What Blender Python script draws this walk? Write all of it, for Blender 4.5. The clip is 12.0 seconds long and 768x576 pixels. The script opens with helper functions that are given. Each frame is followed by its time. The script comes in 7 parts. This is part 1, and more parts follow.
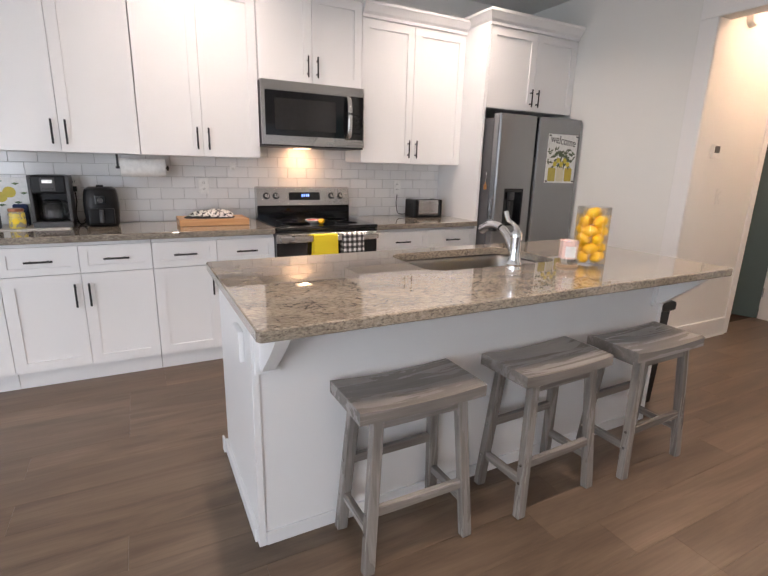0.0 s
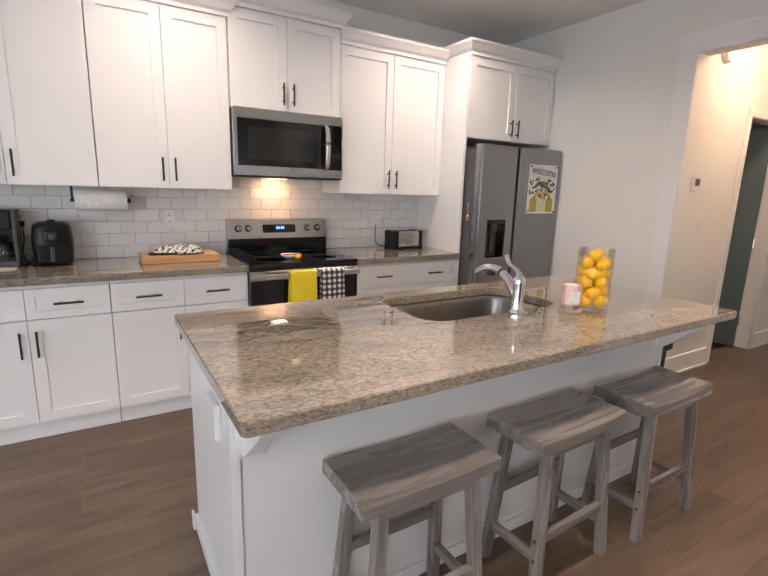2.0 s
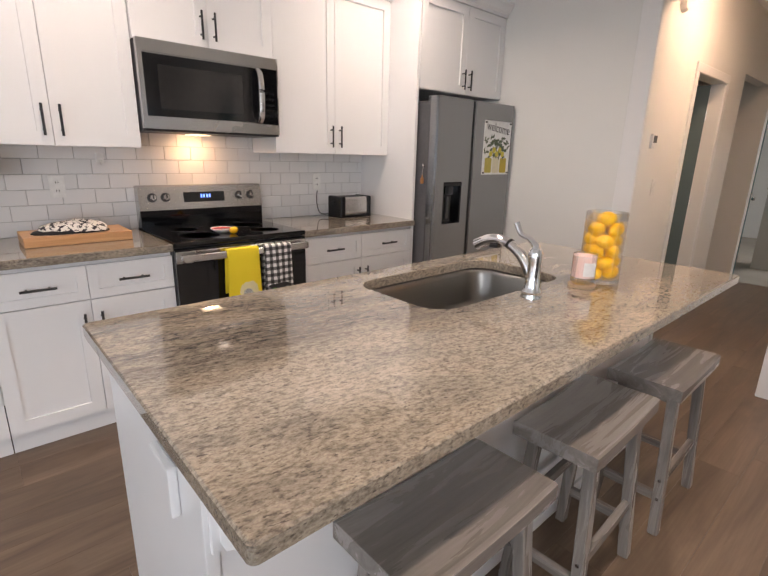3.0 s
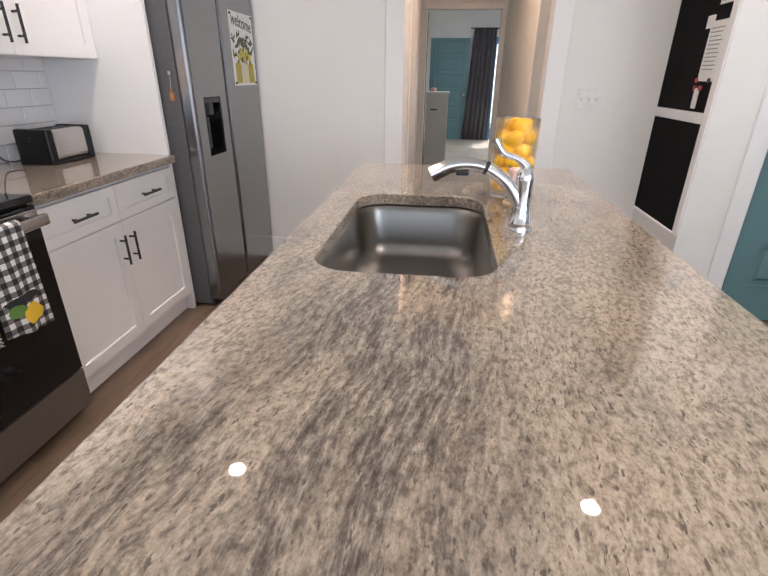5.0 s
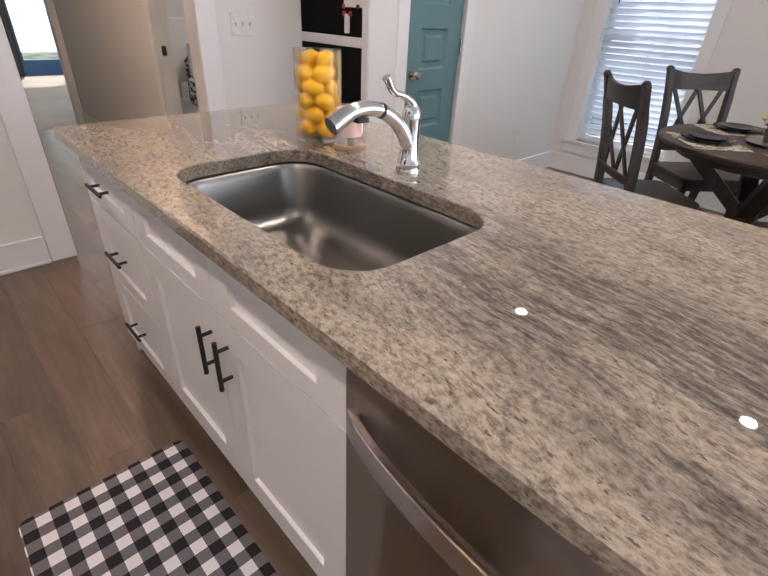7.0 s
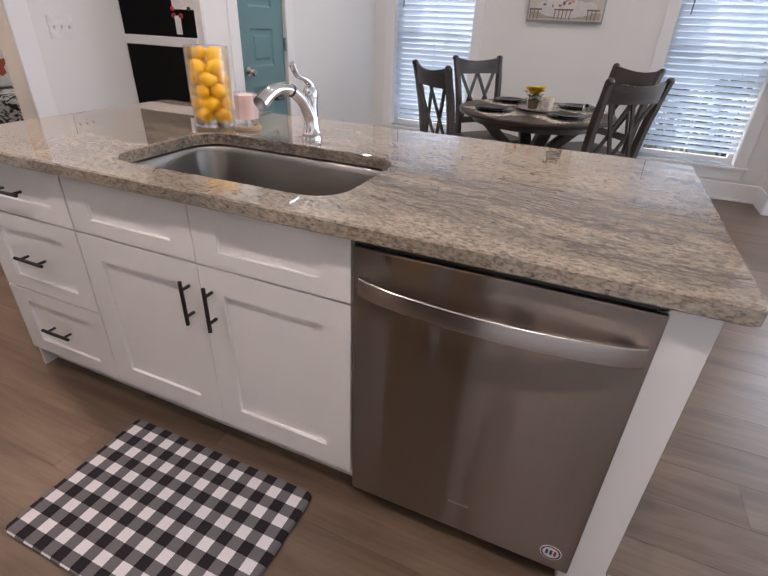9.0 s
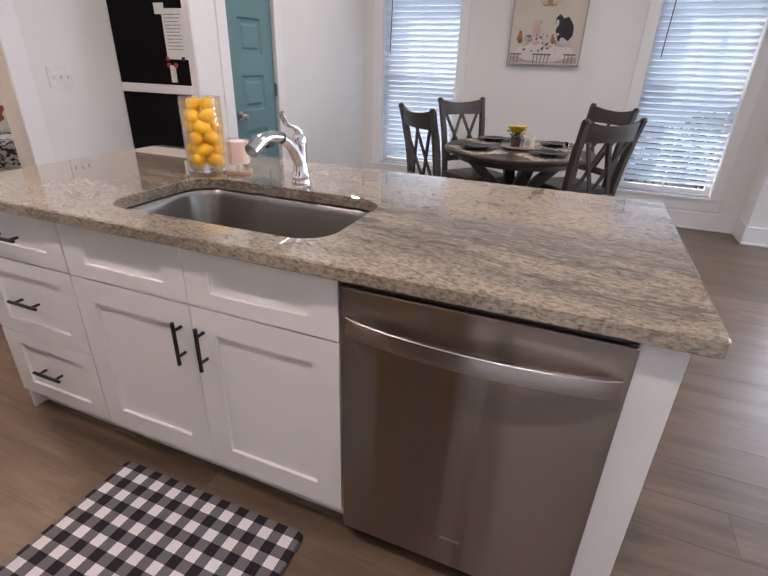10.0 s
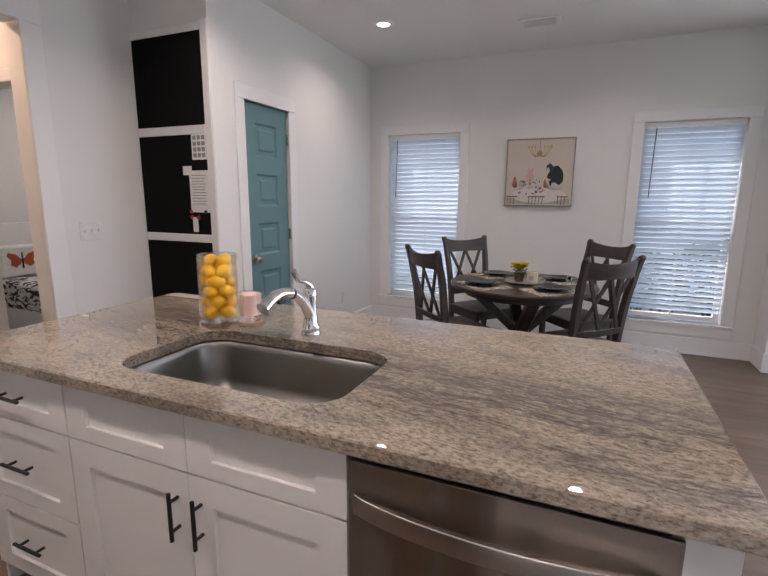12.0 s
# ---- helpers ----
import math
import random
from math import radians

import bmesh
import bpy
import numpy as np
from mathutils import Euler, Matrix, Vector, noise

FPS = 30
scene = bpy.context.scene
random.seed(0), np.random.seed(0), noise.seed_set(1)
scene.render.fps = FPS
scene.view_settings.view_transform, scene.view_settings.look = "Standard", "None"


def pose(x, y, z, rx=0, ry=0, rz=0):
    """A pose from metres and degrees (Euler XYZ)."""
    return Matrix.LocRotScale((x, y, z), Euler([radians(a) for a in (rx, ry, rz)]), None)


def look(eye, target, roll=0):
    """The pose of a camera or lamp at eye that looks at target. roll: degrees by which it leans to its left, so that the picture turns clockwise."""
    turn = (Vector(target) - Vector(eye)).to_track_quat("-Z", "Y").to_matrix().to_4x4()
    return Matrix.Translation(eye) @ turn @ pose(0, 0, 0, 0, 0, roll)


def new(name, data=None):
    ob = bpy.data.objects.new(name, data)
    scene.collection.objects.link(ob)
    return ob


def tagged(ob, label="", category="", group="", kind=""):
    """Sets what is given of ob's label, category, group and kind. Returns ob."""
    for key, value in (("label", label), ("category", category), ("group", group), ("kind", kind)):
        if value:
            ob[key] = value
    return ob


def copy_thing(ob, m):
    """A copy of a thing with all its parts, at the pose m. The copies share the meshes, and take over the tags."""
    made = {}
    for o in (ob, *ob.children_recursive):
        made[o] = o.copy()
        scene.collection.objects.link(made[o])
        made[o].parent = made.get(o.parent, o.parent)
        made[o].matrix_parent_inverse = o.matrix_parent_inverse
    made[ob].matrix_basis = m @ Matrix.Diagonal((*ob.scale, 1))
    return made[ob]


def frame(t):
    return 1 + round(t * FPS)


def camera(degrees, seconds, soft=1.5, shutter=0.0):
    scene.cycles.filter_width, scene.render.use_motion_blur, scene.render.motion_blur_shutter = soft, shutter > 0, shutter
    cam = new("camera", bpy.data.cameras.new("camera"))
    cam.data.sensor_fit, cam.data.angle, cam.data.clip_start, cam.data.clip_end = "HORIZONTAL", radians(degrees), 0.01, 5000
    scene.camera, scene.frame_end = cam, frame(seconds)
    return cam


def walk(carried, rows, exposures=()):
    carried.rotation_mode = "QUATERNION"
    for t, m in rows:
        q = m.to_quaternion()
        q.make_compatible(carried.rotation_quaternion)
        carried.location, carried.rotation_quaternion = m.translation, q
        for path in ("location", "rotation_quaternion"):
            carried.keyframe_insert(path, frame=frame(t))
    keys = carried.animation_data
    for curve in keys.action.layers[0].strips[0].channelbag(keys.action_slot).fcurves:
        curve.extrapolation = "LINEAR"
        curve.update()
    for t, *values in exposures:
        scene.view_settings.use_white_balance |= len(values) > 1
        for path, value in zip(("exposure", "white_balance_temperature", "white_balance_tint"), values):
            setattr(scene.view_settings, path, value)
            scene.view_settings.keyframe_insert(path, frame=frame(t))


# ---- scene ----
cam = camera(78.4, 12.0)
PATH = [
    (0, (0.178, 0.18, 1.335), (1.078, 1.896, 0.839), 1.5),
    (0.5, (0.164, 0.196, 1.366), (1.072, 1.928, 0.948), 1.3),
    (1, (0.164, 0.203, 1.395), (1.083, 1.939, 1.019), 1.3),
    (1.5, (0.177, 0.249, 1.414), (1.125, 1.969, 1.036), 1.5),
    (2, (0.194, 0.423, 1.411), (1.22, 2.09, 0.999), 1.7),
    (2.5, (0.23, 0.652, 1.387), (1.362, 2.231, 0.913), 1.6),
    (4.5, (0.237, 1.715, 1.332), (1.996, 2.309, 0.588), 0.7),
    (5, (0.314, 1.933, 1.308), (2.124, 2.155, 0.485), 0.6),
    (5.5, (0.414, 2.136, 1.293), (2.189, 1.953, 0.389), 1.1),
    (6, (0.524, 2.335, 1.297), (2.175, 1.754, 0.33), 1.9),
    (6.5, (0.636, 2.503, 1.299), (2.095, 1.577, 0.291), 2.7),
    (7, (0.749, 2.648, 1.298), (1.972, 1.438, 0.278), 2.9),
    (7.5, (0.818, 2.819, 1.289), (1.806, 1.416, 0.263), 3.3),
    (9.5, (0.717, 3.168, 1.281), (1.363, 1.53, 0.333), 2.2),
    (10, (0.713, 3.167, 1.313), (1.38, 1.49, 0.451), 1.8),
    (10.5, (0.731, 3.133, 1.332), (1.426, 1.411, 0.592), 1.2),
    (11, (0.736, 3.133, 1.366), (1.46, 1.373, 0.751), 0.8),
    (11.5, (0.742, 3.127, 1.386), (1.491, 1.338, 0.901), 0.5),
    (12, (0.735, 3.123, 1.401), (1.506, 1.317, 1.026), 0.4),
]
LIGHT = [(0.0, 0.15, 6750, 18), (2.5, 0.02, 7000, 19), (4.5, 0.28, 6500, 17), (5.5, 0.32, 6250, 16), (6.5, 0.3, 6450, 18), (7.5, -0.1, 6450, 20), (9.5, 0.14, 6300, 20), (10.5, 0.06, 6400, 21), (12.0, -0.18, 6450, 21)]
walk(cam, [(t, look(eye, target, roll)) for t, eye, target, roll in PATH], LIGHT)

# ---- world and lights ----
world = bpy.data.worlds.new("sky")
scene.world = world
world.use_nodes = True
wn = world.node_tree
sky = wn.nodes.new("ShaderNodeTexSky")
sky.sky_type, sky.sun_disc = "NISHITA", False
sky.sun_elevation, sky.sun_rotation = radians(52), radians(111)
wn.links.new(sky.outputs[0], wn.nodes["Background"].inputs[0])
wn.nodes["Background"].inputs[1].default_value = 0.15

CEIL = 2.785


def lamp(name, kind, at, target, power, colour, size=0.1, size_y=None):
    data = bpy.data.lights.new(name, kind)
    data.energy, data.color = power, colour
    if name == "can_light":
        data.spread = radians(142)
    if kind == "AREA":
        data.shape = "DISK" if size_y is None else "RECTANGLE"
        data.size = size
        if size_y is not None:
            data.size_y = size_y
    if kind == "SUN":
        data.angle = size
    ob = new(name, data)
    ob.matrix_world = look(at, target)
    return ob


sun_dir = Vector((math.sin(radians(111)) * math.cos(radians(52)), math.cos(radians(111)) * math.cos(radians(52)), math.sin(radians(52))))
lamp("sun", "SUN", sun_dir * 20, (0, 0, 0), 4.5, (1.0, 0.95, 0.88), radians(0.5))
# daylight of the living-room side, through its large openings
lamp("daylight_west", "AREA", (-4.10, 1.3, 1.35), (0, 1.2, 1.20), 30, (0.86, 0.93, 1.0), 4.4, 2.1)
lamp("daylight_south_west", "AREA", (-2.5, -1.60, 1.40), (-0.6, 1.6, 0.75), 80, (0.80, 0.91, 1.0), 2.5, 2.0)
CANS = [(2.40, 3.10), (2.40, 0.98), (2.38, -0.68), (0.65, -0.70), (0.65, 0.98), (0.65, 3.10)]
for cx, cy in CANS:
    lamp("can_light", "AREA", (cx, cy, CEIL - 0.012), (cx, cy, 0), 6.5 if cy < 0 else 11.5, (1.0, 0.87, 0.76), 0.09)
lamp("hall_light", "AREA", (4.42, 1.78, CEIL - 0.014), (4.42, 1.78, 0), 19, (1.0, 0.68, 0.46), 0.14)
lamp("range_light", "AREA", (1.36, 3.86, 1.452), (1.36, 3.93, 0.9), 1.3, (1.0, 0.58, 0.28), 0.08)
# unseen fill lamps without fittings, added to brighten the two bedrooms
lamp("bedroom_fill", "AREA", (8.9, 0.9, 2.7), (8.9, 0.9, 0), 40, (0.9, 0.95, 1.0), 1.2)
lamp("bedroom_fill", "AREA", (5.2, -0.4, 2.7), (5.2, -0.4, 0), 16, (1.0, 0.93, 0.85), 0.8)


# ---- materials ----
def nodes_of(name, rough=0.5, metal=0.0, colour=(0.8, 0.8, 0.8)):
    m = bpy.data.materials.new(name)
    m.use_nodes = True
    t = m.node_tree
    b = t.nodes["Principled BSDF"]
    b.inputs["Roughness"].default_value = rough
    b.inputs["Metallic"].default_value = metal
    b.inputs["Base Color"].default_value = (*colour, 1)
    return m, t, b


def coords(t, scale=(1, 1, 1), shuffle=False, turn=(0, 0, 0)):
    c = t.nodes.new("ShaderNodeTexCoord")
    mp = t.nodes.new("ShaderNodeMapping")
    mp.inputs["Scale"].default_value = scale
    mp.inputs["Rotation"].default_value = turn
    src = c.outputs["Object"]
    if shuffle:
        info = t.nodes.new("ShaderNodeObjectInfo")
        mul = t.nodes.new("ShaderNodeVectorMath")
        mul.operation = "SCALE"
        mul.inputs[0].default_value = (37.0, 53.0, 19.0)
        t.links.new(info.outputs["Random"], mul.inputs["Scale"])
        add = t.nodes.new("ShaderNodeVectorMath")
        t.links.new(src, add.inputs[0])
        t.links.new(mul.outputs[0], add.inputs[1])
        src = add.outputs[0]
    t.links.new(src, mp.inputs["Vector"])
    return mp.outputs[0]


def noise_tex(t, vec, scale, detail=4.0, rough=0.55, distort=0.0):
    n = t.nodes.new("ShaderNodeTexNoise")
    n.inputs["Scale"].default_value, n.inputs["Detail"].default_value = scale, detail
    n.inputs["Roughness"].default_value, n.inputs["Distortion"].default_value = rough, distort
    t.links.new(vec, n.inputs["Vector"])
    return n.outputs["Fac"]


def ramp(t, fac, stops):
    r = t.nodes.new("ShaderNodeValToRGB")
    e = r.color_ramp.elements
    while len(e) < len(stops):
        e.new(0.5)
    for el, (p, c) in zip(e, stops):
        el.position = p
        el.color = (*c, 1) if len(c) == 3 else c
    t.links.new(fac, r.inputs[0])
    return r.outputs[0]


def mix(t, fac, a, b, how="MIX"):
    m = t.nodes.new("ShaderNodeMix")
    m.data_type, m.blend_type = "RGBA", how
    for sock, v in ((m.inputs[0], fac), (m.inputs[6], a), (m.inputs[7], b)):
        if isinstance(v, (int, float)):
            sock.default_value = v
        elif isinstance(v, tuple):
            sock.default_value = (*v, 1)
        else:
            t.links.new(v, sock)
    return m.outputs[2]


def bump(t, b, height, strength=0.1, distance=0.001):
    n = t.nodes.new("ShaderNodeBump")
    n.inputs["Strength"].default_value, n.inputs["Distance"].default_value = strength, distance
    t.links.new(height, n.inputs["Height"])
    t.links.new(n.outputs[0], b.inputs["Normal"])


def rough_var(t, b, fac, lo, hi):
    r = t.nodes.new("ShaderNodeMapRange")
    r.inputs["To Min"].default_value, r.inputs["To Max"].default_value = lo, hi
    t.links.new(fac, r.inputs["Value"])
    t.links.new(r.outputs[0], b.inputs["Roughness"])


def paint(name, colour, rough=0.45, grain=180, strength=0.12, vary=0.03):
    m, t, b = nodes_of(name, rough)
    v = coords(t)
    big = noise_tex(t, v, 1.7, 3)
    lo = tuple(c * (1 - vary) for c in colour)
    hi = tuple(min(1, c * (1 + vary)) for c in colour)
    t.links.new(ramp(t, big, [(0.3, lo), (0.7, hi)]), b.inputs["Base Color"])
    bump(t, b, noise_tex(t, v, grain, 2), strength, 0.0008)
    rough_var(t, b, noise_tex(t, v, 6, 3), rough - 0.06, rough + 0.06)
    return m


def plain(name, colour, rough=0.5, metal=0.0):
    m, t, b = nodes_of(name, rough, metal, colour)
    v = coords(t)
    f = noise_tex(t, v, 40, 3)
    t.links.new(ramp(t, f, [(0.25, tuple(c * 0.9 for c in colour)), (0.75, tuple(min(1, c * 1.08) for c in colour))]), b.inputs["Base Color"])
    rough_var(t, b, noise_tex(t, v, 9, 3), max(0.02, rough - 0.05), rough + 0.06)
    return m


def brushed(name, colour, rough, axis=0, strength=0.05):
    m, t, b = nodes_of(name, rough, 1.0, colour)
    sc = [260.0, 260.0, 260.0]
    sc[axis] = 2.5
    f = noise_tex(t, coords(t, tuple(sc)), 1.0, 2)
    if strength:
        bump(t, b, f, strength, 0.00012)
    g = noise_tex(t, coords(t), 2.2, 3)
    t.links.new(mix(t, 0.5, ramp(t, f, [(0.3, tuple(c * 0.96 for c in colour)), (0.7, tuple(min(1, c * 1.04) for c in colour))]),
                    ramp(t, g, [(0.3, tuple(c * 0.92 for c in colour)), (0.7, colour)])), b.inputs["Base Color"])
    rough_var(t, b, g, rough - 0.03, rough + 0.04)
    return m


def wood(name, dark, mid, light, grain_axis=0, scale=1.0, rough=0.5, shuffle=True, streak=14.0, pores=0.35, spread=1.0):
    m, t, b = nodes_of(name, rough)
    sc = [streak * scale] * 3
    sc[grain_axis] = 0.9 * scale
    v = coords(t, tuple(sc), shuffle)
    n1 = noise_tex(t, v, 1.0, 6, 0.6, 1.2)
    fine = [110.0 * scale] * 3
    fine[grain_axis] = 2.5 * scale
    n2 = noise_tex(t, coords(t, tuple(fine), shuffle), 1.0, 3, 0.6)
    c1 = ramp(t, n1, [(0.28, dark), (0.5, mid), (0.74, light)])
    c2 = mix(t, ramp(t, n2, [(0.35, (0.0, 0.0, 0.0)), (0.65, (pores,) * 3)]), c1, tuple(c * 0.75 for c in dark))
    info = t.nodes.new("ShaderNodeObjectInfo")
    tone = ramp(t, info.outputs["Random"], [(0.0, tuple(1 - spread * d for d in (0.22, 0.23, 0.24))), (1.0, tuple(1 + spread * d for d in (0.12, 0.11, 0.09)))])
    t.links.new(mix(t, 1.0, c2, tone, "MULTIPLY"), b.inputs["Base Color"])
    bump(t, b, n2, 0.12, 0.0006)
    rough_var(t, b, n1, rough - 0.08, rough + 0.08)
    return m


WALL = paint("wall_paint", (0.79, 0.792, 0.768), 0.55, 160, 0.15, 0.015)
CEILING = paint("ceiling_paint", (0.85, 0.845, 0.83), 0.8, 90, 0.3, 0.015)
TRIM = paint("trim_paint", (0.83, 0.83, 0.825), 0.38, 60, 0.05, 0.012)
CABINET = paint("cabinet_paint", (0.82, 0.815, 0.81), 0.33, 220, 0.04, 0.01)
TEAL = paint("teal_paint", (0.125, 0.245, 0.262), 0.38, 70, 0.08, 0.05)
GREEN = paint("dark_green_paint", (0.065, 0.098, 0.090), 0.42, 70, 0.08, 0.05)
CHALK = paint("chalkboard", (0.006, 0.0055, 0.0055), 0.85, 120, 0.1, 0.2)
CHALK.node_tree.nodes["Principled BSDF"].inputs["Specular IOR Level"].default_value = 0.12
BLACK = plain("black_metal", (0.014, 0.014, 0.015), 0.42)
BLACKGLOSS = plain("black_glass", (0.006, 0.006, 0.007), 0.06)
PLASTIC = plain("black_plastic", (0.006, 0.006, 0.0065), 0.30)
PLASTIC.node_tree.nodes["Principled BSDF"].inputs["Specular IOR Level"].default_value = 0.25
GREYPLASTIC = plain("grey_plastic", (0.045, 0.045, 0.047), 0.4)
WHITEPLASTIC = plain("white_plastic", (0.78, 0.78, 0.76), 0.35)
STEEL = brushed("stainless_steel", (0.56, 0.545, 0.53), 0.26, 0, 0.0)
DWSTEEL = brushed("dishwasher_steel", (0.295, 0.250, 0.220), 0.32, 2, 0.0)
grainway = DWSTEEL.node_tree.nodes.new("ShaderNodeCombineXYZ")
grainway.inputs[2].default_value = 1.0
DWSTEEL.node_tree.links.new(grainway.outputs[0], DWSTEEL.node_tree.nodes["Principled BSDF"].inputs["Tangent"])
# the thin door skin is faintly bowed across its width
bump(DWSTEEL.node_tree, DWSTEEL.node_tree.nodes["Principled BSDF"], noise_tex(DWSTEEL.node_tree, coords(DWSTEEL.node_tree, (8.0, 1.0, 0.5)), 1.0, 1), 0.6, 0.03)
DWSTEEL.node_tree.nodes["Principled BSDF"].inputs["Anisotropic"].default_value = 0.97
DRAWERSTEEL = brushed("drawer_steel", (0.27, 0.262, 0.258), 0.42, 0, 0.0)
FRIDGE = brushed("fridge_steel", (0.30, 0.302, 0.312), 0.20, 2, 0.0)
SINK = brushed("sink_steel", (0.31, 0.297, 0.278), 0.28, 0, 0.0)
CHROME = plain("chrome", (0.86, 0.86, 0.87), 0.06, 1.0)
NICKEL = plain("satin_nickel", (0.60, 0.57, 0.53), 0.25, 1.0)
CERAMIC = plain("white_ceramic", (0.82, 0.81, 0.79), 0.12)
PAPER = plain("white_paper", (0.82, 0.82, 0.80), 0.8)
GROUT = paint("grout", (0.47, 0.465, 0.455), 0.85, 300, 0.3, 0.05)
PLANK = wood("floor_vinyl", (0.088, 0.058, 0.039), (0.155, 0.107, 0.073), (0.225, 0.162, 0.115), 0, 1.0, 0.35, True, 6.0, 0.24, 0.6)
PLANK.node_tree.nodes["Principled BSDF"].inputs["Specular IOR Level"].default_value = 0.48
GREYWOOD = {a: wood("grey_washed_wood_" + "xyz"[a], (0.176, 0.157, 0.143), (0.258, 0.236, 0.219), (0.350, 0.325, 0.305), a, 1.2, 0.27, True, 12.0, 0.28) for a in (0, 1, 2)}
DARKWOOD = {a: wood("dark_stained_wood_" + "xyz"[a], (0.022, 0.015, 0.0115), (0.046, 0.033, 0.026), (0.078, 0.058, 0.047), a, 1.2, 0.38) for a in (0, 1, 2)}
BOARDWOOD = wood("bamboo_board", (0.46, 0.23, 0.10), (0.58, 0.32, 0.15), (0.66, 0.40, 0.20), 0, 1.5, 0.45)
PALEWOOD = wood("pale_wood", (0.42, 0.29, 0.18), (0.52, 0.38, 0.25), (0.6, 0.46, 0.31), 0, 2.0, 0.6)
CARPET = paint("carpet", (0.36, 0.33, 0.28), 0.95, 400, 0.8, 0.1)
CURTAIN = paint("curtain_cloth", (0.085, 0.08, 0.085), 0.9, 500, 0.4, 0.1)
BLUE = paint("blue_paint", (0.05, 0.15, 0.32), 0.5, 80, 0.1, 0.1)


def tile_material():
    m, t, b = nodes_of("glazed_tile", 0.06, 0, (0.74, 0.74, 0.73))
    v = coords(t, (1, 1, 1), True)
    info = t.nodes.new("ShaderNodeObjectInfo")
    t.links.new(ramp(t, info.outputs["Random"], [(0.0, (0.72, 0.72, 0.715)), (1.0, (0.78, 0.78, 0.775))]), b.inputs["Base Color"])
    bump(t, b, noise_tex(t, v, 16, 2), 0.45, 0.003)
    return m


TILE = tile_material()


def granite_material(name, band=None):
    """Polished granite: beige with short dark dashes; band: the stretch across the grain where a grey vein runs."""
    m, t, b = nodes_of(name, 0.02)
    # the grain runs lengthwise, a little askew, and drifts slowly
    warp = noise_tex(t, coords(t, (0.9, 1.3, 1.0)), 1.7, 3)
    comb = t.nodes.new("ShaderNodeCombineXYZ")
    sway = t.nodes.new("ShaderNodeMath")
    sway.operation = "MULTIPLY_ADD"
    sway.inputs[1].default_value, sway.inputs[2].default_value = 0.13, -0.065
    t.links.new(warp, sway.inputs[0])
    t.links.new(sway.outputs[0], comb.inputs[1])
    add = t.nodes.new("ShaderNodeVectorMath")
    t.links.new(coords(t, (1, 1, 1), False, (0, 0, 0.15)), add.inputs[0])
    t.links.new(comb.outputs[0], add.inputs[1])

    def along(sx, sy, shift=0.0):
        mp = t.nodes.new("ShaderNodeMapping")
        mp.inputs["Scale"].default_value = (sx, sy, sy)
        mp.inputs["Location"].default_value = (shift, shift * 0.7, 0)
        t.links.new(add.outputs[0], mp.inputs["Vector"])
        return mp.outputs[0]

    grain = noise_tex(t, along(72.0, 135.0), 1.0, 4, 0.64, 0.1)
    patch = noise_tex(t, along(3.4, 9.0, 4.0), 1.0, 5, 0.62, 0.3)
    dash = noise_tex(t, along(58.0, 150.0, 9.0), 1.0, 2, 0.6, 0.0)
    streak = noise_tex(t, along(15.0, 92.0, 2.0), 1.0, 6, 0.74, 0.15)
    cream = noise_tex(t, along(2.6, 17.0, 7.0), 1.0, 4, 0.6, 0.5)
    fine = noise_tex(t, along(190, 260, 3.0), 1.0, 3, 0.6)
    base = ramp(t, grain, [(0.34, (0.165, 0.147, 0.127)), (0.44, (0.262, 0.236, 0.202)), (0.53, (0.345, 0.316, 0.273)), (0.68, (0.425, 0.395, 0.348))])
    base = mix(t, 1.0, base, ramp(t, patch, [(0.36, (0.74, 0.73, 0.72)), (0.50, (0.98, 0.97, 0.94)), (0.64, (1.10, 1.06, 1.02))]), "MULTIPLY")
    grey = ramp(t, streak, [(0.36, (0.070, 0.063, 0.058)), (0.46, (0.130, 0.118, 0.108)), (0.54, (0.212, 0.194, 0.175)), (0.66, (0.340, 0.316, 0.280))])
    grey = mix(t, 1.0, grey, ramp(t, grain, [(0.36, (0.62, 0.62, 0.62)), (0.60, (1.18, 1.18, 1.16))]), "MULTIPLY")
    amount = ramp(t, cream, [(0.40, (0.20, 0.20, 0.20)), (0.55, (0.95, 0.95, 0.95))])
    if band:
        sep = t.nodes.new("ShaderNodeSeparateXYZ")
        t.links.new(add.outputs[0], sep.inputs[0])
        across = t.nodes.new("ShaderNodeMapRange")
        across.inputs["From Min"].default_value, across.inputs["From Max"].default_value = band
        t.links.new(sep.outputs[1], across.inputs["Value"])
        vein = ramp(t, across.outputs[0], [(0.0, (0.08, 0.08, 0.08)), (0.22, (0.20, 0.20, 0.20)), (0.36, (1.0, 1.0, 1.0)), (0.70, (1.0, 1.0, 1.0)), (0.80, (0.20, 0.20, 0.20)), (1.0, (0.06, 0.06, 0.06))])
        amount = mix(t, 1.0, amount, vein, "MULTIPLY")
    else:
        amount = mix(t, 1.0, amount, (0.6, 0.6, 0.6), "MULTIPLY")
    col = mix(t, amount, base, grey)
    col = mix(t, ramp(t, dash, [(0.31, (0.85, 0.85, 0.85)), (0.38, (0, 0, 0))]), col, (0.085, 0.075, 0.068))
    col = mix(t, 1.0, col, ramp(t, fine, [(0.3, (0.92, 0.87, 0.81)), (0.7, (1.19, 1.12, 1.04))]), "MULTIPLY")
    t.links.new(col, b.inputs["Base Color"])
    b.inputs["IOR"].default_value = 1.5
    b.inputs["Coat Weight"].default_value = 0.6
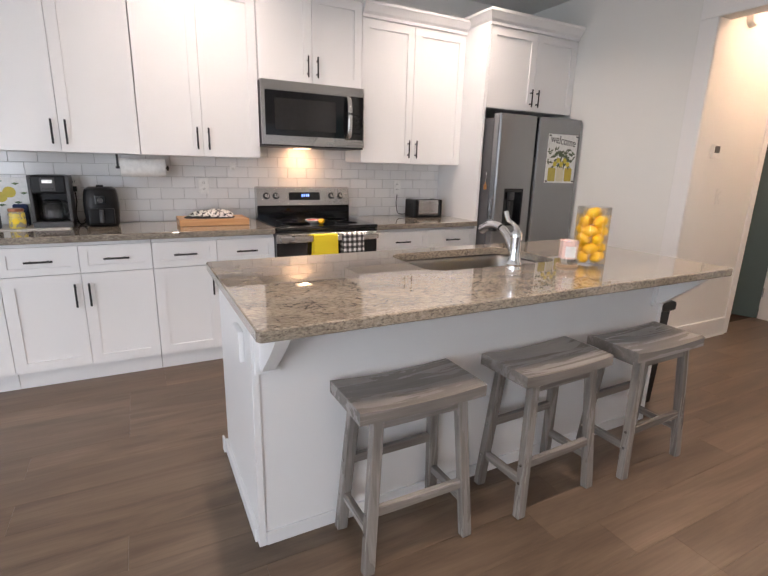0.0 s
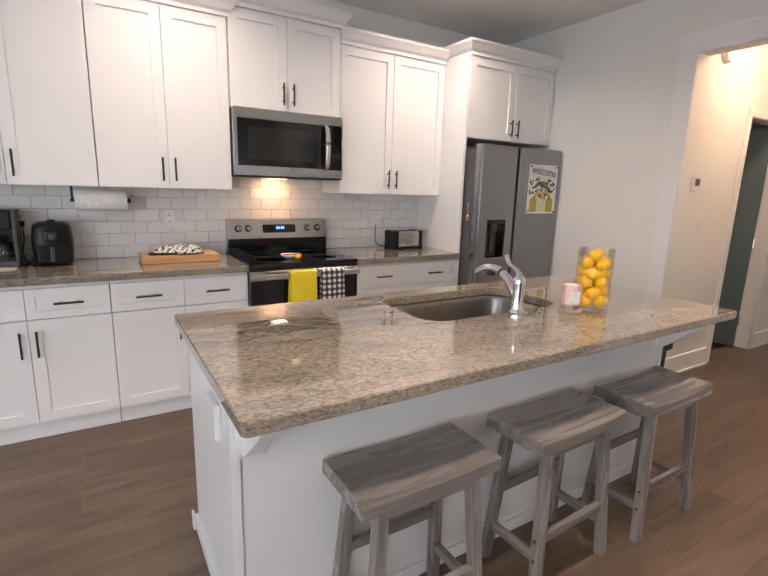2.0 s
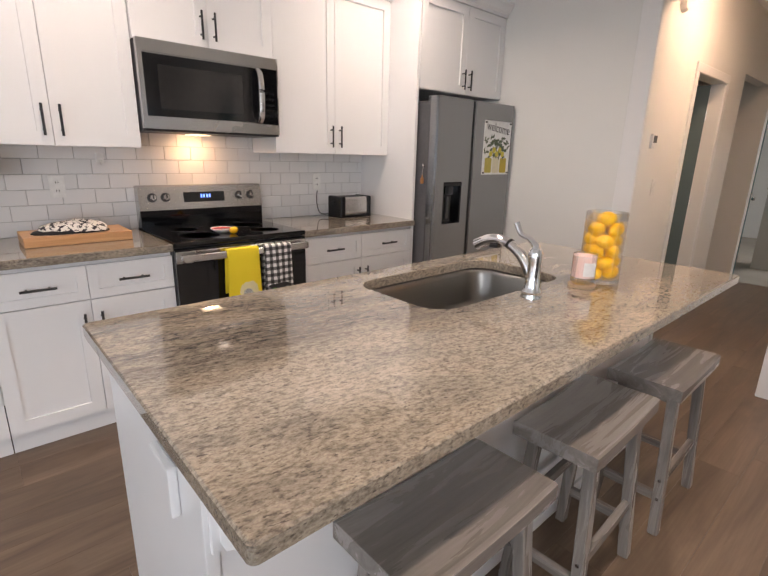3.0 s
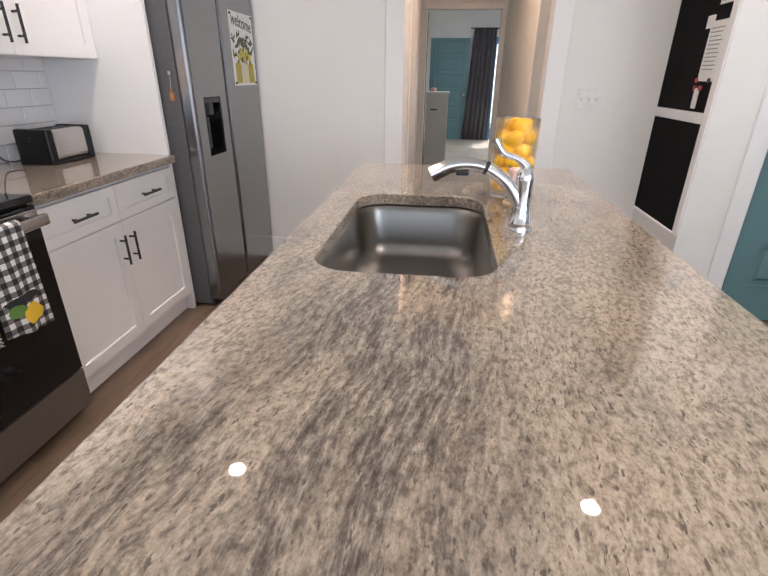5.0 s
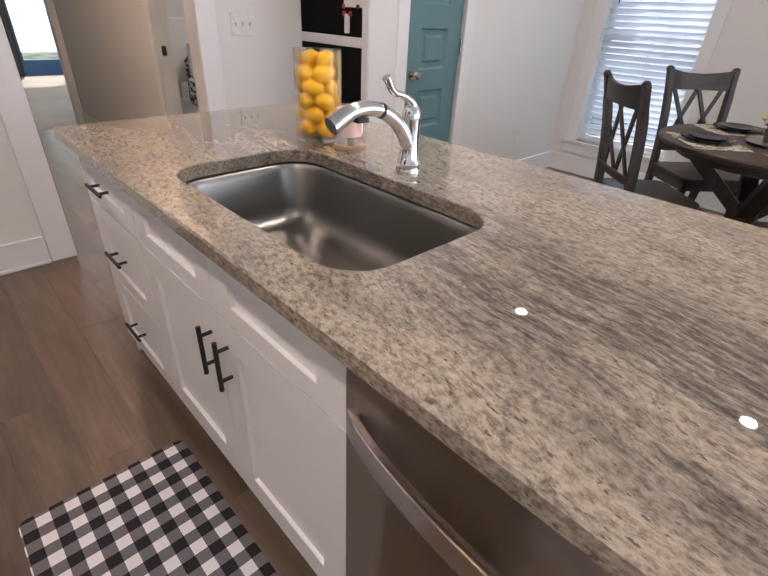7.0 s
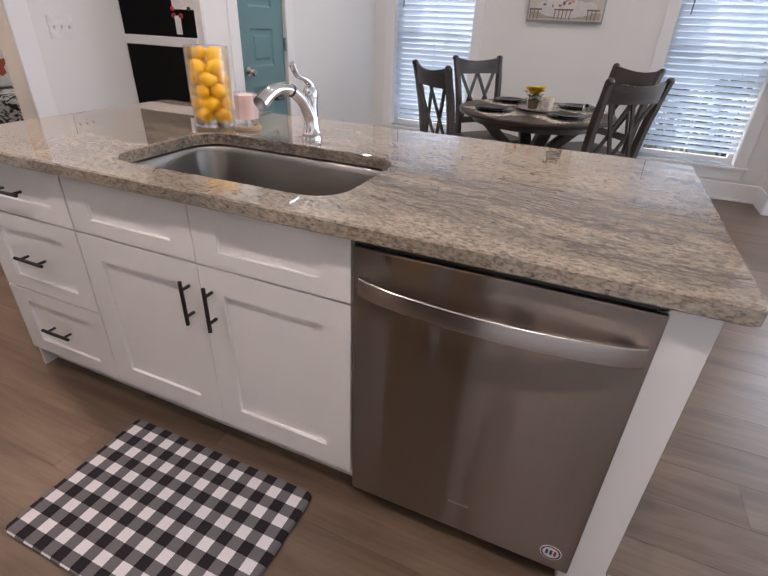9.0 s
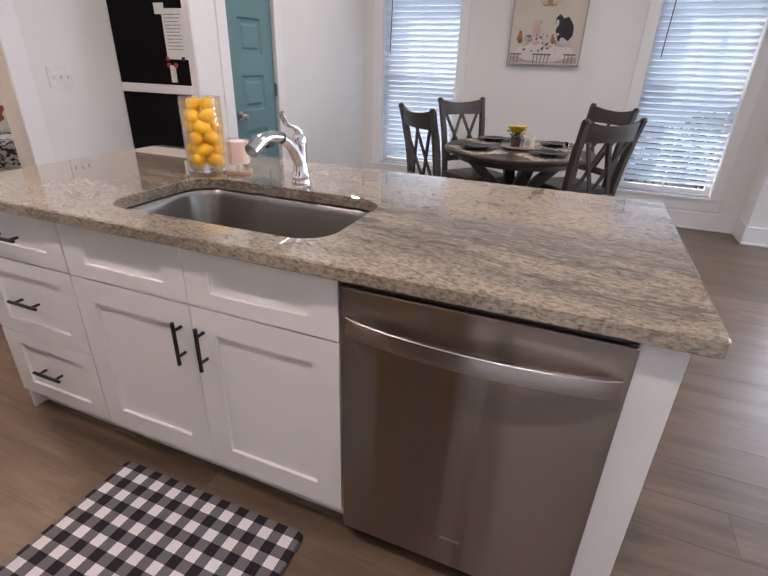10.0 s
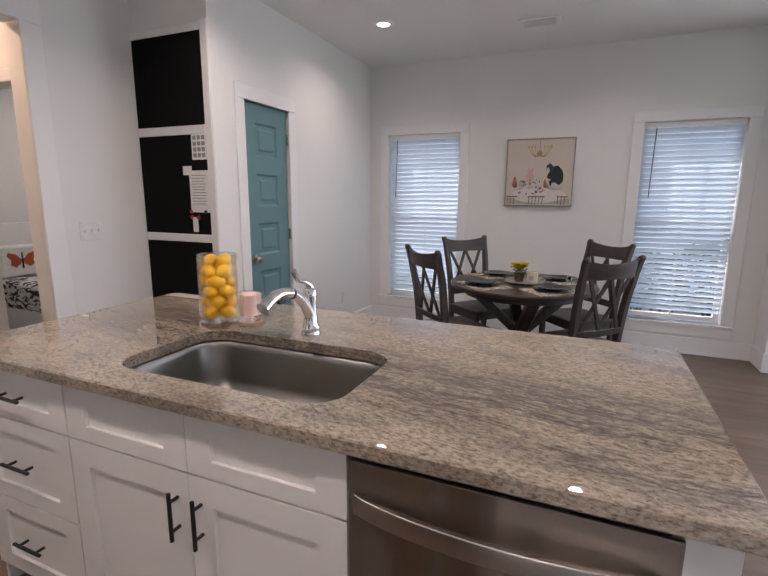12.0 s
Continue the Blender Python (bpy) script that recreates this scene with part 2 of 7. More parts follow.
    b.inputs["Coat Roughness"].default_value = 0.012
    b.inputs["Coat IOR"].default_value = 1.5
    return m


GRANITE = granite_material("granite", (1.72, 2.52))
GREYGRANITE = granite_material("grey_granite")


def gingham(name, pitch, axes=(0, 1), rough=0.85, light=(0.78, 0.77, 0.76), offset=0.0, dark=(0.02, 0.018, 0.018)):
    """Woven or printed check: two sets of stripes that multiply to light, middle and dark squares."""
    m, t, b = nodes_of(name, rough)
    c = t.nodes.new("ShaderNodeTexCoord")
    sep = t.nodes.new("ShaderNodeSeparateXYZ")
    t.links.new(c.outputs["Object"], sep.inputs[0])
    stripes = []
    for a in axes:
        n = t.nodes.new("ShaderNodeMath")
        n.operation = "MULTIPLY_ADD"
        n.inputs[1].default_value, n.inputs[2].default_value = 0.5 / pitch, 100.0 + offset
        t.links.new(sep.outputs[a], n.inputs[0])
        f = t.nodes.new("ShaderNodeMath")
        f.operation = "FRACT"
        t.links.new(n.outputs[0], f.inputs[0])
        g = t.nodes.new("ShaderNodeMath")
        g.operation = "GREATER_THAN"
        g.inputs[1].default_value = 0.5
        t.links.new(f.outputs[0], g.inputs[0])
        stripes.append(g.outputs[0])
    s = t.nodes.new("ShaderNodeMath")
    t.links.new(stripes[0], s.inputs[0])
    t.links.new(stripes[1], s.inputs[1])
    h = t.nodes.new("ShaderNodeMath")
    h.operation = "DIVIDE"
    h.inputs[1].default_value = 2.0
    t.links.new(s.outputs[0], h.inputs[0])
    midc = tuple((d + l * 0.18) for d, l in zip(dark, light))
    t.links.new(ramp(t, h.outputs[0], [(0.0, light), (0.5, midc), (1.0, dark)]), b.inputs["Base Color"])
    bump(t, b, noise_tex(t, coords(t), 600, 2), 0.15, 0.0005)
    return m


CHECK_MAT = gingham("check_mat", 0.036, light=(0.78, 0.77, 0.79), dark=(0.022, 0.018, 0.023))
CHECK_MAT.node_tree.nodes["Principled BSDF"].inputs["Specular IOR Level"].default_value = 0.2
CHECK_CLOTH = gingham("check_cloth", 0.019, (0, 2))


def printed(mat_, spots):
    """Adds prints to a cloth: (x, z, rx, rz, colour or None for small checks), in the towel's own metres."""
    t = mat_.node_tree
    b = t.nodes["Principled BSDF"]
    base = b.inputs["Base Color"].links[0].from_socket
    c = t.nodes.new("ShaderNodeTexCoord")
    chk = t.nodes.new("ShaderNodeTexChecker")
    chk.inputs["Scale"].default_value = 140.0
    chk.inputs["Color1"].default_value, chk.inputs["Color2"].default_value = (0.02, 0.02, 0.02, 1), (0.75, 0.74, 0.72, 1)
    t.links.new(c.outputs["Object"], chk.inputs["Vector"])
    wob = noise_tex(t, c.outputs["Object"], 45, 3)
    for x, z, rx, rz, colour, square in spots:
        mp = t.nodes.new("ShaderNodeMapping")
        mp.inputs["Location"].default_value = (-x / rx, 0, -z / rz)
        mp.inputs["Scale"].default_value = (1 / rx, 0, 1 / rz)
        t.links.new(c.outputs["Object"], mp.inputs["Vector"])
        ln = t.nodes.new("ShaderNodeVectorMath")
        ln.operation = "LENGTH"
        t.links.new(mp.outputs[0], ln.inputs[0])
        ad = t.nodes.new("ShaderNodeMath")
        ad.operation = "MULTIPLY_ADD"
        ad.inputs[1].default_value = 0.0 if square else 0.5
        t.links.new(wob, ad.inputs[0])
        t.links.new(ln.outputs["Value"], ad.inputs[2])
        lt = t.nodes.new("ShaderNodeMath")
        lt.operation = "LESS_THAN"
        lt.inputs[1].default_value = 1.0 if square else 1.25
        t.links.new(ad.outputs[0], lt.inputs[0])
        base = mix(t, lt.outputs[0], base, chk.outputs[0] if colour is None else colour)
    t.links.new(base, b.inputs["Base Color"])


YELLOWCLOTH = paint("yellow_towel", (0.86, 0.66, 0.03), 0.9, 500, 0.5, 0.05)
printed(YELLOWCLOTH, [(0.02, 0.115, 0.055, 0.050, (0.80, 0.72, 0.42), False), (0.055, 0.06, 0.045, 0.045, (0.80, 0.72, 0.42), False), (0.012, 0.100, 0.026, 0.026, None, False), (0.0, -0.47, 2.0, 0.505, None, True)])
printed(CHECK_CLOTH, [(0.0, 0.115, 0.070, 0.016, (0.02, 0.02, 0.02), False), (-0.035, 0.085, 0.030, 0.020, (0.10, 0.22, 0.04), False), (0.020, 0.055, 0.042, 0.034, (0.80, 0.52, 0.03), False)])


def glass_material(name, colour=(0.97, 0.99, 0.98), rough=0.0, ior=1.45):
    m, t, b = nodes_of(name, rough, 0, colour)
    b.inputs["Transmission Weight"].default_value = 1.0
    b.inputs["IOR"].default_value = ior
    return m


GLASS = glass_material("clear_glass")
# thin-walled vessels pass most light straight through
VESSEL = glass_material("vessel_glass")
clear = VESSEL.node_tree.nodes.new("ShaderNodeBsdfTransparent")
part_clear = VESSEL.node_tree.nodes.new("ShaderNodeMixShader")
part_clear.inputs[0].default_value = 0.62
VESSEL.node_tree.links.new(VESSEL.node_tree.nodes["Principled BSDF"].outputs[0], part_clear.inputs[1])
VESSEL.node_tree.links.new(clear.outputs[0], part_clear.inputs[2])
VESSEL.node_tree.links.new(part_clear.outputs[0], VESSEL.node_tree.nodes["Material Output"].inputs[0])


def lemon_material():
    m, t, b = nodes_of("lemon_skin", 0.42)
    v = coords(t, (1, 1, 1), True)
    f = noise_tex(t, v, 30, 3)
    t.links.new(ramp(t, f, [(0.3, (0.84, 0.415, 0.002)), (0.7, (0.93, 0.55, 0.006))]), b.inputs["Base Color"])
    bump(t, b, noise_tex(t, v, 350, 2), 0.4, 0.001)
    return m


LEMON = lemon_material()


def glow(name, colour, strength):
    m, t, b = nodes_of(name, 0.5, 0, (0.9, 0.9, 0.9))
    b.inputs["Emission Color"].default_value = (*colour, 1)
    b.inputs["Emission Strength"].default_value = strength
    return m


CANGLOW = glow("lamp_lens", (1.0, 0.86, 0.68), 14.0)
HALLGLOW = glow("hall_lamp_lens", (1.0, 0.66, 0.36), 6.0)
CLOCK = glow("clock_digits", (0.05, 0.25, 1.0), 2.5)


def speckled(name, base, spots, scale, lo=0.52, hi=0.56, rough=0.85, stretch=(1, 1, 1)):
    m, t, b = nodes_of(name, rough)
    v = coords(t, stretch)
    f = noise_tex(t, v, scale, 2, 0.5, 0.6)
    t.links.new(ramp(t, f, [(lo, base), (hi, spots)]), b.inputs["Base Color"])
    bump(t, b, noise_tex(t, coords(t), 400, 2), 0.2, 0.0005)
    return m


MITT = speckled("printed_mitt", (0.72, 0.68, 0.62), (0.03, 0.025, 0.03), 55)
BEDDING = speckled("printed_bedding", (0.70, 0.69, 0.67), (0.035, 0.035, 0.04), 14, 0.50, 0.54, 0.9, (1, 1, 2.2))
PLACEMAT = speckled("woven_placemat", (0.55, 0.50, 0.40), (0.10, 0.09, 0.07), 40, 0.50, 0.58)
LEAF = speckled("leaf_green", (0.11, 0.165, 0.09), (0.20, 0.26, 0.14), 12)
FLOWER = plain("yellow_petal", (0.85, 0.62, 0.03), 0.6)
PLATE = plain("dark_plate", (0.022, 0.026, 0.032), 0.22)
SLAT = paint("blind_slat", (0.82, 0.83, 0.84), 0.4, 60, 0.05, 0.01)
SLAT.node_tree.nodes["Principled BSDF"].inputs["Subsurface Weight"].default_value = 0.0
thin = SLAT.node_tree.nodes.new("ShaderNodeBsdfTranslucent")
thin.inputs["Color"].default_value = (0.84, 0.91, 0.98, 1)
blend = SLAT.node_tree.nodes.new("ShaderNodeMixShader")
blend.inputs[0].default_value = 0.75
SLAT.node_tree.links.new(SLAT.node_tree.nodes["Principled BSDF"].outputs[0], blend.inputs[1])
SLAT.node_tree.links.new(thin.outputs[0], blend.inputs[2])
SLAT.node_tree.links.new(blend.outputs[0], SLAT.node_tree.nodes["Material Output"].inputs[0])
GRASS = speckled("pale_gravel_and_grass", (0.36, 0.36, 0.33), (0.16, 0.20, 0.09), 3, 0.5, 0.62)


# ---- building helpers ----
WORLD_OF = {}


def thing(name, at, label, category, group="", kind="", rz=0.0):
    """An empty at the base of a thing."""
    ob = new(name)
    ob.empty_display_size = 0.05
    m = pose(*at, 0, 0, rz)
    ob.matrix_basis = m
    WORLD_OF[ob] = m
    return tagged(ob, label, category, group, kind)


def part(name, bm, material, parent=None, label="", smooth=False):
    """Links a bmesh that is given in world metres as one mesh object under its thing or part."""
    m = WORLD_OF.get(parent, Matrix()) if parent else Matrix()
    if parent:
        bm.transform(m.inverted())
    bmesh.ops.recalc_face_normals(bm, faces=bm.faces)
    me = bpy.data.meshes.new(name)
    bm.to_mesh(me)
    bm.free()
    me.materials.append(material)
    if smooth:
        for p in me.polygons:
            p.use_smooth = True
        me.set_sharp_from_angle(angle=radians(38))
    ob = new(name, me)
    if parent:
        ob.parent = parent
        WORLD_OF[ob] = m
    return tagged(ob, label) if label else ob


def box(bm, x0, y0, z0, x1, y1, z1, bevel=0.0, segments=2):
    r = bmesh.ops.create_cube(bm, size=1.0)["verts"]
    for v in r:
        v.co = Vector(((x0 + x1) / 2 + v.co.x * (x1 - x0), (y0 + y1) / 2 + v.co.y * (y1 - y0), (z0 + z1) / 2 + v.co.z * (z1 - z0)))
    if bevel:
        es = {e for v in r for e in v.link_edges}
        bmesh.ops.bevel(bm, geom=list(es), offset=bevel, segments=segments, affect="EDGES", profile=0.6)
    return bm


def cube(x0, y0, z0, x1, y1, z1, bevel=0.0, segments=2):
    return box(bmesh.new(), x0, y0, z0, x1, y1, z1, bevel, segments)


def lathe(profile, at, n=32, axis="z", bm=None):
    """Turned shape from (radius, height) pairs."""
    bm = bm or bmesh.new()
    rings = []
    for r, h in profile:
        ring = []
        for i in range(n):
            a = 2 * math.pi * i / n
            p = (r * math.cos(a), r * math.sin(a), h)
            if axis == "y":
                p = (p[0], p[2], p[1])
            elif axis == "x":
                p = (p[2], p[0], p[1])
            ring.append(bm.verts.new(Vector(p) + Vector(at)))
        rings.append(ring)
    for a, b in zip(rings, rings[1:]):
        for i in range(n):
            bm.faces.new((a[i], a[(i + 1) % n], b[(i + 1) % n], b[i]))
    for ring, (r, h) in ((rings[0], profile[0]), (rings[-1], profile[-1])):
        if r > 1e-5:
            bm.faces.new(ring)
    bmesh.ops.remove_doubles(bm, verts=bm.verts, dist=1e-5)
    return bm


def tube(points, radii, n=12, bm=None, flat=1.0):
    """A round bar along points, with a radius at each."""
    bm = bm or bmesh.new()
    pts = [Vector(p) for p in points]
    if isinstance(radii, (int, float)):
        radii = [radii] * len(pts)
    up = Vector((0, 0, 1))
    rings = []
    for i, p in enumerate(pts):
        d = (pts[min(i + 1, len(pts) - 1)] - pts[max(i - 1, 0)]).normalized()
        side = d.cross(up)
        if side.length < 0.05:
            side = d.cross(Vector((0, 1, 0)))
        side.normalize()
        top = side.cross(d).normalized()
        rings.append([bm.verts.new(p + side * radii[i] * math.cos(2 * math.pi * k / n) + top * radii[i] * flat * math.sin(2 * math.pi * k / n)) for k in range(n)])
    for a, b in zip(rings, rings[1:]):
        for k in range(n):
            bm.faces.new((a[k], a[(k + 1) % n], b[(k + 1) % n], b[k]))
    bm.faces.new(rings[0])
    bm.faces.new(rings[-1])
    return bm


def smooth_path(points, steps=8):
    """Points along a Catmull-Rom curve."""
    p = [Vector(q) for q in points]
    p = [2 * p[0] - p[1]] + p + [2 * p[-1] - p[-2]]
    out = []
    for i in range(1, len(p) - 2):
        for s in range(steps):
            u = s / steps
            out.append(0.5 * ((2 * p[i]) + (p[i + 1] - p[i - 1]) * u + (2 * p[i - 1] - 5 * p[i] + 4 * p[i + 1] - p[i + 2]) * u * u + (3 * p[i] - p[i - 1] - 3 * p[i + 1] + p[i + 2]) * u ** 3))
    out.append(p[-2])
    return out


def beam(a, b, wide, deep, side=(1, 0, 0), bevel=0.003, bm=None):
    """A squared bar from a to b; wide along side, deep across it."""
    bm = bm or bmesh.new()
    a, b, s = Vector(a), Vector(b), Vector(side)
    d = (b - a).normalized()
    s = (s - d * s.dot(d)).normalized()
    t = d.cross(s)
    vs = [bm.verts.new(p + s * wide / 2 * i + t * deep / 2 * j) for p in (a, b) for i, j in ((-1, -1), (1, -1), (1, 1), (-1, 1))]
    for f in ((0, 1, 2, 3), (4, 5, 6, 7), (0, 1, 5, 4), (1, 2, 6, 5), (2, 3, 7, 6), (3, 0, 4, 7)):
        bm.faces.new([vs[i] for i in f])
    bmesh.ops.recalc_face_normals(bm, faces=bm.faces)
    if bevel:
        bmesh.ops.bevel(bm, geom=list({e for v in vs for e in v.link_edges}), offset=bevel, segments=1, affect="EDGES")
    return bm


def prism(outline, axis, lo, hi, bevel=0.0):
    """A solid with a flat outline (pairs) pushed along an axis."""
    bm = bmesh.new()

    def at(p, h):
        return {"x": (h, p[0], p[1]), "y": (p[0], h, p[1]), "z": (p[0], p[1], h)}[axis]

    a = [bm.verts.new(at(p, lo)) for p in outline]
    b = [bm.verts.new(at(p, hi)) for p in outline]
    bm.faces.new(a)
    bm.faces.new(b)
    for i in range(len(a)):
        j = (i + 1) % len(a)
        bm.faces.new((a[i], a[j], b[j], b[i]))
    bmesh.ops.recalc_face_normals(bm, faces=bm.faces)
    if bevel:
        bmesh.ops.bevel(bm, geom=bm.edges[:], offset=bevel, segments=2, affect="EDGES")
    return bm


def panelled(w, h, thick, panels, depth=0.008, raised=0.0, bevel=0.0015, slope=0.004):
    """A front facing -y with its face in y = 0, from (0, 0) to (w, h), with sunk panels (x0, z0, x1, z1)."""
    xs = sorted({0.0, w, *[p[0] for p in panels], *[p[2] for p in panels]})
    zs = sorted({0.0, h, *[p[1] for p in panels], *[p[3] for p in panels]})
    bm = bmesh.new()
    grid = {(i, j): bm.verts.new((x, 0, z)) for i, x in enumerate(xs) for j, z in enumerate(zs)}
    sunk = []
    for i in range(len(xs) - 1):
        for j in range(len(zs) - 1):
            f = bm.faces.new((grid[i, j], grid[i + 1, j], grid[i + 1, j + 1], grid[i, j + 1]))
            cx, cz = (xs[i] + xs[i + 1]) / 2, (zs[j] + zs[j + 1]) / 2
            for k, p in enumerate(panels):
                if p[0] < cx < p[2] and p[1] < cz < p[3]:
                    sunk.append((k, f))
    groups = {}
    for k, f in sunk:
        groups.setdefault(k, []).append(f)
    for fs in groups.values():
        if len(fs) > 1:
            r = bmesh.ops.dissolve_faces(bm, faces=fs, use_verts=False)
            fs = r["region"]
        f = fs[0]
        bmesh.ops.inset_region(bm, faces=[f], thickness=slope, depth=0, use_even_offset=True)
        for v in f.verts:
            v.co.y += depth
        if raised:
            bmesh.ops.inset_region(bm, faces=[f], thickness=0.028, depth=0, use_even_offset=True)
            bmesh.ops.inset_region(bm, faces=[f], thickness=0.014, depth=0, use_even_offset=True)
            for v in f.verts:
                v.co.y -= raised
    ring = [e for e in bm.edges if e.is_boundary]
    ext = bmesh.ops.extrude_edge_only(bm, edges=ring)["geom"]
    back = [g for g in ext if isinstance(g, bmesh.types.BMVert)]
    for v in back:
        v.co.y += thick
    bmesh.ops.contextual_create(bm, geom=[e for e in bm.edges if e.is_boundary])
    return bm


def shaker(w, h, rail=0.058, thick=0.019):
    return panelled(w, h, thick, [(rail, rail, w - rail, h - rail)], 0.011, slope=0.003)


def place(bm, x, y, z, turn=0):
    bm.transform(pose(x, y, z, 0, 0, turn))
    return bm


def bar_handle(parent, x, y, z, length, upright, out=-1):
    """A round black bar on two posts; (x, y, z) is its middle on the front, out the way it stands off along y."""
    bm = bmesh.new()
    yo = y + out * 0.030
    h = length / 2
    a, b = ((x, yo, z - h), (x, yo, z + h)) if upright else ((x - h, yo, z), (x + h, yo, z))
    tube([a, b], 0.0058, 10, bm)
    q = h * 0.62
    for s in (-q, q):
        c = (x, y, z + s) if upright else (x + s, y, z)
        tube([c, (c[0], yo, c[2])], 0.0048, 8, bm)
    return part("handle", bm, BLACK, parent, "black bar handle", True)


def rounded_rect(x0, y0, x1, y1, r, n=8):
    out = []
    for cx, cy, a0 in ((x1 - r, y0 + r, -90), (x1 - r, y1 - r, 0), (x0 + r, y1 - r, 90), (x0 + r, y0 + r, 180)):
        for k in range(n + 1):
            a = radians(a0 + 90 * k / n)
            out.append((cx + r * math.cos(a), cy + r * math.sin(a)))
    return out


# ---- the structure ----
E_X, S_Y, N_Y, P_X, P_Y = 3.70, -1.845, 3.99, 3.025, 0.613
HALL_N, HALL_S, HALL_E = 2.28, 1.28, 7.05
O_Y0, O_Y1, O_Z = 1.33, 2.232, 2.352


def structure(name, bm, material, label, category):
    return tagged(part(name, bm, material), label, category, "", "structure")


floor = structure("floor", cube(-4.3, S_Y - 0.3, -0.12, HALL_E + 0.05, 4.2, -0.006), paint("subfloor", (0.05, 0.035, 0.026), 0.7), "brown wood-look plank floor of kitchen and hall", "floor")
structure("floor_bedroom", cube(HALL_E + 0.05, -1.2, -0.12, 11.8, 4.2, 0.0), CARPET, "beige carpet of the far bedroom", "floor")
structure("ceiling", cube(-4.3, S_Y - 0.3, CEIL, 11.8, 4.2, CEIL + 0.1), CEILING, "smooth white painted ceiling", "ceiling")

structure("wall_north", cube(-4.3, N_Y + 0.008, 0, E_X + 0.13, N_Y + 0.14, CEIL), WALL, "white painted kitchen wall behind the cabinets", "wall")

bm = bmesh.new()
box(bm, E_X, O_Y1, 0, E_X + 0.13, N_Y + 0.008, CEIL)
box(bm, E_X, O_Y0, O_Z, E_X + 0.13, O_Y1, CEIL)
box(bm, E_X, S_Y - 0.13, 0, E_X + 0.13, O_Y0, CEIL)
structure("wall_east", bm, WALL, "white painted wall with the cased hall opening", "wall")

bm = bmesh.new()
D0, D1, D_Z = -0.232, 0.300, 2.075
box(bm, P_X, P_Y - 0.11, 0, E_X, P_Y, CEIL)
box(bm, P_X, S_Y, 0, P_X + 0.11, D0 - 0.012, CEIL)
box(bm, P_X, D1 + 0.012, 0, P_X + 0.11, P_Y - 0.11, CEIL)
box(bm, P_X, D0 - 0.012, D_Z + 0.012, P_X + 0.11, D1 + 0.012, CEIL)
structure("wall_pantry", bm, WALL, "white painted pantry walls", "wall")

WIN = [(2.006, 2.808, 0.296, 2.070), (-0.438, 0.332, 0.290, 2.080)]
bm = bmesh.new()
SB = S_Y - 0.15
box(bm, WIN[0][1], SB, 0, E_X + 0.13, S_Y, CEIL)
box(bm, WIN[1][1], SB, 0, WIN[0][0], S_Y, CEIL)
box(bm, -0.70, SB, 0, WIN[1][0], S_Y, CEIL)
for x0, x1, z0, z1 in WIN:
    box(bm, x0, SB, 0, x1, S_Y, z0)
    box(bm, x0, SB, z1, x1, S_Y, CEIL)
structure("wall_south", bm, WALL, "white painted dining wall with two windows", "wall")
bm = bmesh.new()
box(bm, -1.2, SB, 0, -0.70, -1.547, CEIL)
box(bm, -4.3, SB, 0, -3.8, -1.547, CEIL)
box(bm, -3.8, SB, 2.45, -1.2, -1.547, CEIL)
box(bm, -3.8, SB, 0, -1.2, -1.547, 0.35)
structure("wall_pier", bm, WALL, "white painted wall that stands forward beside the window", "wall")
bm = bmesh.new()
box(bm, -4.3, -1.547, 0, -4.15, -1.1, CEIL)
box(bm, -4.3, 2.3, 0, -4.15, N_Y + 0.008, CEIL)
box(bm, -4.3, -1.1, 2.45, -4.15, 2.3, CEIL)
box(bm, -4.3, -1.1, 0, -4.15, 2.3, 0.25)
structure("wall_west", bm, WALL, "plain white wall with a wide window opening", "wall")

# hall and the two bedrooms beyond it
N2, N3 = 4.70, 5.46
bm = bmesh.new()
box(bm, E_X + 0.13, HALL_N, 0, N2, HALL_N + 0.11, CEIL)
box(bm, N2, HALL_N, 2.05, N3, HALL_N + 0.11, CEIL)
box(bm, N3, HALL_N, 0, 6.04, HALL_N + 0.11, CEIL)
box(bm, 6.04, HALL_N, 2.2, HALL_E, HALL_N + 0.11, CEIL)
box(bm, 4.4, 3.9, 0, HALL_E, 4.0, CEIL)
box(bm, 5.93, HALL_N + 0.11, 0, 6.04, 3.9, CEIL)
box(bm, 4.3, HALL_N + 0.11, 0, 4.4, 4.0, CEIL)
structure("wall_hall_north", bm, WALL, "white hall wall warmed by the hall lamp", "wall")
S2, S3 = 3.90, 4.50
bm = bmesh.new()
box(bm, E_X + 0.13, HALL_S - 0.11, 0, S2, HALL_S, CEIL)
box(bm, S2, HALL_S - 0.11, 2.06, S3, HALL_S, CEIL)
box(bm, S3, HALL_S - 0.11, 0, HALL_E, HALL_S, CEIL)
structure("wall_hall_south", bm, WALL, "white hall wall with a bedroom doorway", "wall")
bm = bmesh.new()
box(bm, HALL_E, -1.2, 0, HALL_E + 0.11, 1.345, CEIL)
box(bm, HALL_E, 2.250, 0, HALL_E + 0.11, 4.2, CEIL)
box(bm, HALL_E, 1.345, 2.06, HALL_E + 0.11, 2.250, CEIL)
structure("wall_hall_end", bm, WALL, "white wall at the end of the hall", "wall")
bm = bmesh.new()
box(bm, 6.50, S_Y, 0, 6.60, HALL_S - 0.11, CEIL)
box(bm, E_X + 0.13, S_Y - 0.12, 0, 6.60, S_Y, CEIL)
structure("wall_bedroom", bm, WALL, "plain white bedroom walls", "wall")
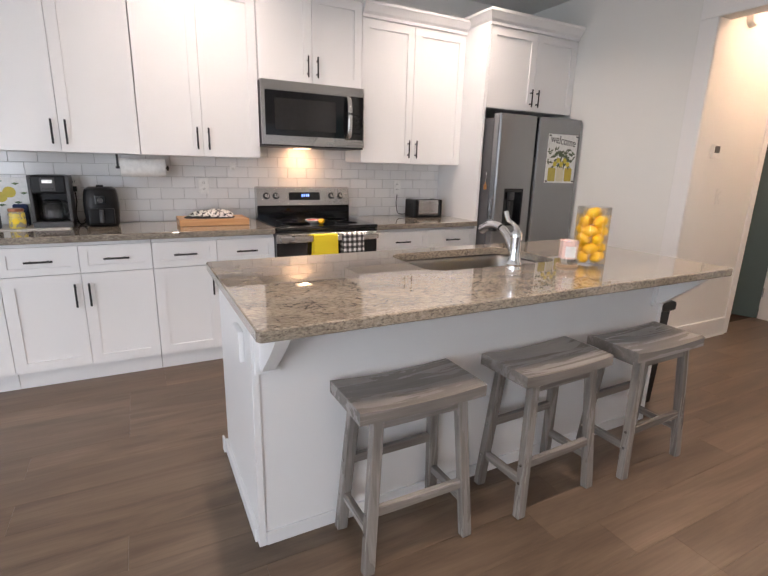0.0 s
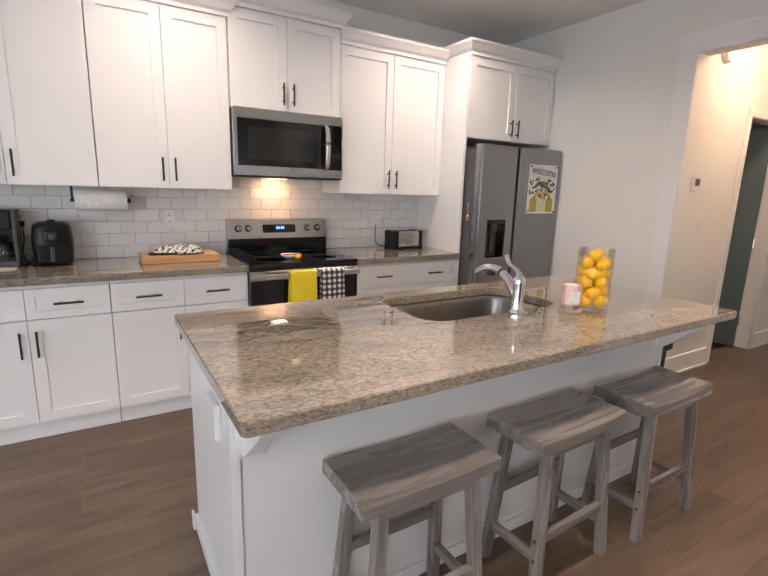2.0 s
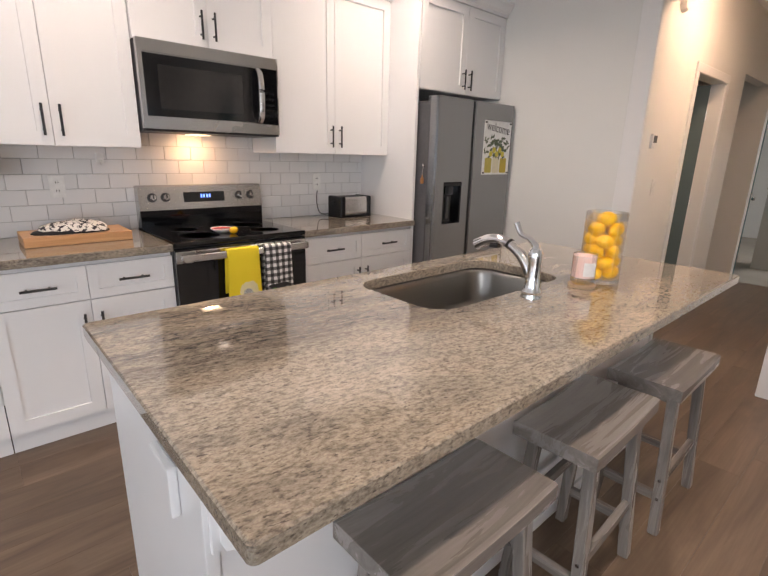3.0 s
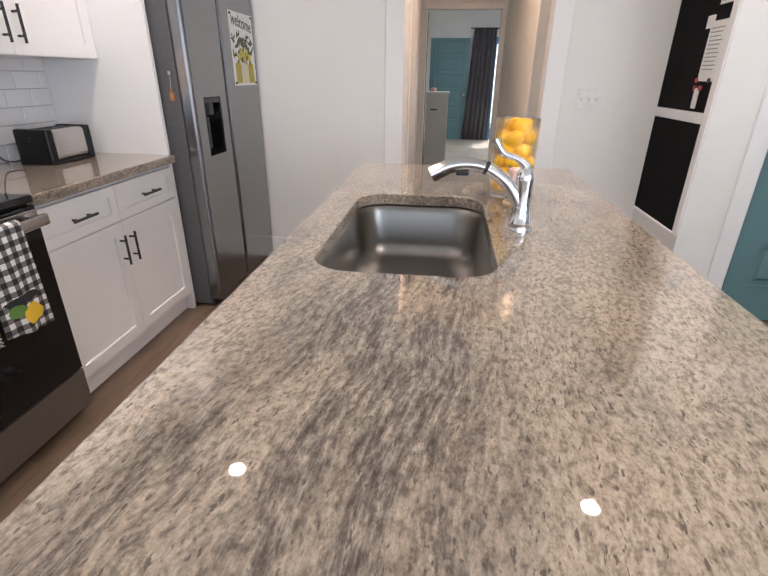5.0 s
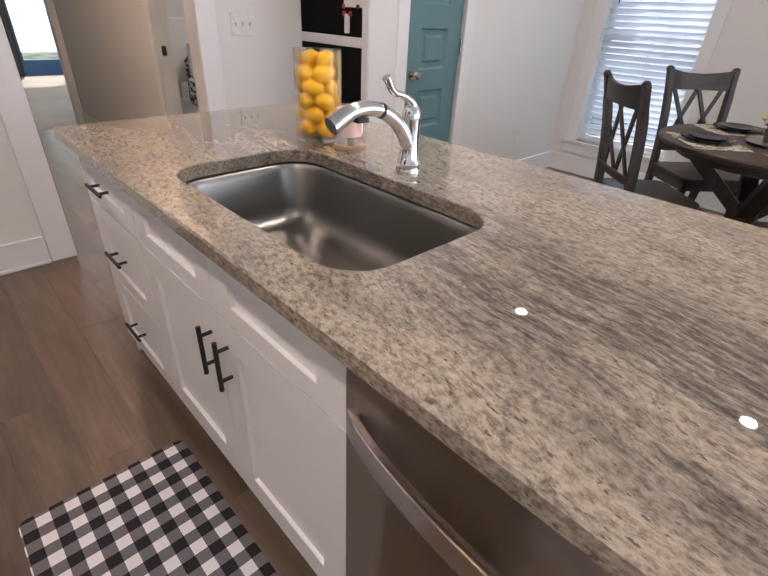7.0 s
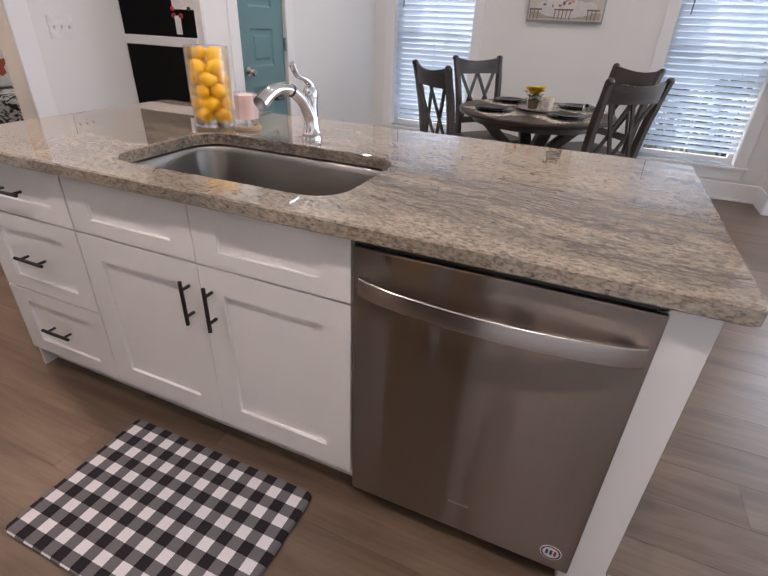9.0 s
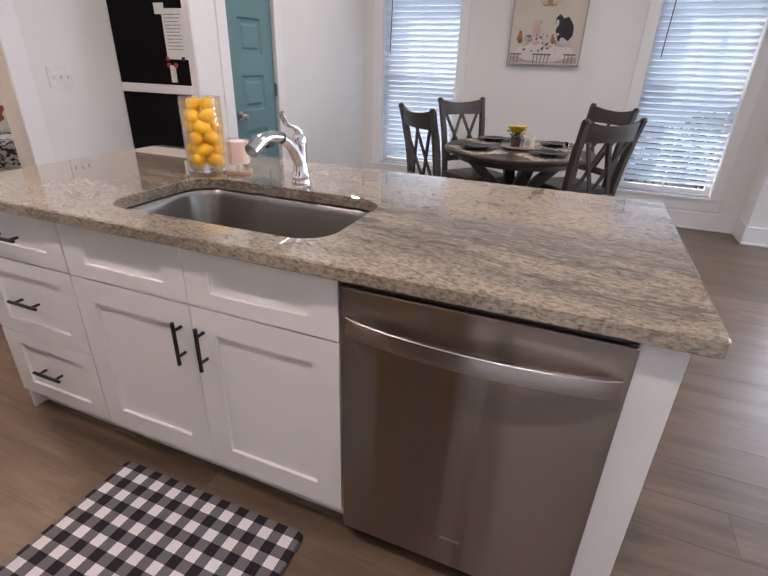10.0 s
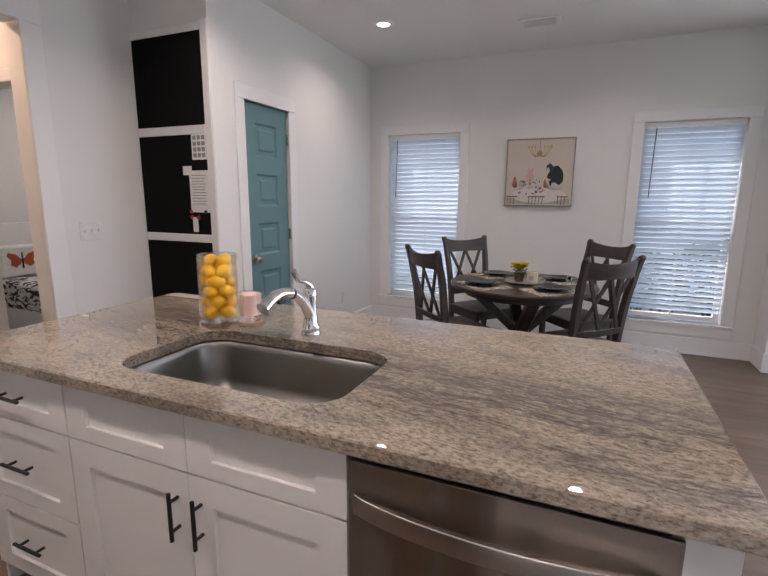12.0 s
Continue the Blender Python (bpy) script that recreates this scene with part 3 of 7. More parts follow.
bm = bmesh.new()
box(bm, 11.6, 1.10, 0, 11.75, 4.2, CEIL)
box(bm, 11.6, -1.2, 0, 11.75, 0.10, CEIL)
box(bm, 11.6, 0.10, 2.08, 11.75, 1.10, CEIL)
box(bm, 7.16, -1.3, 0, 11.75, -1.2, CEIL)
box(bm, 7.16, 4.1, 0, 11.6, 4.2, CEIL)
structure("wall_far_bedroom", bm, WALL, "plain white walls of the far bedroom", "wall")


# ---- baseboards, casings ----
def board(name, x0, y0, z0, x1, y1, z1, label="white painted trim board", category="trim", bevel=0.004):
    return structure(name, cube(x0, y0, z0, x1, y1, z1, bevel, 1), TRIM, label, category)


BH, BT = 0.155, 0.016
base = [(E_X - BT, O_Y1 + 0.13, E_X, 3.40), (E_X - BT, P_Y + BT, E_X, O_Y0 - 0.125), (P_X + 0.002, P_Y, E_X - BT, P_Y + BT), (P_X - BT, D1 + 0.105, P_X, P_Y + BT), (P_X - BT, S_Y, P_X, D0 - 0.105),
        (-0.70, S_Y, P_X - BT, S_Y + BT), (-0.70 - 0.0, S_Y + BT, -0.70 + BT, -1.547), (-4.15, -1.547, -0.70 + BT, -1.547 + BT),
        (E_X + 0.13, HALL_N - BT, N2 - 0.075, HALL_N), (N3 + 0.075, HALL_N - BT, 6.04, HALL_N), (S3 + 0.075, HALL_S, HALL_E, HALL_S + BT)]
for x0, y0, x1, y1 in base:
    board("baseboard", x0, y0, 0, x1, y1, BH, "tall white painted baseboard", "baseboard")
shoe = [(E_X - BT - 0.012, O_Y1 + 0.13, E_X - BT, 3.30), (E_X + 0.13, HALL_N - BT - 0.012, N2 - 0.075, HALL_N - BT), (P_X - BT - 0.012, S_Y + BT + 0.012, P_X - BT, D0 - 0.105), (-0.70 + BT, S_Y + BT, P_X - BT, S_Y + BT + 0.012), (-4.15, -1.547 + BT, -0.70 + BT, -1.547 + BT + 0.012)]
for x0, y0, x1, y1 in shoe:
    board("shoe_moulding", x0, y0, 0, x1, y1, 0.018, "thin white shoe moulding on the floor", "trim", 0.003)
# hall opening
board("casing", E_X - 0.014, O_Y1, 0, E_X, O_Y1 + 0.125, O_Z, "flat white casing of the hall opening")
board("casing", E_X - 0.014, O_Y0 - 0.12, 0, E_X, O_Y0, O_Z, "flat white casing of the hall opening")
board("casing", E_X - 0.014, O_Y0 - 0.12, O_Z, E_X, O_Y1 + 0.125, O_Z + 0.13, "flat white head casing of the hall opening")
# pantry door
board("casing", P_X - 0.014, D1 + 0.004, 0, P_X, D1 + 0.10, D_Z + 0.004, "flat white door casing")
board("casing", P_X - 0.014, D0 - 0.10, 0, P_X, D0 - 0.004, D_Z + 0.004, "flat white door casing")
board("casing", P_X - 0.014, D0 - 0.10, D_Z + 0.004, P_X, D1 + 0.10, D_Z + 0.105, "flat white head casing")
# hall doors
for x0, x1, y0, y1, z in ((N2 - 0.07, N2, HALL_N - 0.014, HALL_N, 2.05), (N3, N3 + 0.07, HALL_N - 0.014, HALL_N, 2.05), (S3, S3 + 0.07, HALL_S, HALL_S + 0.014, 2.06)):
    board("casing", x0, y0, 0, x1, y1, z, "white hall door casing")
board("casing", N2 - 0.07, HALL_N - 0.014, 2.05, N3 + 0.07, HALL_N, 2.12, "white hall door head casing")
board("casing", S2 - 0.05, HALL_S, 2.06, S3 + 0.07, HALL_S + 0.014, 2.13, "white hall door head casing")
board("casing", HALL_E - 0.014, 1.282, 0, HALL_E, 1.345, 2.06, "white hall door casing")
board("casing", HALL_E - 0.014, 1.282, 2.06, HALL_E, HALL_N - 0.002, 2.13, "white hall door head casing")


# ---- windows with blinds ----
def window(x0, x1, z0, z1, number):
    w = tagged(thing("window_%d" % number, ((x0 + x1) / 2, S_Y, z0), "white double-hung window with closed-down white blind", "window", "", "structure"))
    for a, b, c, d, nm in ((x0 - 0.092, z0 - 0.0, x0 + 0.002, z1 + 0.002, "casing_board"), (x1 - 0.002, z0, x1 + 0.092, z1 + 0.002, "casing_board"), (x0 - 0.092, z1 + 0.002, x1 + 0.092, z1 + 0.095, "head_casing"), (x0 - 0.092, z0 - 0.115, x1 + 0.092, z0 - 0.022, "apron")):
        part(nm, cube(a, S_Y, b, c, S_Y + 0.016, d, 0.003, 1), TRIM, w)
    part("window_sill", cube(x0 - 0.11, S_Y - 0.09, z0 - 0.022, x1 + 0.11, S_Y + 0.03, z0, 0.004), TRIM, w)
    yf = S_Y - 0.115
    bm = bmesh.new()
    zm = (z0 + z1) / 2
    for a, b, c, d in ((x0, z0, x0 + 0.045, z1), (x1 - 0.045, z0, x1, z1), (x0 + 0.045, z0, x1 - 0.045, z0 + 0.05), (x0 + 0.045, z1 - 0.045, x1 - 0.045, z1), (x0 + 0.045, zm - 0.022, x1 - 0.045, zm + 0.022)):
        box(bm, a, yf - 0.025, b, c, yf + 0.02, d)
    part("window_frame", bm, TRIM, w)
    xm = (x0 + x1) / 2
    for za, zb in ((z0 + 0.05, zm - 0.022), (zm + 0.022, z1 - 0.045)):
        p = part("pane", cube(x0 + 0.045, yf - 0.004, za, x1 - 0.045, yf, zb), GLASS, w, "clear window pane")
        p.visible_shadow = False
        part("muntin", cube(xm - 0.009, yf + 0.001, za, xm + 0.009, yf + 0.010, zb), TRIM, w)
    bl = thing("window_blind", (xm, S_Y - 0.04, z0), "white two-inch slat blind lowered over the window", "blind")
    yb = S_Y - 0.042
    part("headrail", cube(x0 + 0.008, yb - 0.03, z1 - 0.045, x1 - 0.008, yb + 0.03, z1 - 0.001, 0.003), TRIM, bl)
    pitch, zt = 0.0485, z1 - 0.075
    n = int((zt - z0 - 0.03) / pitch)
    me = None
    for i in range(n):
        z = zt - i * pitch
        if me is None:
            bm = bmesh.new()
            hx = (x1 - x0) / 2 - 0.010
            k = 4
            rows = []
            for s in range(k + 1):
                u = -0.025 + 0.05 * s / k
                bow = 0.0025 * (1 - (u / 0.025) ** 2)
                rows.append([bm.verts.new((sx * hx, u, bow + dz)) for sx in (-1, 1) for dz in (0.0, 0.0028)])
            for a, b in zip(rows, rows[1:]):
                bm.faces.new((a[0], a[2], b[2], b[0]))
                bm.faces.new((a[1], b[1], b[3], a[3]))
                bm.faces.new((a[0], b[0], b[1], a[1]))
                bm.faces.new((a[2], a[3], b[3], b[2]))
            bm.faces.new(rows[0])
            bm.faces.new(rows[-1][::-1])
            bmesh.ops.recalc_face_normals(bm, faces=bm.faces)
            me = bpy.data.meshes.new("slat")
            bm.to_mesh(me)
            bm.free()
            me.materials.append(SLAT)
        s = new("slat", me)
        s.parent = bl
        s.matrix_basis = WORLD_OF[bl].inverted() @ pose(xm, yb, z, 53 + 2.5 * random.random(), 0, 0)
    part("bottom_rail", cube(x0 + 0.008, yb - 0.026, z0 + 0.0, x1 - 0.008, yb + 0.026, z0 + 0.018, 0.003), SLAT, bl)
    for fx in (0.18, 0.82):
        x = x0 + (x1 - x0) * fx
        part("ladder_cord", tube([(x, yb + 0.029, z0 + 0.01), (x, yb + 0.029, z1 - 0.04)], 0.0012, 6), SLAT, bl)
    part("tilt_wand", tube([(x1 - 0.10, yb + 0.038, z1 - 0.05), (x1 - 0.088, yb + 0.045, z1 - 0.66)], 0.0042, 8), GREYPLASTIC, bl, "thin hanging tilt wand")


for i, (x0, x1, z0, z1) in enumerate(WIN):
    window(x0, x1, z0, z1, i + 1)


# ---- doors ----
def knob(parent, x, y, z, way):
    """A round knob on the face x, standing off along way."""
    part("door_knob", lathe([(0.0, 0.066), (0.018, 0.064), (0.027, 0.052), (0.027, 0.042), (0.014, 0.030), (0.011, 0.010), (0.032, 0.008), (0.033, 0.0)][::-1] if way > 0 else
                            [(0.033, 0.0), (0.032, -0.008), (0.011, -0.010), (0.014, -0.030), (0.027, -0.042), (0.027, -0.052), (0.018, -0.064), (0.0, -0.066)], (x, y, z), 24, "x"), NICKEL, parent, "satin nickel knob", True)


pantry_door = thing("door_1", (P_X + 0.02, (D0 + D1) / 2, 0), "closed teal five-panel pantry door in white casing", "door", "", "structure")
w, h = D1 - D0 - 0.006, D_Z - 0.012
rows_ = [(0.217 + 0.369 * k, 0.457 + 0.369 * k) for k in range(5)]
bm = panelled(w, h, 0.035, [(0.134, c, w - 0.130, d) for c, d in rows_], 0.012, 0.010, slope=0.012)
bm.transform(pose(P_X + 0.018, D1 - 0.003, 0.008, 0, 0, -90))
part("door_leaf", bm, TEAL, pantry_door)
knob(pantry_door, P_X + 0.018, D1 - 0.075, 0.937, -1)
for z in (0.22, 1.10, 1.86):
    part("hinge", cube(P_X - 0.004, D0 - 0.004, z - 0.045, P_X + 0.016, D0 + 0.010, z + 0.045, 0.003), NICKEL, pantry_door)


def plank_door(name, w, h, label, material, m, hinge_at=None):
    """A leaf with six stacked horizontal panels, from its hinge along +x, its face to -y."""
    d = thing(name, (0, 0, 0), label, "door", "", "structure")
    gap, rail = (h - 0.10) / 6, 0.045
    bm = panelled(w, h, 0.035, [(0.11, 0.09 + i * gap, w - 0.11, 0.09 + (i + 1) * gap - rail) for i in range(6)], 0.009, 0.005, slope=0.01)
    part("door_leaf", bm, material, d)
    part("door_knob", lathe([(0.03, 0.0), (0.028, -0.008), (0.012, -0.012), (0.026, -0.045), (0.02, -0.06), (0.0, -0.062)], (w - 0.07, 0, 0.93), 20, "y"), NICKEL, d, "satin nickel knob", True)
    for z in (0.25, 1.0, h - 0.25):
        part("hinge", cube(-0.012, -0.006, z - 0.045, 0.012, 0.004, z + 0.045, 0.002), NICKEL, d)
    d.matrix_basis = m
    return d


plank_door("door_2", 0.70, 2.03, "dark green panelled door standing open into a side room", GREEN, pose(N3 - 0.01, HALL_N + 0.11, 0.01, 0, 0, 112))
plank_door("door_3", 0.86, 2.03, "teal panelled door open against the bedroom wall", TEAL, pose(HALL_E + 0.12, 2.240, 0.01, 0, 0, 12))
plank_door("door_4", 0.82, 2.03, "teal panelled door on the far bedroom wall", TEAL, pose(11.56, 2.36, 0.01, 0, 0, -90))

glass_door = thing("door_5", (11.62, 0.6, 0), "blue exterior door with a tall glass pane", "door", "", "structure")
bm = bmesh.new()
for a, b, c, d in ((0.10, 0, 0.22, 2.07), (0.98, 0, 1.10, 2.07), (0.22, 0, 0.98, 0.25), (0.22, 1.93, 0.98, 2.07)):
    box(bm, 11.62, a, b, 11.66, c, d)
part("door_leaf", bm, BLUE, glass_door)
p = part("pane", cube(11.635, 0.22, 0.25, 11.645, 0.98, 1.93), GLASS, glass_door, "clear door glass")
p.visible_shadow = False

# ---- outdoors, seen through blinds and the far door ----
bm = bmesh.new()
for vs in (((-60, -60), (60, -60), (60, S_Y - 0.16), (-60, S_Y - 0.16)), ((11.76, S_Y - 0.16), (60, S_Y - 0.16), (60, 40), (11.76, 40))):
    bm.faces.new([bm.verts.new((x, y, -0.25)) for x, y in vs])
structure("ground", bm, GRASS, "pale gravel and lawn outside the windows", "ground")


# ---- kitchen cabinets along the north wall ----
CF = 3.390  # cabinet front
UF = 3.672  # upper cabinet front


def base_cabinet(x0, x1, label):
    c = thing("base_cabinet", ((x0 + x1) / 2, 3.7, 0), label, "cabinet", "base cabinets on the north wall")
    part("body", cube(x0 + 0.001, CF + 0.020, 0.105, x1 - 0.001, N_Y, 0.874), CABINET, c)
    part("toe_kick", cube(x0 + 0.001, CF + 0.050, 0, x1 - 0.001, CF + 0.066, 0.105), CABINET, c)
    xm = (x0 + x1) / 2
    for a, b, side in ((x0 + 0.0008, xm - 0.0015, 1), (xm + 0.0015, x1 - 0.0008, -1)):
        d = part("drawer_front", place(panelled(b - a, 0.160, 0.019, [(0.042, 0.042, b - a - 0.042, 0.118)], 0.010, slope=0.003), a, CF, 0.690), CABINET, c)
        bar_handle(d, (a + b) / 2, CF, 0.770, 0.135, False)
        d = part("door", place(shaker(b - a, 0.572), a, CF, 0.112), CABINET, c)
        bar_handle(d, b - 0.034 if side > 0 else a + 0.034, CF, 0.560, 0.140, True)
    return c


for x0, x1 in ((-2.07, -1.304), (-1.302, -0.537), (-0.535, 0.232), (0.234, 0.998)):
    base_cabinet(x0, x1, "white shaker base cabinet with two drawers over two doors")
base_cabinet(1.772, 2.716, "white shaker base cabinet between range and fridge")

CROWN = [(0.0, 0.0), (-0.012, 0.0), (-0.012, 0.022), (-0.030, 0.038), (-0.052, 0.070), (-0.062, 0.082), (-0.062, 0.100), (0.0, 0.100)]


def crown(parent, x0, x1, y, z, left=True, right=True, depth=None):
    """A crown moulding along a cabinet's front, returned along its sides."""
    bm = bmesh.new()
    yb = depth if depth is not None else N_Y
    loops = []
    path = ([(x0, yb, -1, 0)] if left else []) + [(x0, y, -1 if left else 0, -1), (x1, y, 1 if right else 0, -1)] + ([(x1, yb, 1, 0)] if right else [])
    for px, py, sx, sy in path:
        loops.append([bm.verts.new((px - sx * o if sx else px, py + (o if sy else 0), z + hgt)) for o, hgt in CROWN])
    for a, b in zip(loops, loops[1:]):
        for i in range(len(CROWN)):
            j = (i + 1) % len(CROWN)
            bm.faces.new((a[i], a[j], b[j], b[i]))
    for l in (loops[0], loops[-1]):
        bm.faces.new(l)
    return part("crown_moulding", bm, CABINET, parent)


def upper_cabinet(x0, x1, z0, z1, y, seam=None, label="white shaker upper cabinet with two doors", handle=0.115, group="upper cabinets", name="upper_cabinet", left=False, right=False):
    c = thing(name, ((x0 + x1) / 2, N_Y, z0), label, "cabinet", group)
    part("body", cube(x0 + 0.001, y + 0.020, z0, x1 - 0.001, N_Y, z1), CABINET, c)
    xm = seam if seam is not None else (x0 + x1) / 2
    zt = z1 - 0.012
    for a, b, side in ((x0 + 0.002, xm - 0.0015, 1), (xm + 0.0015, x1 - 0.002, -1)):
        d = part("door", place(shaker(b - a, zt - z0 - 0.003, 0.060), a, y, z0 + 0.003), CABINET, c)
        bar_handle(d, b - 0.034 if side > 0 else a + 0.034, y, z0 + handle, 0.140, True)
    crown(c, x0, x1, y, z1 - 0.008, left, right)
    return c


upper_cabinet(-1.452, -0.612, 1.376, 2.428, UF)
upper_cabinet(-0.610, 0.230, 1.376, 2.428, UF, -0.19)
upper_cabinet(0.232, 0.990, 1.376, 2.428, UF, 0.612, right=True)
upper_cabinet(0.994, 1.768, 1.900, 2.500, UF - 0.012, 1.378, "white shaker cabinet above the microwave", 0.11, left=True, right=True)
upper_cabinet(1.772, 2.716, 1.368, 2.410, UF, 2.229, "white shaker upper cabinet beside the fridge")
panel = thing("fridge_enclosure", (2.735, 3.7, 0), "tall white painted side of the fridge enclosure", "enclosure")
part("side_panel", cube(2.718, CF, 0, 2.742, N_Y, 2.428, 0.001, 1), CABINET, panel)
upper_cabinet(2.744, 3.694, 1.826, 2.436, CF, 3.235, "deep white shaker cabinet above the fridge", 0.10, left=True)


# ---- counters ----
def slab(bm, x0, y0, x1, y1, z0=0.875, z1=0.915):
    return box(bm, x0, y0, z0, x1, y1, z1, 0.005, 2)


for x0, x1 in ((-2.07, 0.997), (1.770, 2.717)):
    c = tagged(part("countertop", slab(bmesh.new(), x0, 3.352, x1, N_Y - 0.008), GREYGRANITE), "polished grey-brown granite countertop on the base cabinets", "countertop")

# ---- the island ----
IX0, IX1, IY0, IY1 = 0.423, 2.661, 1.352, 2.336
HX0, HX1, HY0, HY1 = 1.257, 2.006, 1.797, 2.225


def slab_with_hole(outer, inner, z0, z1, edge=0.004):
    """A slab between two loops of as many points, its outer edges eased."""
    bm = bmesh.new()

    def loop(pts, z):
        return [bm.verts.new((x, y, z)) for x, y in pts]

    cx, cy = (IX0 + IX1) / 2, (IY0 + IY1) / 2
    shrink = [(x - math.copysign(edge, x - cx) if min(abs(x - IX0), abs(x - IX1)) < 0.03 else x, y - math.copysign(edge, y - cy) if min(abs(y - IY0), abs(y - IY1)) < 0.03 else y) for x, y in outer]
    rings = [loop(inner, z0), loop(inner, z1 - 0.003), loop([(x + (x - (HX0 + HX1) / 2) * 0.006, y + (y - (HY0 + HY1) / 2) * 0.01) for x, y in inner], z1), loop(shrink, z1), loop(outer, z1 - edge), loop(outer, z0 + edge), loop(shrink, z0)]
    n = len(inner)
    for a, b in zip(rings, rings[1:] + rings[:1]):
        for i in range(n):
            j = (i + 1) % n
            bm.faces.new((a[i], a[j], b[j], b[i]))
    return bm


hole = rounded_rect(HX0, HY0, HX1, HY1, 0.098, 9)
outer = rounded_rect(IX0, IY0, IX1, IY1, 0.014, 9)
tagged(part("island_countertop", slab_with_hole(outer, hole, 0.878, 0.915), GRANITE), "polished beige and grey granite island top with sink cutout", "countertop")

BX0, BX1, BY0, BF = 0.465, 2.594, 1.628, 2.300  # island body; BF is the cabinet front
island = thing("kitchen_island", (1.5, 1.95, 0), "white panelled kitchen island body", "island")
part("back_panel", cube(BX0, BY0, 0, BX1, BY0 + 0.02, 0.876), CABINET, island)
part("end_panel", cube(BX0, BY0 + 0.02, 0, BX0 + 0.10, BF + 0.002, 0.876, 0.001, 1), CABINET, island)
part("end_panel", cube(BX1 - 0.0095, BY0 + 0.02, 0, BX1, BF - 0.02, 0.876, 0.001, 1), CABINET, island)
part("corner_trim", cube(BX0 - 0.008, BY0 - 0.008, 0.0, BX0 + 0.018, BY0 + 0.022, 0.876, 0.003), CABINET, island)
part("base_trim", cube(BX0 - 0.016, BY0 + 0.022, 0, BX0, BF + 0.002, 0.055, 0.003), CABINET, island)
part("base_trim", cube(BX0 + 0.018, BY0 - 0.010, 0, BX1 + 0.008, BY0, 0.055, 0.003), CABINET, island)
part("corner_trim", cube(BX1 - 0.018, BY0 - 0.008, 0.0, BX1 + 0.008, BY0 + 0.022, 0.876, 0.003), CABINET, island)
part("outlet_box", cube(BX0 - 0.020, 1.760, 0.660, BX0 - 0.0, 1.880, 0.775, 0.006), CABINET, island, "white outlet cover on the island end")
part("foot_block", cube(BX0 - 0.026, BF - 0.03, 0, BX0 - 0.016, BF + 0.004, 0.075, 0.004), CABINET, island)


def corbel(x0):
    part("corbel_plate", cube(x0 - 0.010, BY0 - 0.016, 0.672, x0 + 0.075, BY0, 0.877, 0.002, 1), CABINET, island)
    prof = [(BY0 - 0.016, 0.692), (BY0 - 0.016, 0.877), (BY0 - 0.225, 0.877), (BY0 - 0.225, 0.857)]
    prof += [(BY0 - 0.225 + 0.185 * k / 8, 0.857 - 0.165 * (k / 8) ** 0.92) for k in range(1, 9)]
    part("corbel", prism(prof, "x", x0 + 0.006, x0 + 0.050), CABINET, island)


corbel(BX0 + 0.012)
corbel(BX1 - 0.075)


def island_front(x0, x1):
    """A front cabinet unit facing +y; returns a placer for fronts."""
    c = thing("island_cabinet", ((x0 + x1) / 2, 2.1, 0), "", "cabinet", "island cabinets")
    part("toe_kick", cube(x0, BF - 0.085, 0, x1, BF - 0.07, 0.105), CABINET, c)
    part("body", cube(x0 + 0.001, 1.70, 0.105, x1 - 0.001, BF - 0.020, 0.66 if x0 < 2 else 0.876), CABINET, c)
    return c


def front_plus(bm, w, x, z):
    bm.transform(pose(x + w, BF, z, 0, 0, 180))
    return bm


sb = tagged(island_front(1.170, 2.106), "white shaker sink cabinet with two doors")
part("face_frame", cube(1.172, BF - 0.020, 0.845, 2.104, BF - 0.0195 + 0.001, 0.876), CABINET, sb)
mid = 1.638
for a, b, side in ((1.172, mid - 0.0015, 1), (mid + 0.0015, 2.1035, -1)):
    part("false_front", front_plus(panelled(b - a, 0.170, 0.019, [(0.080, 0.046, b - a - 0.080, 0.111)], 0.011, slope=0.003), b - a, a, 0.698), CABINET, sb)
    d = part("door", front_plus(shaker(b - a, 0.580, 0.078), b - a, a, 0.112), CABINET, sb)
    bar_handle(d, b - 0.038 if side > 0 else a + 0.040, BF, 0.572, 0.140, True, 1)
du = tagged(island_front(2.108, 2.580), "white shaker cabinet with three stacked drawers")
for z0, z1 in ((0.698, 0.868), (0.398, 0.692), (0.112, 0.392)):
    wd = 2.578 - 2.111
    d = part("drawer_front", front_plus(panelled(wd, z1 - z0, 0.019, [(0.078, 0.052, wd - 0.078, z1 - z0 - 0.052)], 0.011, slope=0.003), wd, 2.111, z0), CABINET, du)
    bar_handle(d, 2.350, BF, (z0 + z1) / 2, 0.135, False, 1)

# dishwasher
HANDLESTEEL = brushed("handle_steel", (0.60, 0.57, 0.545), 0.24, 0, 0.0)
dw = thing("dishwasher", (0.855, 2.0, 0), "stainless steel dishwasher with a curved bar handle", "dishwasher")
DX0, DX1 = 0.545, 1.160
part("body", cube(DX0 + 0.004, 1.70, 0.02, DX1 - 0.004, BF - 0.03, 0.868), GREYPLASTIC, dw)
part("door", cube(DX0, BF - 0.028, 0.070, DX1, BF + 0.012, 0.855, 0.004), DWSTEEL, dw)
# black strip stands in for the shaded gap under the island slab
part("gasket", cube(DX0 + 0.002, BF - 0.03, 0.856, DX1 - 0.002, BF + 0.002, 0.875), BLACK, dw)
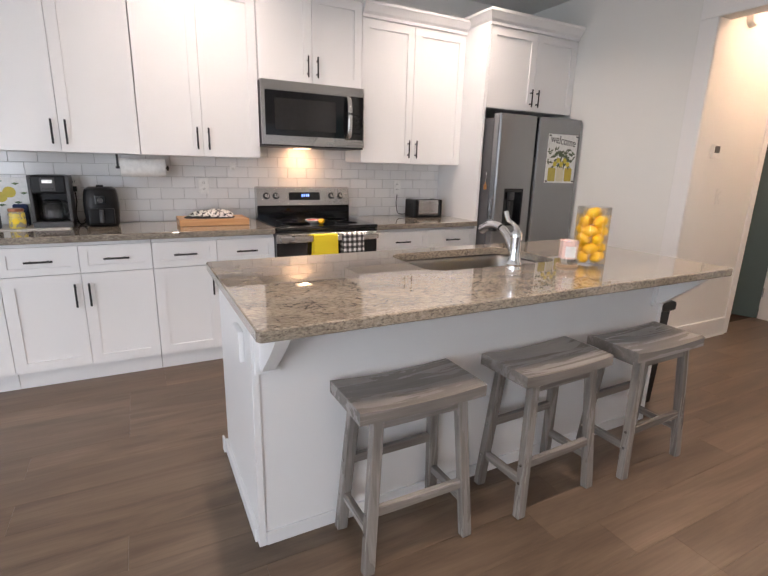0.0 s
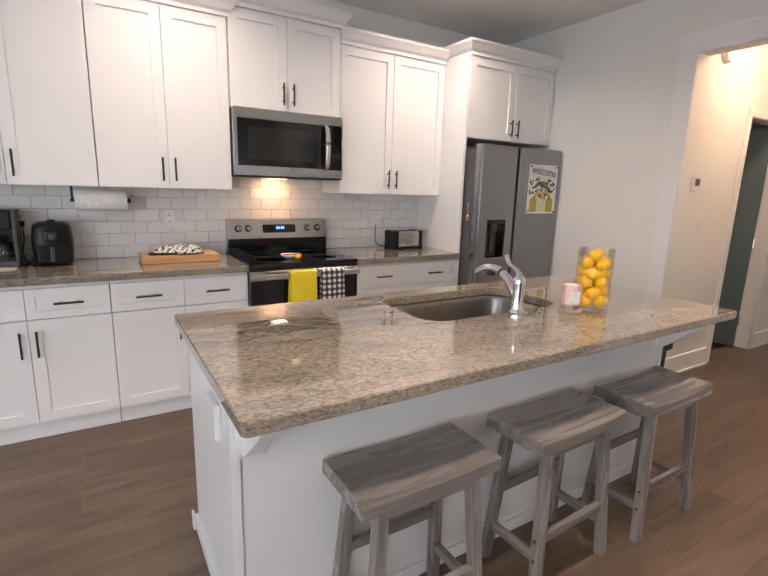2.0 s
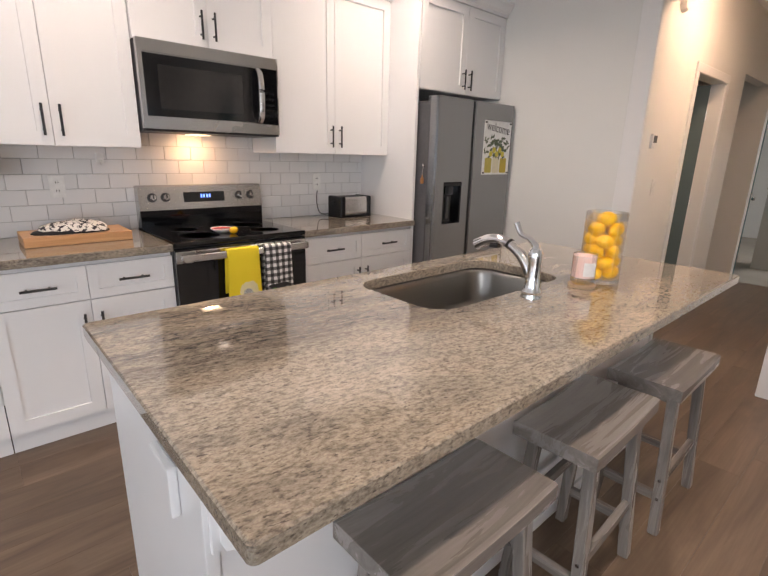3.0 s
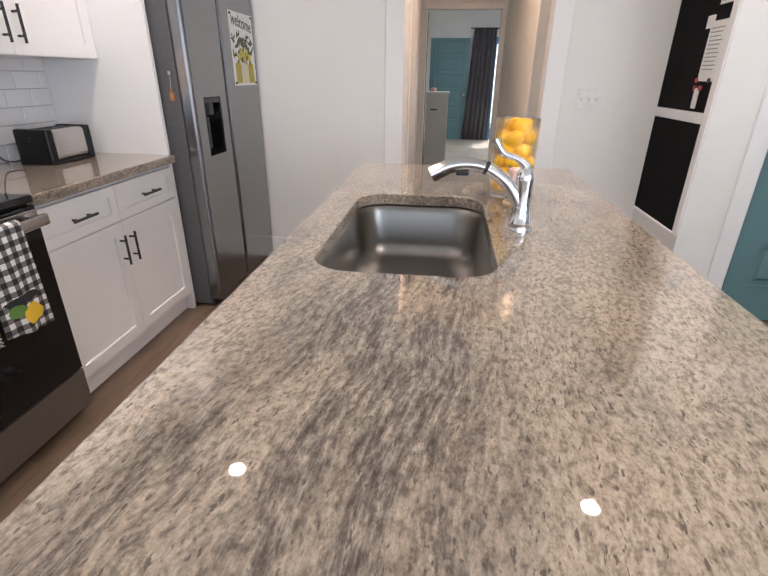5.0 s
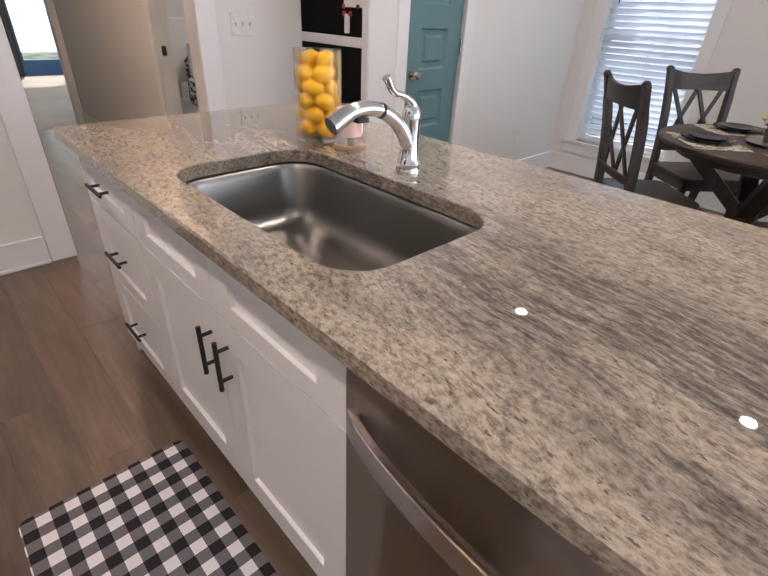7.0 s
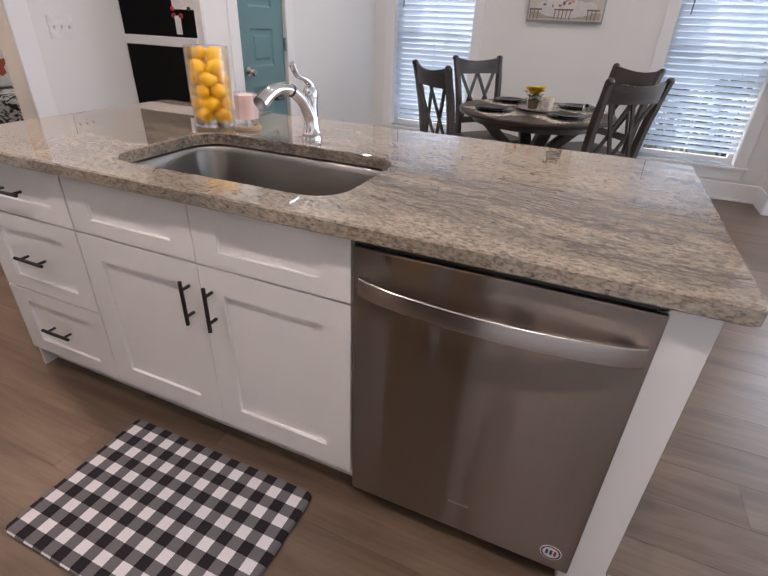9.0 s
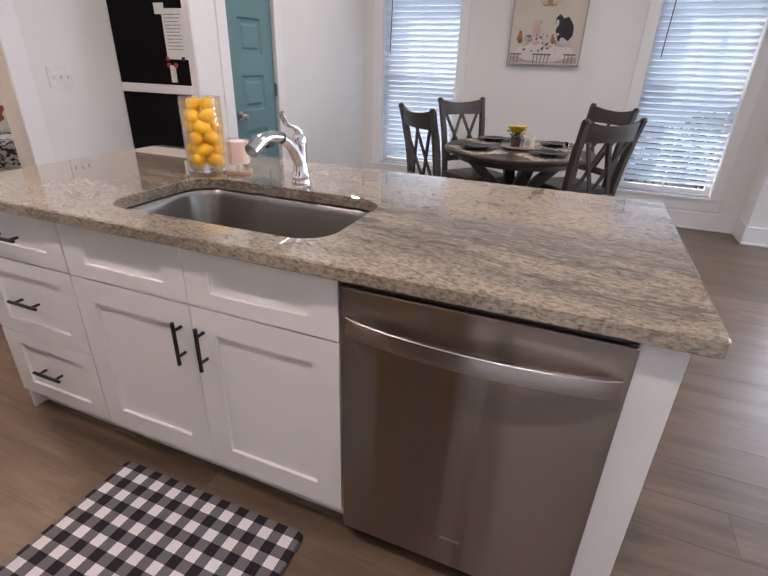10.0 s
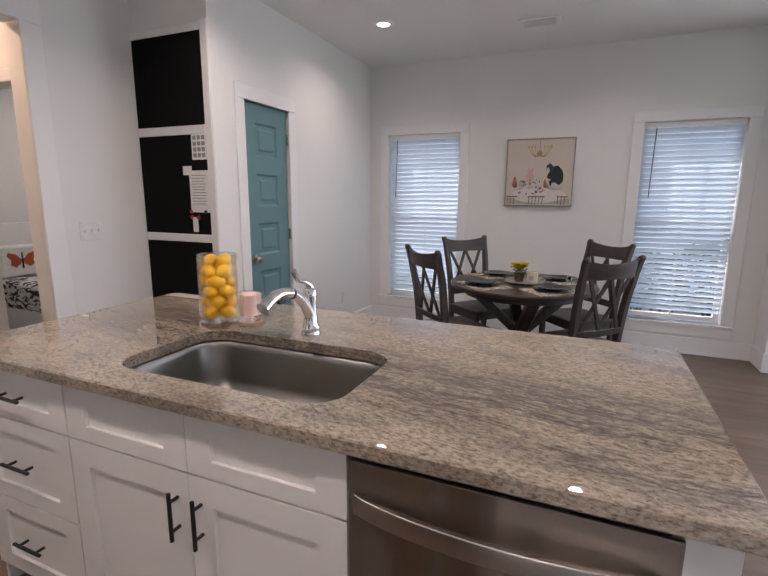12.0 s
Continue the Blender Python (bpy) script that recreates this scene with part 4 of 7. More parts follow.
part("toe_plate", cube(DX0 + 0.003, BF - 0.075, 0.0, DX1 - 0.003, BF - 0.06, 0.066), BLACK, dw)
bm = bmesh.new()
hx0, hx1, hz = 0.560, 1.140, 0.765
rows_ = []
for k in range(25):
    u = k / 24
    x = hx0 + (hx1 - hx0) * u
    off = 0.012 + 0.040 * (1 - (2 * u - 1) ** 2) ** 0.75
    sec = [(0.0, -0.021), (0.003, -0.0225), (0.0125, -0.0225), (0.0145, -0.0205), (0.0150, 0.0), (0.0145, 0.0205), (0.0125, 0.0225), (0.003, 0.0225), (0.0, 0.021)]
    rows_.append([bm.verts.new((x, BF + off + dy, hz + dz)) for dy, dz in sec])
for a, b in zip(rows_, rows_[1:]):
    for i in range(len(sec)):
        bm.faces.new((a[i], a[(i + 1) % len(sec)], b[(i + 1) % len(sec)], b[i]))
bm.faces.new(rows_[0])
bm.faces.new(rows_[-1])
for x in (hx0, hx1 - 0.020):
    box(bm, x, BF + 0.011, hz - 0.020, x + 0.020, BF + 0.024, hz + 0.020, 0.003)
part("handle", bm, HANDLESTEEL, dw, "curved stainless bar handle", True)
part("badge", lathe([(0.0, 0.0), (0.026, 0.0), (0.026, 0.0012), (0.0, 0.0012)], (0.597, BF + 0.0125, 0.131), 28, "y"), WHITEPLASTIC, dw, "round white sticker")
part("badge_ring", lathe([(0.020, 0.0), (0.0235, 0.0), (0.0235, 0.0016), (0.020, 0.0016), (0.020, 0.0)], (0.597, BF + 0.0125, 0.131), 28, "y"), plain("navy_print", (0.03, 0.04, 0.16), 0.5), dw)
for k in range(3):
    part("badge_letter", cube(0.584 + k * 0.010, BF + 0.0136, 0.123, 0.590 + k * 0.010, BF + 0.0145, 0.140), plain("print_red" if k == 0 else "print_navy", (0.35, 0.02, 0.03) if k == 0 else (0.03, 0.04, 0.16), 0.5), dw)
part("maker_mark", cube(0.818, BF + 0.0118, 0.171, 0.872, BF + 0.0126, 0.179), STEEL, dw)

# undermount sink
sink = thing("sink", (1.618, 2.007, 0.675), "undermount stainless steel single-bowl sink", "sink")
bm = bmesh.new()
rings = []
for grow, r, z in ((0.010, 0.108, 0.877), (0.003, 0.101, 0.866), (-0.004, 0.094, 0.85), (-0.012, 0.090, 0.735), (-0.022, 0.085, 0.705), (-0.045, 0.078, 0.688), (-0.10, 0.06, 0.682), (-0.19, 0.02, 0.680)):
    rings.append([bm.verts.new((x, y, z)) for x, y in rounded_rect(HX0 - grow, HY0 - grow, HX1 + grow, HY1 + grow, r, 9)])
for a, b in zip(rings, rings[1:]):
    for i in range(len(a)):
        j = (i + 1) % len(a)
        bm.faces.new((a[i], a[j], b[j], b[i]))
bm.faces.new(rings[-1])
bowl = part("bowl", bm, SINK, sink, "", True)
solid = bowl.modifiers.new("sheet", "SOLIDIFY")
solid.thickness, solid.offset = 0.002, 0.0
part("drain", lathe([(0.0, 0.004), (0.026, 0.004), (0.030, 0.006), (0.043, 0.006), (0.045, 0.0)], (1.62, 2.0, 0.681), 28), STEEL, sink, "round steel drain", True)

# faucet
faucet = thing("faucet", (1.622, 1.715, 0.915), "polished chrome pull-out kitchen faucet", "faucet")
FX, FY = 1.622, 1.715
part("body", lathe([(0.034, 0.0), (0.035, 0.006), (0.032, 0.012), (0.031, 0.022), (0.033, 0.026), (0.027, 0.040), (0.023, 0.075), (0.0225, 0.120), (0.0245, 0.140), (0.0245, 0.156), (0.018, 0.170), (0.0, 0.176)], (FX, FY, 0.915), 32), CHROME, faucet, "", True)
sp = smooth_path([(FX, FY + 0.004, 0.985), (FX + 0.002, FY + 0.045, 1.045), (FX + 0.006, FY + 0.100, 1.082), (FX + 0.010, FY + 0.150, 1.092), (FX + 0.013, FY + 0.20, 1.085), (FX + 0.016, FY + 0.250, 1.060)], 6)
part("spout", tube(sp[:13], [0.020 - 0.0002 * k for k in range(13)], 20), CHROME, faucet, "", True)
part("collar", tube([sp[12], sp[13]], 0.0188, 20), BLACK, faucet, "black joint ring")
sr = [0.0178 + 0.0045 * (k / (len(sp) - 14)) ** 1.5 for k in range(len(sp) - 13)]
part("spray_head", tube(sp[13:], sr, 20), CHROME, faucet, "", True)
part("spray_button", cube(FX - 0.004, FY + 0.150, 1.062, FX + 0.020, FY + 0.185, 1.074, 0.004), BLACK, faucet, "black spray button")
lv = smooth_path([(FX, FY, 1.078), (FX, FY + 0.004, 1.094), (FX + 0.003, FY + 0.030, 1.112), (FX + 0.006, FY + 0.064, 1.124), (FX + 0.009, FY + 0.088, 1.158)], 6)
part("lever", tube(lv, [0.017 - 0.009 * min(1, k / 12) + 0.003 * max(0, (k - 16) / 8) for k in range(len(lv))], 16), CHROME, faucet, "", True)

# kitchen mat
mat = tagged(part("kitchen_mat", prism(rounded_rect(1.272, 2.345, 1.998, 2.812, 0.022, 5), "z", 0.0, 0.014, 0.004), CHECK_MAT), "black and white gingham cushioned mat on the floor", "mat")


# ---- stools ----
def stool(cx, cy, group="saddle stools at the island"):
    s = thing("bar_stool", (cx, cy, 0), "grey-washed wooden saddle-seat bar stool", "stool", group)
    hx, hy, zt = 0.243, 0.127, 0.614
    bm = bmesh.new()
    n = 14
    top, low = [], []
    for i in range(n + 1):
        u = -1 + 2 * i / n
        dip = -0.010 * (1 - u * u)
        top.append([bm.verts.new((cx + u * hx, cy + v * hy, zt + dip)) for v in (-1, -0.9, 0.9, 1)])
        low.append([bm.verts.new((cx + u * hx, cy + v * hy, zt - 0.046 + dip * 0.35)) for v in (-1, 1)])
        top[-1][0].co.z -= 0.003
        top[-1][3].co.z -= 0.003
    for i in range(n):
        a, b, c, d = top[i], top[i + 1], low[i], low[i + 1]
        for k in range(3):
            bm.faces.new((a[k], a[k + 1], b[k + 1], b[k]))
        bm.faces.new((c[0], a[0], b[0], d[0]))
        bm.faces.new((a[3], c[1], d[1], b[3]))
        bm.faces.new((c[0], d[0], d[1], c[1]))
    for a, c in ((top[0], low[0]), (top[-1], low[-1])):
        bm.faces.new((c[0], a[0], a[1], a[2], a[3], c[1]))
    part("seat", bm, GREYWOOD[0], s)
    for y in (-1, 1):
        part("apron", cube(cx - 0.155, cy + y * 0.088 - 0.010, zt - 0.092, cx + 0.155, cy + y * 0.088 + 0.010, zt - 0.050), GREYWOOD[0], s)
    for x in (-1, 1):
        part("apron", cube(cx + x * 0.160 - 0.010, cy - 0.078, zt - 0.092, cx + x * 0.160 + 0.010, cy + 0.078, zt - 0.050), GREYWOOD[1], s)

    def leg(x, y, z):
        k = 1 - z / (zt - 0.045)
        return Vector((cx + x * (0.163 + 0.040 * k), cy + y * (0.085 + 0.034 * k), z))

    for x in (-1, 1):
        for y in (-1, 1):
            lg = part("leg", beam(leg(x, y, 0.0), leg(x, y, zt - 0.046), 0.040, 0.034, (1, 0, 0), 0.003), GREYWOOD[2], s)
            for zz in (0.150, 0.225 if y < 0 else 0.30):
                q = leg(x, y, zz)
                part("bolt", tube([q, q + Vector((x * 0.0235, 0, 0))], 0.006, 8), STEEL, lg)
    for x in (-1, 1):
        part("stretcher", beam(leg(x, -1, 0.150), leg(x, 1, 0.150), 0.022, 0.034, (1, 0, 0), 0.002), GREYWOOD[1], s)
    part("stretcher", beam(leg(-1, -1, 0.225), leg(1, -1, 0.225), 0.022, 0.034, (0, 1, 0), 0.002), GREYWOOD[0], s)
    part("stretcher", beam(leg(-1, 1, 0.300), leg(1, 1, 0.300), 0.022, 0.034, (0, 1, 0), 0.002), GREYWOOD[0], s)
    return s


first = stool(0.962, 1.472)
copy_thing(first, pose(1.614, 1.460, 0, 0, 0, 2))
copy_thing(first, pose(2.216, 1.440, 0, 0, 0, 1))


# ---- appliances ----
fr = thing("refrigerator", (3.21, 3.6, 0), "grey stainless side-by-side refrigerator with dispenser", "refrigerator")
RX0, RX1, RF = 2.762, 3.676, 3.222
part("body", cube(RX0, RF + 0.075, 0.02, RX1, 3.95, 1.740, 0.004), plain("fridge_side", (0.10, 0.10, 0.105), 0.45), fr)
part("foot_grille", cube(RX0 + 0.01, RF + 0.06, 0.0, RX1 - 0.01, RF + 0.075, 0.055), BLACK, fr)


def fridge_door(x0, x1, cut=None):
    """A door with rounded upright edges; cut: (x0, z0, x1, z1) of a recess."""
    z0, z1 = 0.055, 1.771
    pts = [(x0, RF + 0.066), (x0, RF + 0.020), (x0 + 0.004, RF + 0.008), (x0 + 0.014, RF), (x1 - 0.014, RF), (x1 - 0.004, RF + 0.008), (x1, RF + 0.020), (x1, RF + 0.066)]
    if not cut:
        return prism(pts, "z", z0, z1)
    bm = bmesh.new()
    zs = [z0, cut[1], cut[3], z1]
    xs = [cut[0], cut[2]]
    ring = pts[:4] + [(xs[0], RF), (xs[1], RF)] + pts[4:]
    vv = [[bm.verts.new((x, y, z)) for x, y in ring] for z in zs]
    n = len(ring)
    for j in range(3):
        for i in range(n):
            if j == 1 and i == 4:
                continue
            bm.faces.new((vv[j][i], vv[j][(i + 1) % n], vv[j + 1][(i + 1) % n], vv[j + 1][i]))
    bm.faces.new(vv[0])
    bm.faces.new(vv[3])
    inner = [bm.verts.new((x, RF + 0.055, z)) for x, z in ((xs[0] + 0.006, cut[1] + 0.006), (xs[1] - 0.006, cut[1] + 0.006), (xs[1] - 0.006, cut[3] - 0.006), (xs[0] + 0.006, cut[3] - 0.006))]
    rim = [vv[1][4], vv[1][5], vv[2][5], vv[2][4]]
    for i in range(4):
        bm.faces.new((rim[i], rim[(i + 1) % 4], inner[(i + 1) % 4], inner[i]))
    bm.faces.new(inner)
    return bm


DISP = (2.862, 0.888, 3.066, 1.192)
fd = part("door", fridge_door(RX0, 3.158, DISP), FRIDGE, fr)
part("door", fridge_door(3.176, RX1), FRIDGE, fr)
part("door_gap", cube(3.150, RF + 0.045, 0.06, 3.184, RF + 0.074, 1.75), BLACK, fr)
bm = bmesh.new()
box(bm, DISP[0] + 0.003, RF + 0.048, DISP[1] + 0.004, DISP[2] - 0.003, RF + 0.053, DISP[3] - 0.004)
box(bm, DISP[0] + 0.004, RF + 0.004, DISP[3] - 0.030, DISP[2] - 0.004, RF + 0.048, DISP[3] - 0.006)
box(bm, DISP[0] + 0.004, RF + 0.004, DISP[1] + 0.006, DISP[0] + 0.010, RF + 0.048, DISP[3] - 0.03)
box(bm, DISP[2] - 0.010, RF + 0.004, DISP[1] + 0.006, DISP[2] - 0.004, RF + 0.048, DISP[3] - 0.03)
dp = part("dispenser", bm, BLACKGLOSS, fd, "black ice and water dispenser recess")
part("nozzle", cube(2.935, RF + 0.012, 1.100, 2.990, RF + 0.046, 1.162, 0.008), GREYPLASTIC, fd)
part("paddle", cube(2.945, RF + 0.036, 0.92, 2.972, RF + 0.047, 1.085, 0.004), GREYPLASTIC, fd)
part("handle_slot", cube(3.159, RF + 0.003, 0.42, 3.1755, RF + 0.04, 1.45), BLACK, fr, "dark recessed grip between the doors")
for x in (RX0 + 0.03, RX1 - 0.12):
    part("hinge_cover", cube(x, RF + 0.03, 1.741, x + 0.09, RF + 0.12, 1.778, 0.006), plain("hinge_grey", (0.09, 0.09, 0.095), 0.4), fr)

mw = thing("microwave", (1.38, 3.8, 1.46), "stainless over-the-range microwave with black window", "microwave")
MX0, MX1, MF = 0.997, 1.768, 3.612
part("body", cube(MX0, MF + 0.035, 1.462, MX1, N_Y, 1.896), plain("microwave_case", (0.05, 0.05, 0.052), 0.45), mw)
bm = panelled(MX1 - MX0, 0.424, 0.034, [(0.018, 0.055, 0.652, 0.366)], 0.006, slope=0.006)
md = part("door", place(bm, MX0, MF, 1.474), STEEL, mw)
part("window", cube(MX0 + 0.0245, MF + 0.002, 1.536, MX0 + 0.6455, MF + 0.0065, 1.833), BLACKGLOSS, md, "black microwave window")
part("screen", cube(MX0 + 0.090, MF + 0.0005, 1.575, MX0 + 0.545, MF + 0.0022, 1.785), plain("smoked_glass", (0.020, 0.019, 0.019), 0.08), md)
part("control_panel", cube(MX0 + 0.656, MF - 0.002, 1.530, MX0 + 0.764, MF + 0.002, 1.838, 0.001, 1), BLACKGLOSS, mw)
for r_ in range(5):
    for c_ in range(3):
        part("button", cube(MX0 + 0.683 + c_ * 0.021, MF - 0.0032, 1.57 + r_ * 0.032, MX0 + 0.699 + c_ * 0.021, MF - 0.002, 1.583 + r_ * 0.032), PLASTIC, mw)
hp = [(MX0 + 0.640, MF - 0.004, 1.535), (MX0 + 0.640, MF - 0.036, 1.575), (MX0 + 0.640, MF - 0.046, 1.68), (MX0 + 0.640, MF - 0.036, 1.79), (MX0 + 0.640, MF - 0.004, 1.83)]
part("handle", tube(smooth_path(hp, 6), 0.017, 14, None, 0.55), STEEL, mw, "curved steel handle", True)
part("vent_strip", cube(MX0 + 0.004, MF + 0.006, 1.463, MX1 - 0.004, MF + 0.034, 1.473), BLACK, mw)
part("cooktop_lamp", cube(1.30, 3.82, 1.456, 1.42, 3.90, 1.461, 0.001, 1), glow("range_lamp", (1.0, 0.72, 0.45), 3.0), mw, "lit lamp under the microwave")

rg = thing("range", (1.383, 3.66, 0), "stainless electric range with black glass top and oven door", "range")
GX0, GX1, GF = 1.001, 1.767, 3.345
part("body", cube(GX0, GF + 0.03, 0.03, GX1, 3.965, 0.895), plain("range_side", (0.03, 0.03, 0.032), 0.4), rg)
part("cooktop", cube(GX0 - 0.001, GF - 0.002, 0.895, GX1 + 0.001, 3.905, 0.922, 0.006), BLACKGLOSS, rg, "black ceramic glass cooktop")
for bx, by, br in ((1.19, 3.50, 0.105), (1.58, 3.50, 0.085), (1.19, 3.75, 0.078), (1.58, 3.75, 0.098)):
    part("burner_ring", lathe([(br - 0.002, 0.0), (br, 0.0), (br, 0.0006), (br - 0.002, 0.0006), (br - 0.002, 0.0)], (bx, by, 0.922), 40), plain("burner_print", (0.07, 0.07, 0.072), 0.3), rg)
part("backguard", prism([(3.965, 0.90), (3.965, 1.165), (3.925, 1.168), (3.905, 1.160), (3.880, 1.025), (3.890, 1.020)], "x", GX0, GX1), STEEL, rg, "steel control panel")
part("backguard_base", cube(GX0 + 0.001, 3.885, 0.921, GX1 - 0.001, 3.96, 1.022), BLACKGLOSS, rg)


def on_guard(u, z):
    """A point on the sloped control face."""
    k = (z - 1.025) / 0.135
    return Vector((u, 3.880 + 0.025 * k, z))


for x in (1.075, 1.150, 1.610, 1.690):
    c = on_guard(x, 1.098)
    part("dial", tube([c, c + Vector((0, -0.006, 0.0012))], [0.027, 0.026], 24), GREYPLASTIC, rg, "", True)
    k = part("knob", tube([c + Vector((0, -0.007, 0.001)), c + Vector((0, -0.030, 0.005))], [0.019, 0.016], 24), STEEL, rg, "", True)
    part("knob_grip", beam(c + Vector((0, -0.028, -0.012)), c + Vector((0, -0.030, 0.022)), 0.006, 0.006, (1, 0, 0), 0.001), GREYPLASTIC, k)
bm = cube(1.255, -0.004, -0.030, 1.510, 0.002, 0.030, 0.002, 1)
bm.transform(Matrix.Translation(on_guard(0, 1.095)) @ Matrix.Rotation(-0.18, 4, "X"))
part("display", bm, BLACKGLOSS, rg, "black clock display")
for k, x in enumerate((1.358, 1.374, 1.394, 1.410)):
    bm = cube(x, -0.0055, -0.010, x + 0.009, -0.004, 0.010)
    bm.transform(Matrix.Translation(on_guard(0, 1.100)) @ Matrix.Rotation(-0.18, 4, "X"))
    part("clock_digit", bm, CLOCK, rg)
part("oven_door", cube(GX0 + 0.001, GF, 0.215, GX1 - 0.001, GF + 0.028, 0.885, 0.004), BLACKGLOSS, rg, "black glass oven door")
part("door_rail", cube(GX0 + 0.001, GF - 0.004, 0.810, GX1 - 0.001, GF + 0.001, 0.872, 0.002, 1), STEEL, rg, "steel upper rail of the oven door")
part("drawer", cube(GX0 + 0.001, GF, 0.045, GX1 - 0.001, GF + 0.028, 0.208, 0.004), DRAWERSTEEL, rg, "steel warming drawer")
part("oven_handle", cube(GX0 + 0.012, GF - 0.058, 0.822, GX1 - 0.012, GF - 0.036, 0.862, 0.009, 3), STEEL, rg, "long flat steel oven handle")
for x in (GX0 + 0.02, GX1 - 0.045):
    part("handle_post", cube(x, GF - 0.05, 0.828, x + 0.025, GF, 0.856, 0.003), STEEL, rg)
for x in (GX0 + 0.05, GX1 - 0.05):
    for y in (GF + 0.08, 3.9):
        part("foot", lathe([(0.018, 0.0), (0.018, 0.03)], (x, y, 0.0), 12), BLACK, rg)


def towel(x0, x1, z_front, z_back, material, label, fold=0.0):
    """A towel hung over the oven handle, with soft folds."""
    tw = thing("dish_towel", ((x0 + x1) / 2, GF - 0.047, z_front), label, "towel")
    bm = bmesh.new()
    top = 0.865
    prof = [(GF - 0.020, z_back), (GF - 0.022, 0.70), (GF - 0.028, 0.84), (GF - 0.034, top), (GF - 0.047, top + 0.006), (GF - 0.061, top), (GF - 0.064, 0.845)]
    nz = 14
    prof += [(GF - 0.064 - 0.010 * k / nz, 0.845 - (0.845 - z_front) * k / nz) for k in range(1, nz + 1)]
    nx = 16
    grid = []
    for i in range(nx + 1):
        u = i / nx
        col = []
        for j, (y, z) in enumerate(prof):
            drop = max(0.0, (0.845 - z) / 0.35)
            wave = 0.010 * drop * math.sin(u * 7.5 + fold) + 0.004 * drop * math.sin(u * 17 + 2 * fold)
            sag = 0.012 * drop * math.sin(u * 3.1 + fold)
            spread = (u - 0.5) * 0.02 * drop
            col.append(bm.verts.new((x0 + (x1 - x0) * u + spread, min(y + (wave if y < GF - 0.05 else 0), GF - 0.012), z + (sag if y < GF - 0.05 else 0))))
        grid.append(col)
    for a, b in zip(grid, grid[1:]):
        for j in range(len(prof) - 1):
            bm.faces.new((a[j], a[j + 1], b[j + 1], b[j]))
    cloth = part("cloth", bm, material, tw, "", True)
    s = cloth.modifiers.new("cloth", "SOLIDIFY")
    s.thickness, s.offset = 0.003, 0.0
    return tw, prof


t1, _ = towel(1.245, 1.425, 0.520, 0.62, YELLOWCLOTH, "yellow dish towel hung over the oven handle", 0.4)
t2, _ = towel(1.462, 1.628, 0.515, 0.60, CHECK_CLOTH, "black and white checked dish towel with a lemon print", 1.7)


# ---- things on the island ----
vase = thing("glass_vase", (2.062, 1.69, 0.915), "clear glass cylinder vase filled with lemons", "vase")
VR = 0.075
part("glass", lathe([(0.0, 0.0), (VR - 0.003, 0.0), (VR, 0.004), (VR, 0.265), (VR - 0.0015, 0.267), (VR - 0.0035, 0.265), (VR - 0.0035, 0.016), (VR - 0.012, 0.012), (0.0, 0.012)], (2.062, 1.69, 0.9155), 48), VESSEL, vase, "", True).visible_shadow = False


def lemon_mesh():
    prof = []
    for k in range(17):
        a = math.pi * k / 16
        x = -math.cos(a)
        r = 0.0255 * math.sin(a) ** 0.85
        tip = 0.004 * (abs(x) ** 14)
        prof.append((max(0.0, r), x * 0.0315 + math.copysign(tip, x)))
    return lathe(prof, (0, 0, 0), 18)


first_lemon = None
lem = random.Random(4)
layer_z = 0.9275 + 0.027
for layer in range(6):
    count = 4 if layer < 5 else 2
    for k in range(count):
        a = 2 * math.pi * k / count + layer * 0.75 + lem.uniform(-0.15, 0.15)
        rad = 0.0405 if layer < 5 else 0.026
        m = pose(2.062 + rad * math.cos(a), 1.69 + rad * math.sin(a), layer_z + layer * 0.0405 + lem.uniform(-0.003, 0.003), lem.uniform(60, 120), lem.uniform(-30, 30), math.degrees(a) + lem.uniform(-40, 40))
        if first_lemon is None:
            first_lemon = part("lemon", lemon_mesh(), LEMON, None, "", True)
            first_lemon.matrix_basis = m
            tagged(first_lemon, "ripe yellow lemon in the glass vase", "lemon", "lemons in the vase")
        else:
            copy_thing(first_lemon, m)

candle = thing("jar_candle", (1.914, 1.683, 0.915), "pale pink candle in a glass jar on a wooden coaster", "candle")
part("coaster", lathe([(0.0, 0.0), (0.046, 0.0), (0.048, 0.003), (0.048, 0.011), (0.046, 0.013), (0.0, 0.013)], (1.914, 1.683, 0.915), 32), PALEWOOD, candle, "round pale wood coaster", True)
part("jar", lathe([(0.0, 0.0), (0.036, 0.0), (0.040, 0.004), (0.0425, 0.02), (0.0425, 0.112), (0.0405, 0.113), (0.0400, 0.112), (0.0400, 0.024), (0.0, 0.018)], (1.914, 1.683, 0.9285), 36), VESSEL, candle, "", True).visible_shadow = False
wax, wt, wb = nodes_of("pink_wax", 0.45, 0, (0.82, 0.60, 0.54))
wb.inputs["Subsurface Weight"].default_value = 0.25
wb.inputs["Subsurface Radius"].default_value = (0.03, 0.015, 0.01)
part("wax", lathe([(0.0, 0.0), (0.0395, 0.0), (0.0395, 0.080), (0.0, 0.078)], (1.914, 1.683, 0.954), 36), wax, candle, "pale pink wax", True)
bm = bmesh.new()
for k in range(9):
    a = radians(205 + k * 8)
    for z in (0.962, 1.012):
        bm.verts.new((1.914 + 0.0432 * math.cos(a), 1.683 + 0.0432 * math.sin(a), z))
bm.verts.ensure_lookup_table()
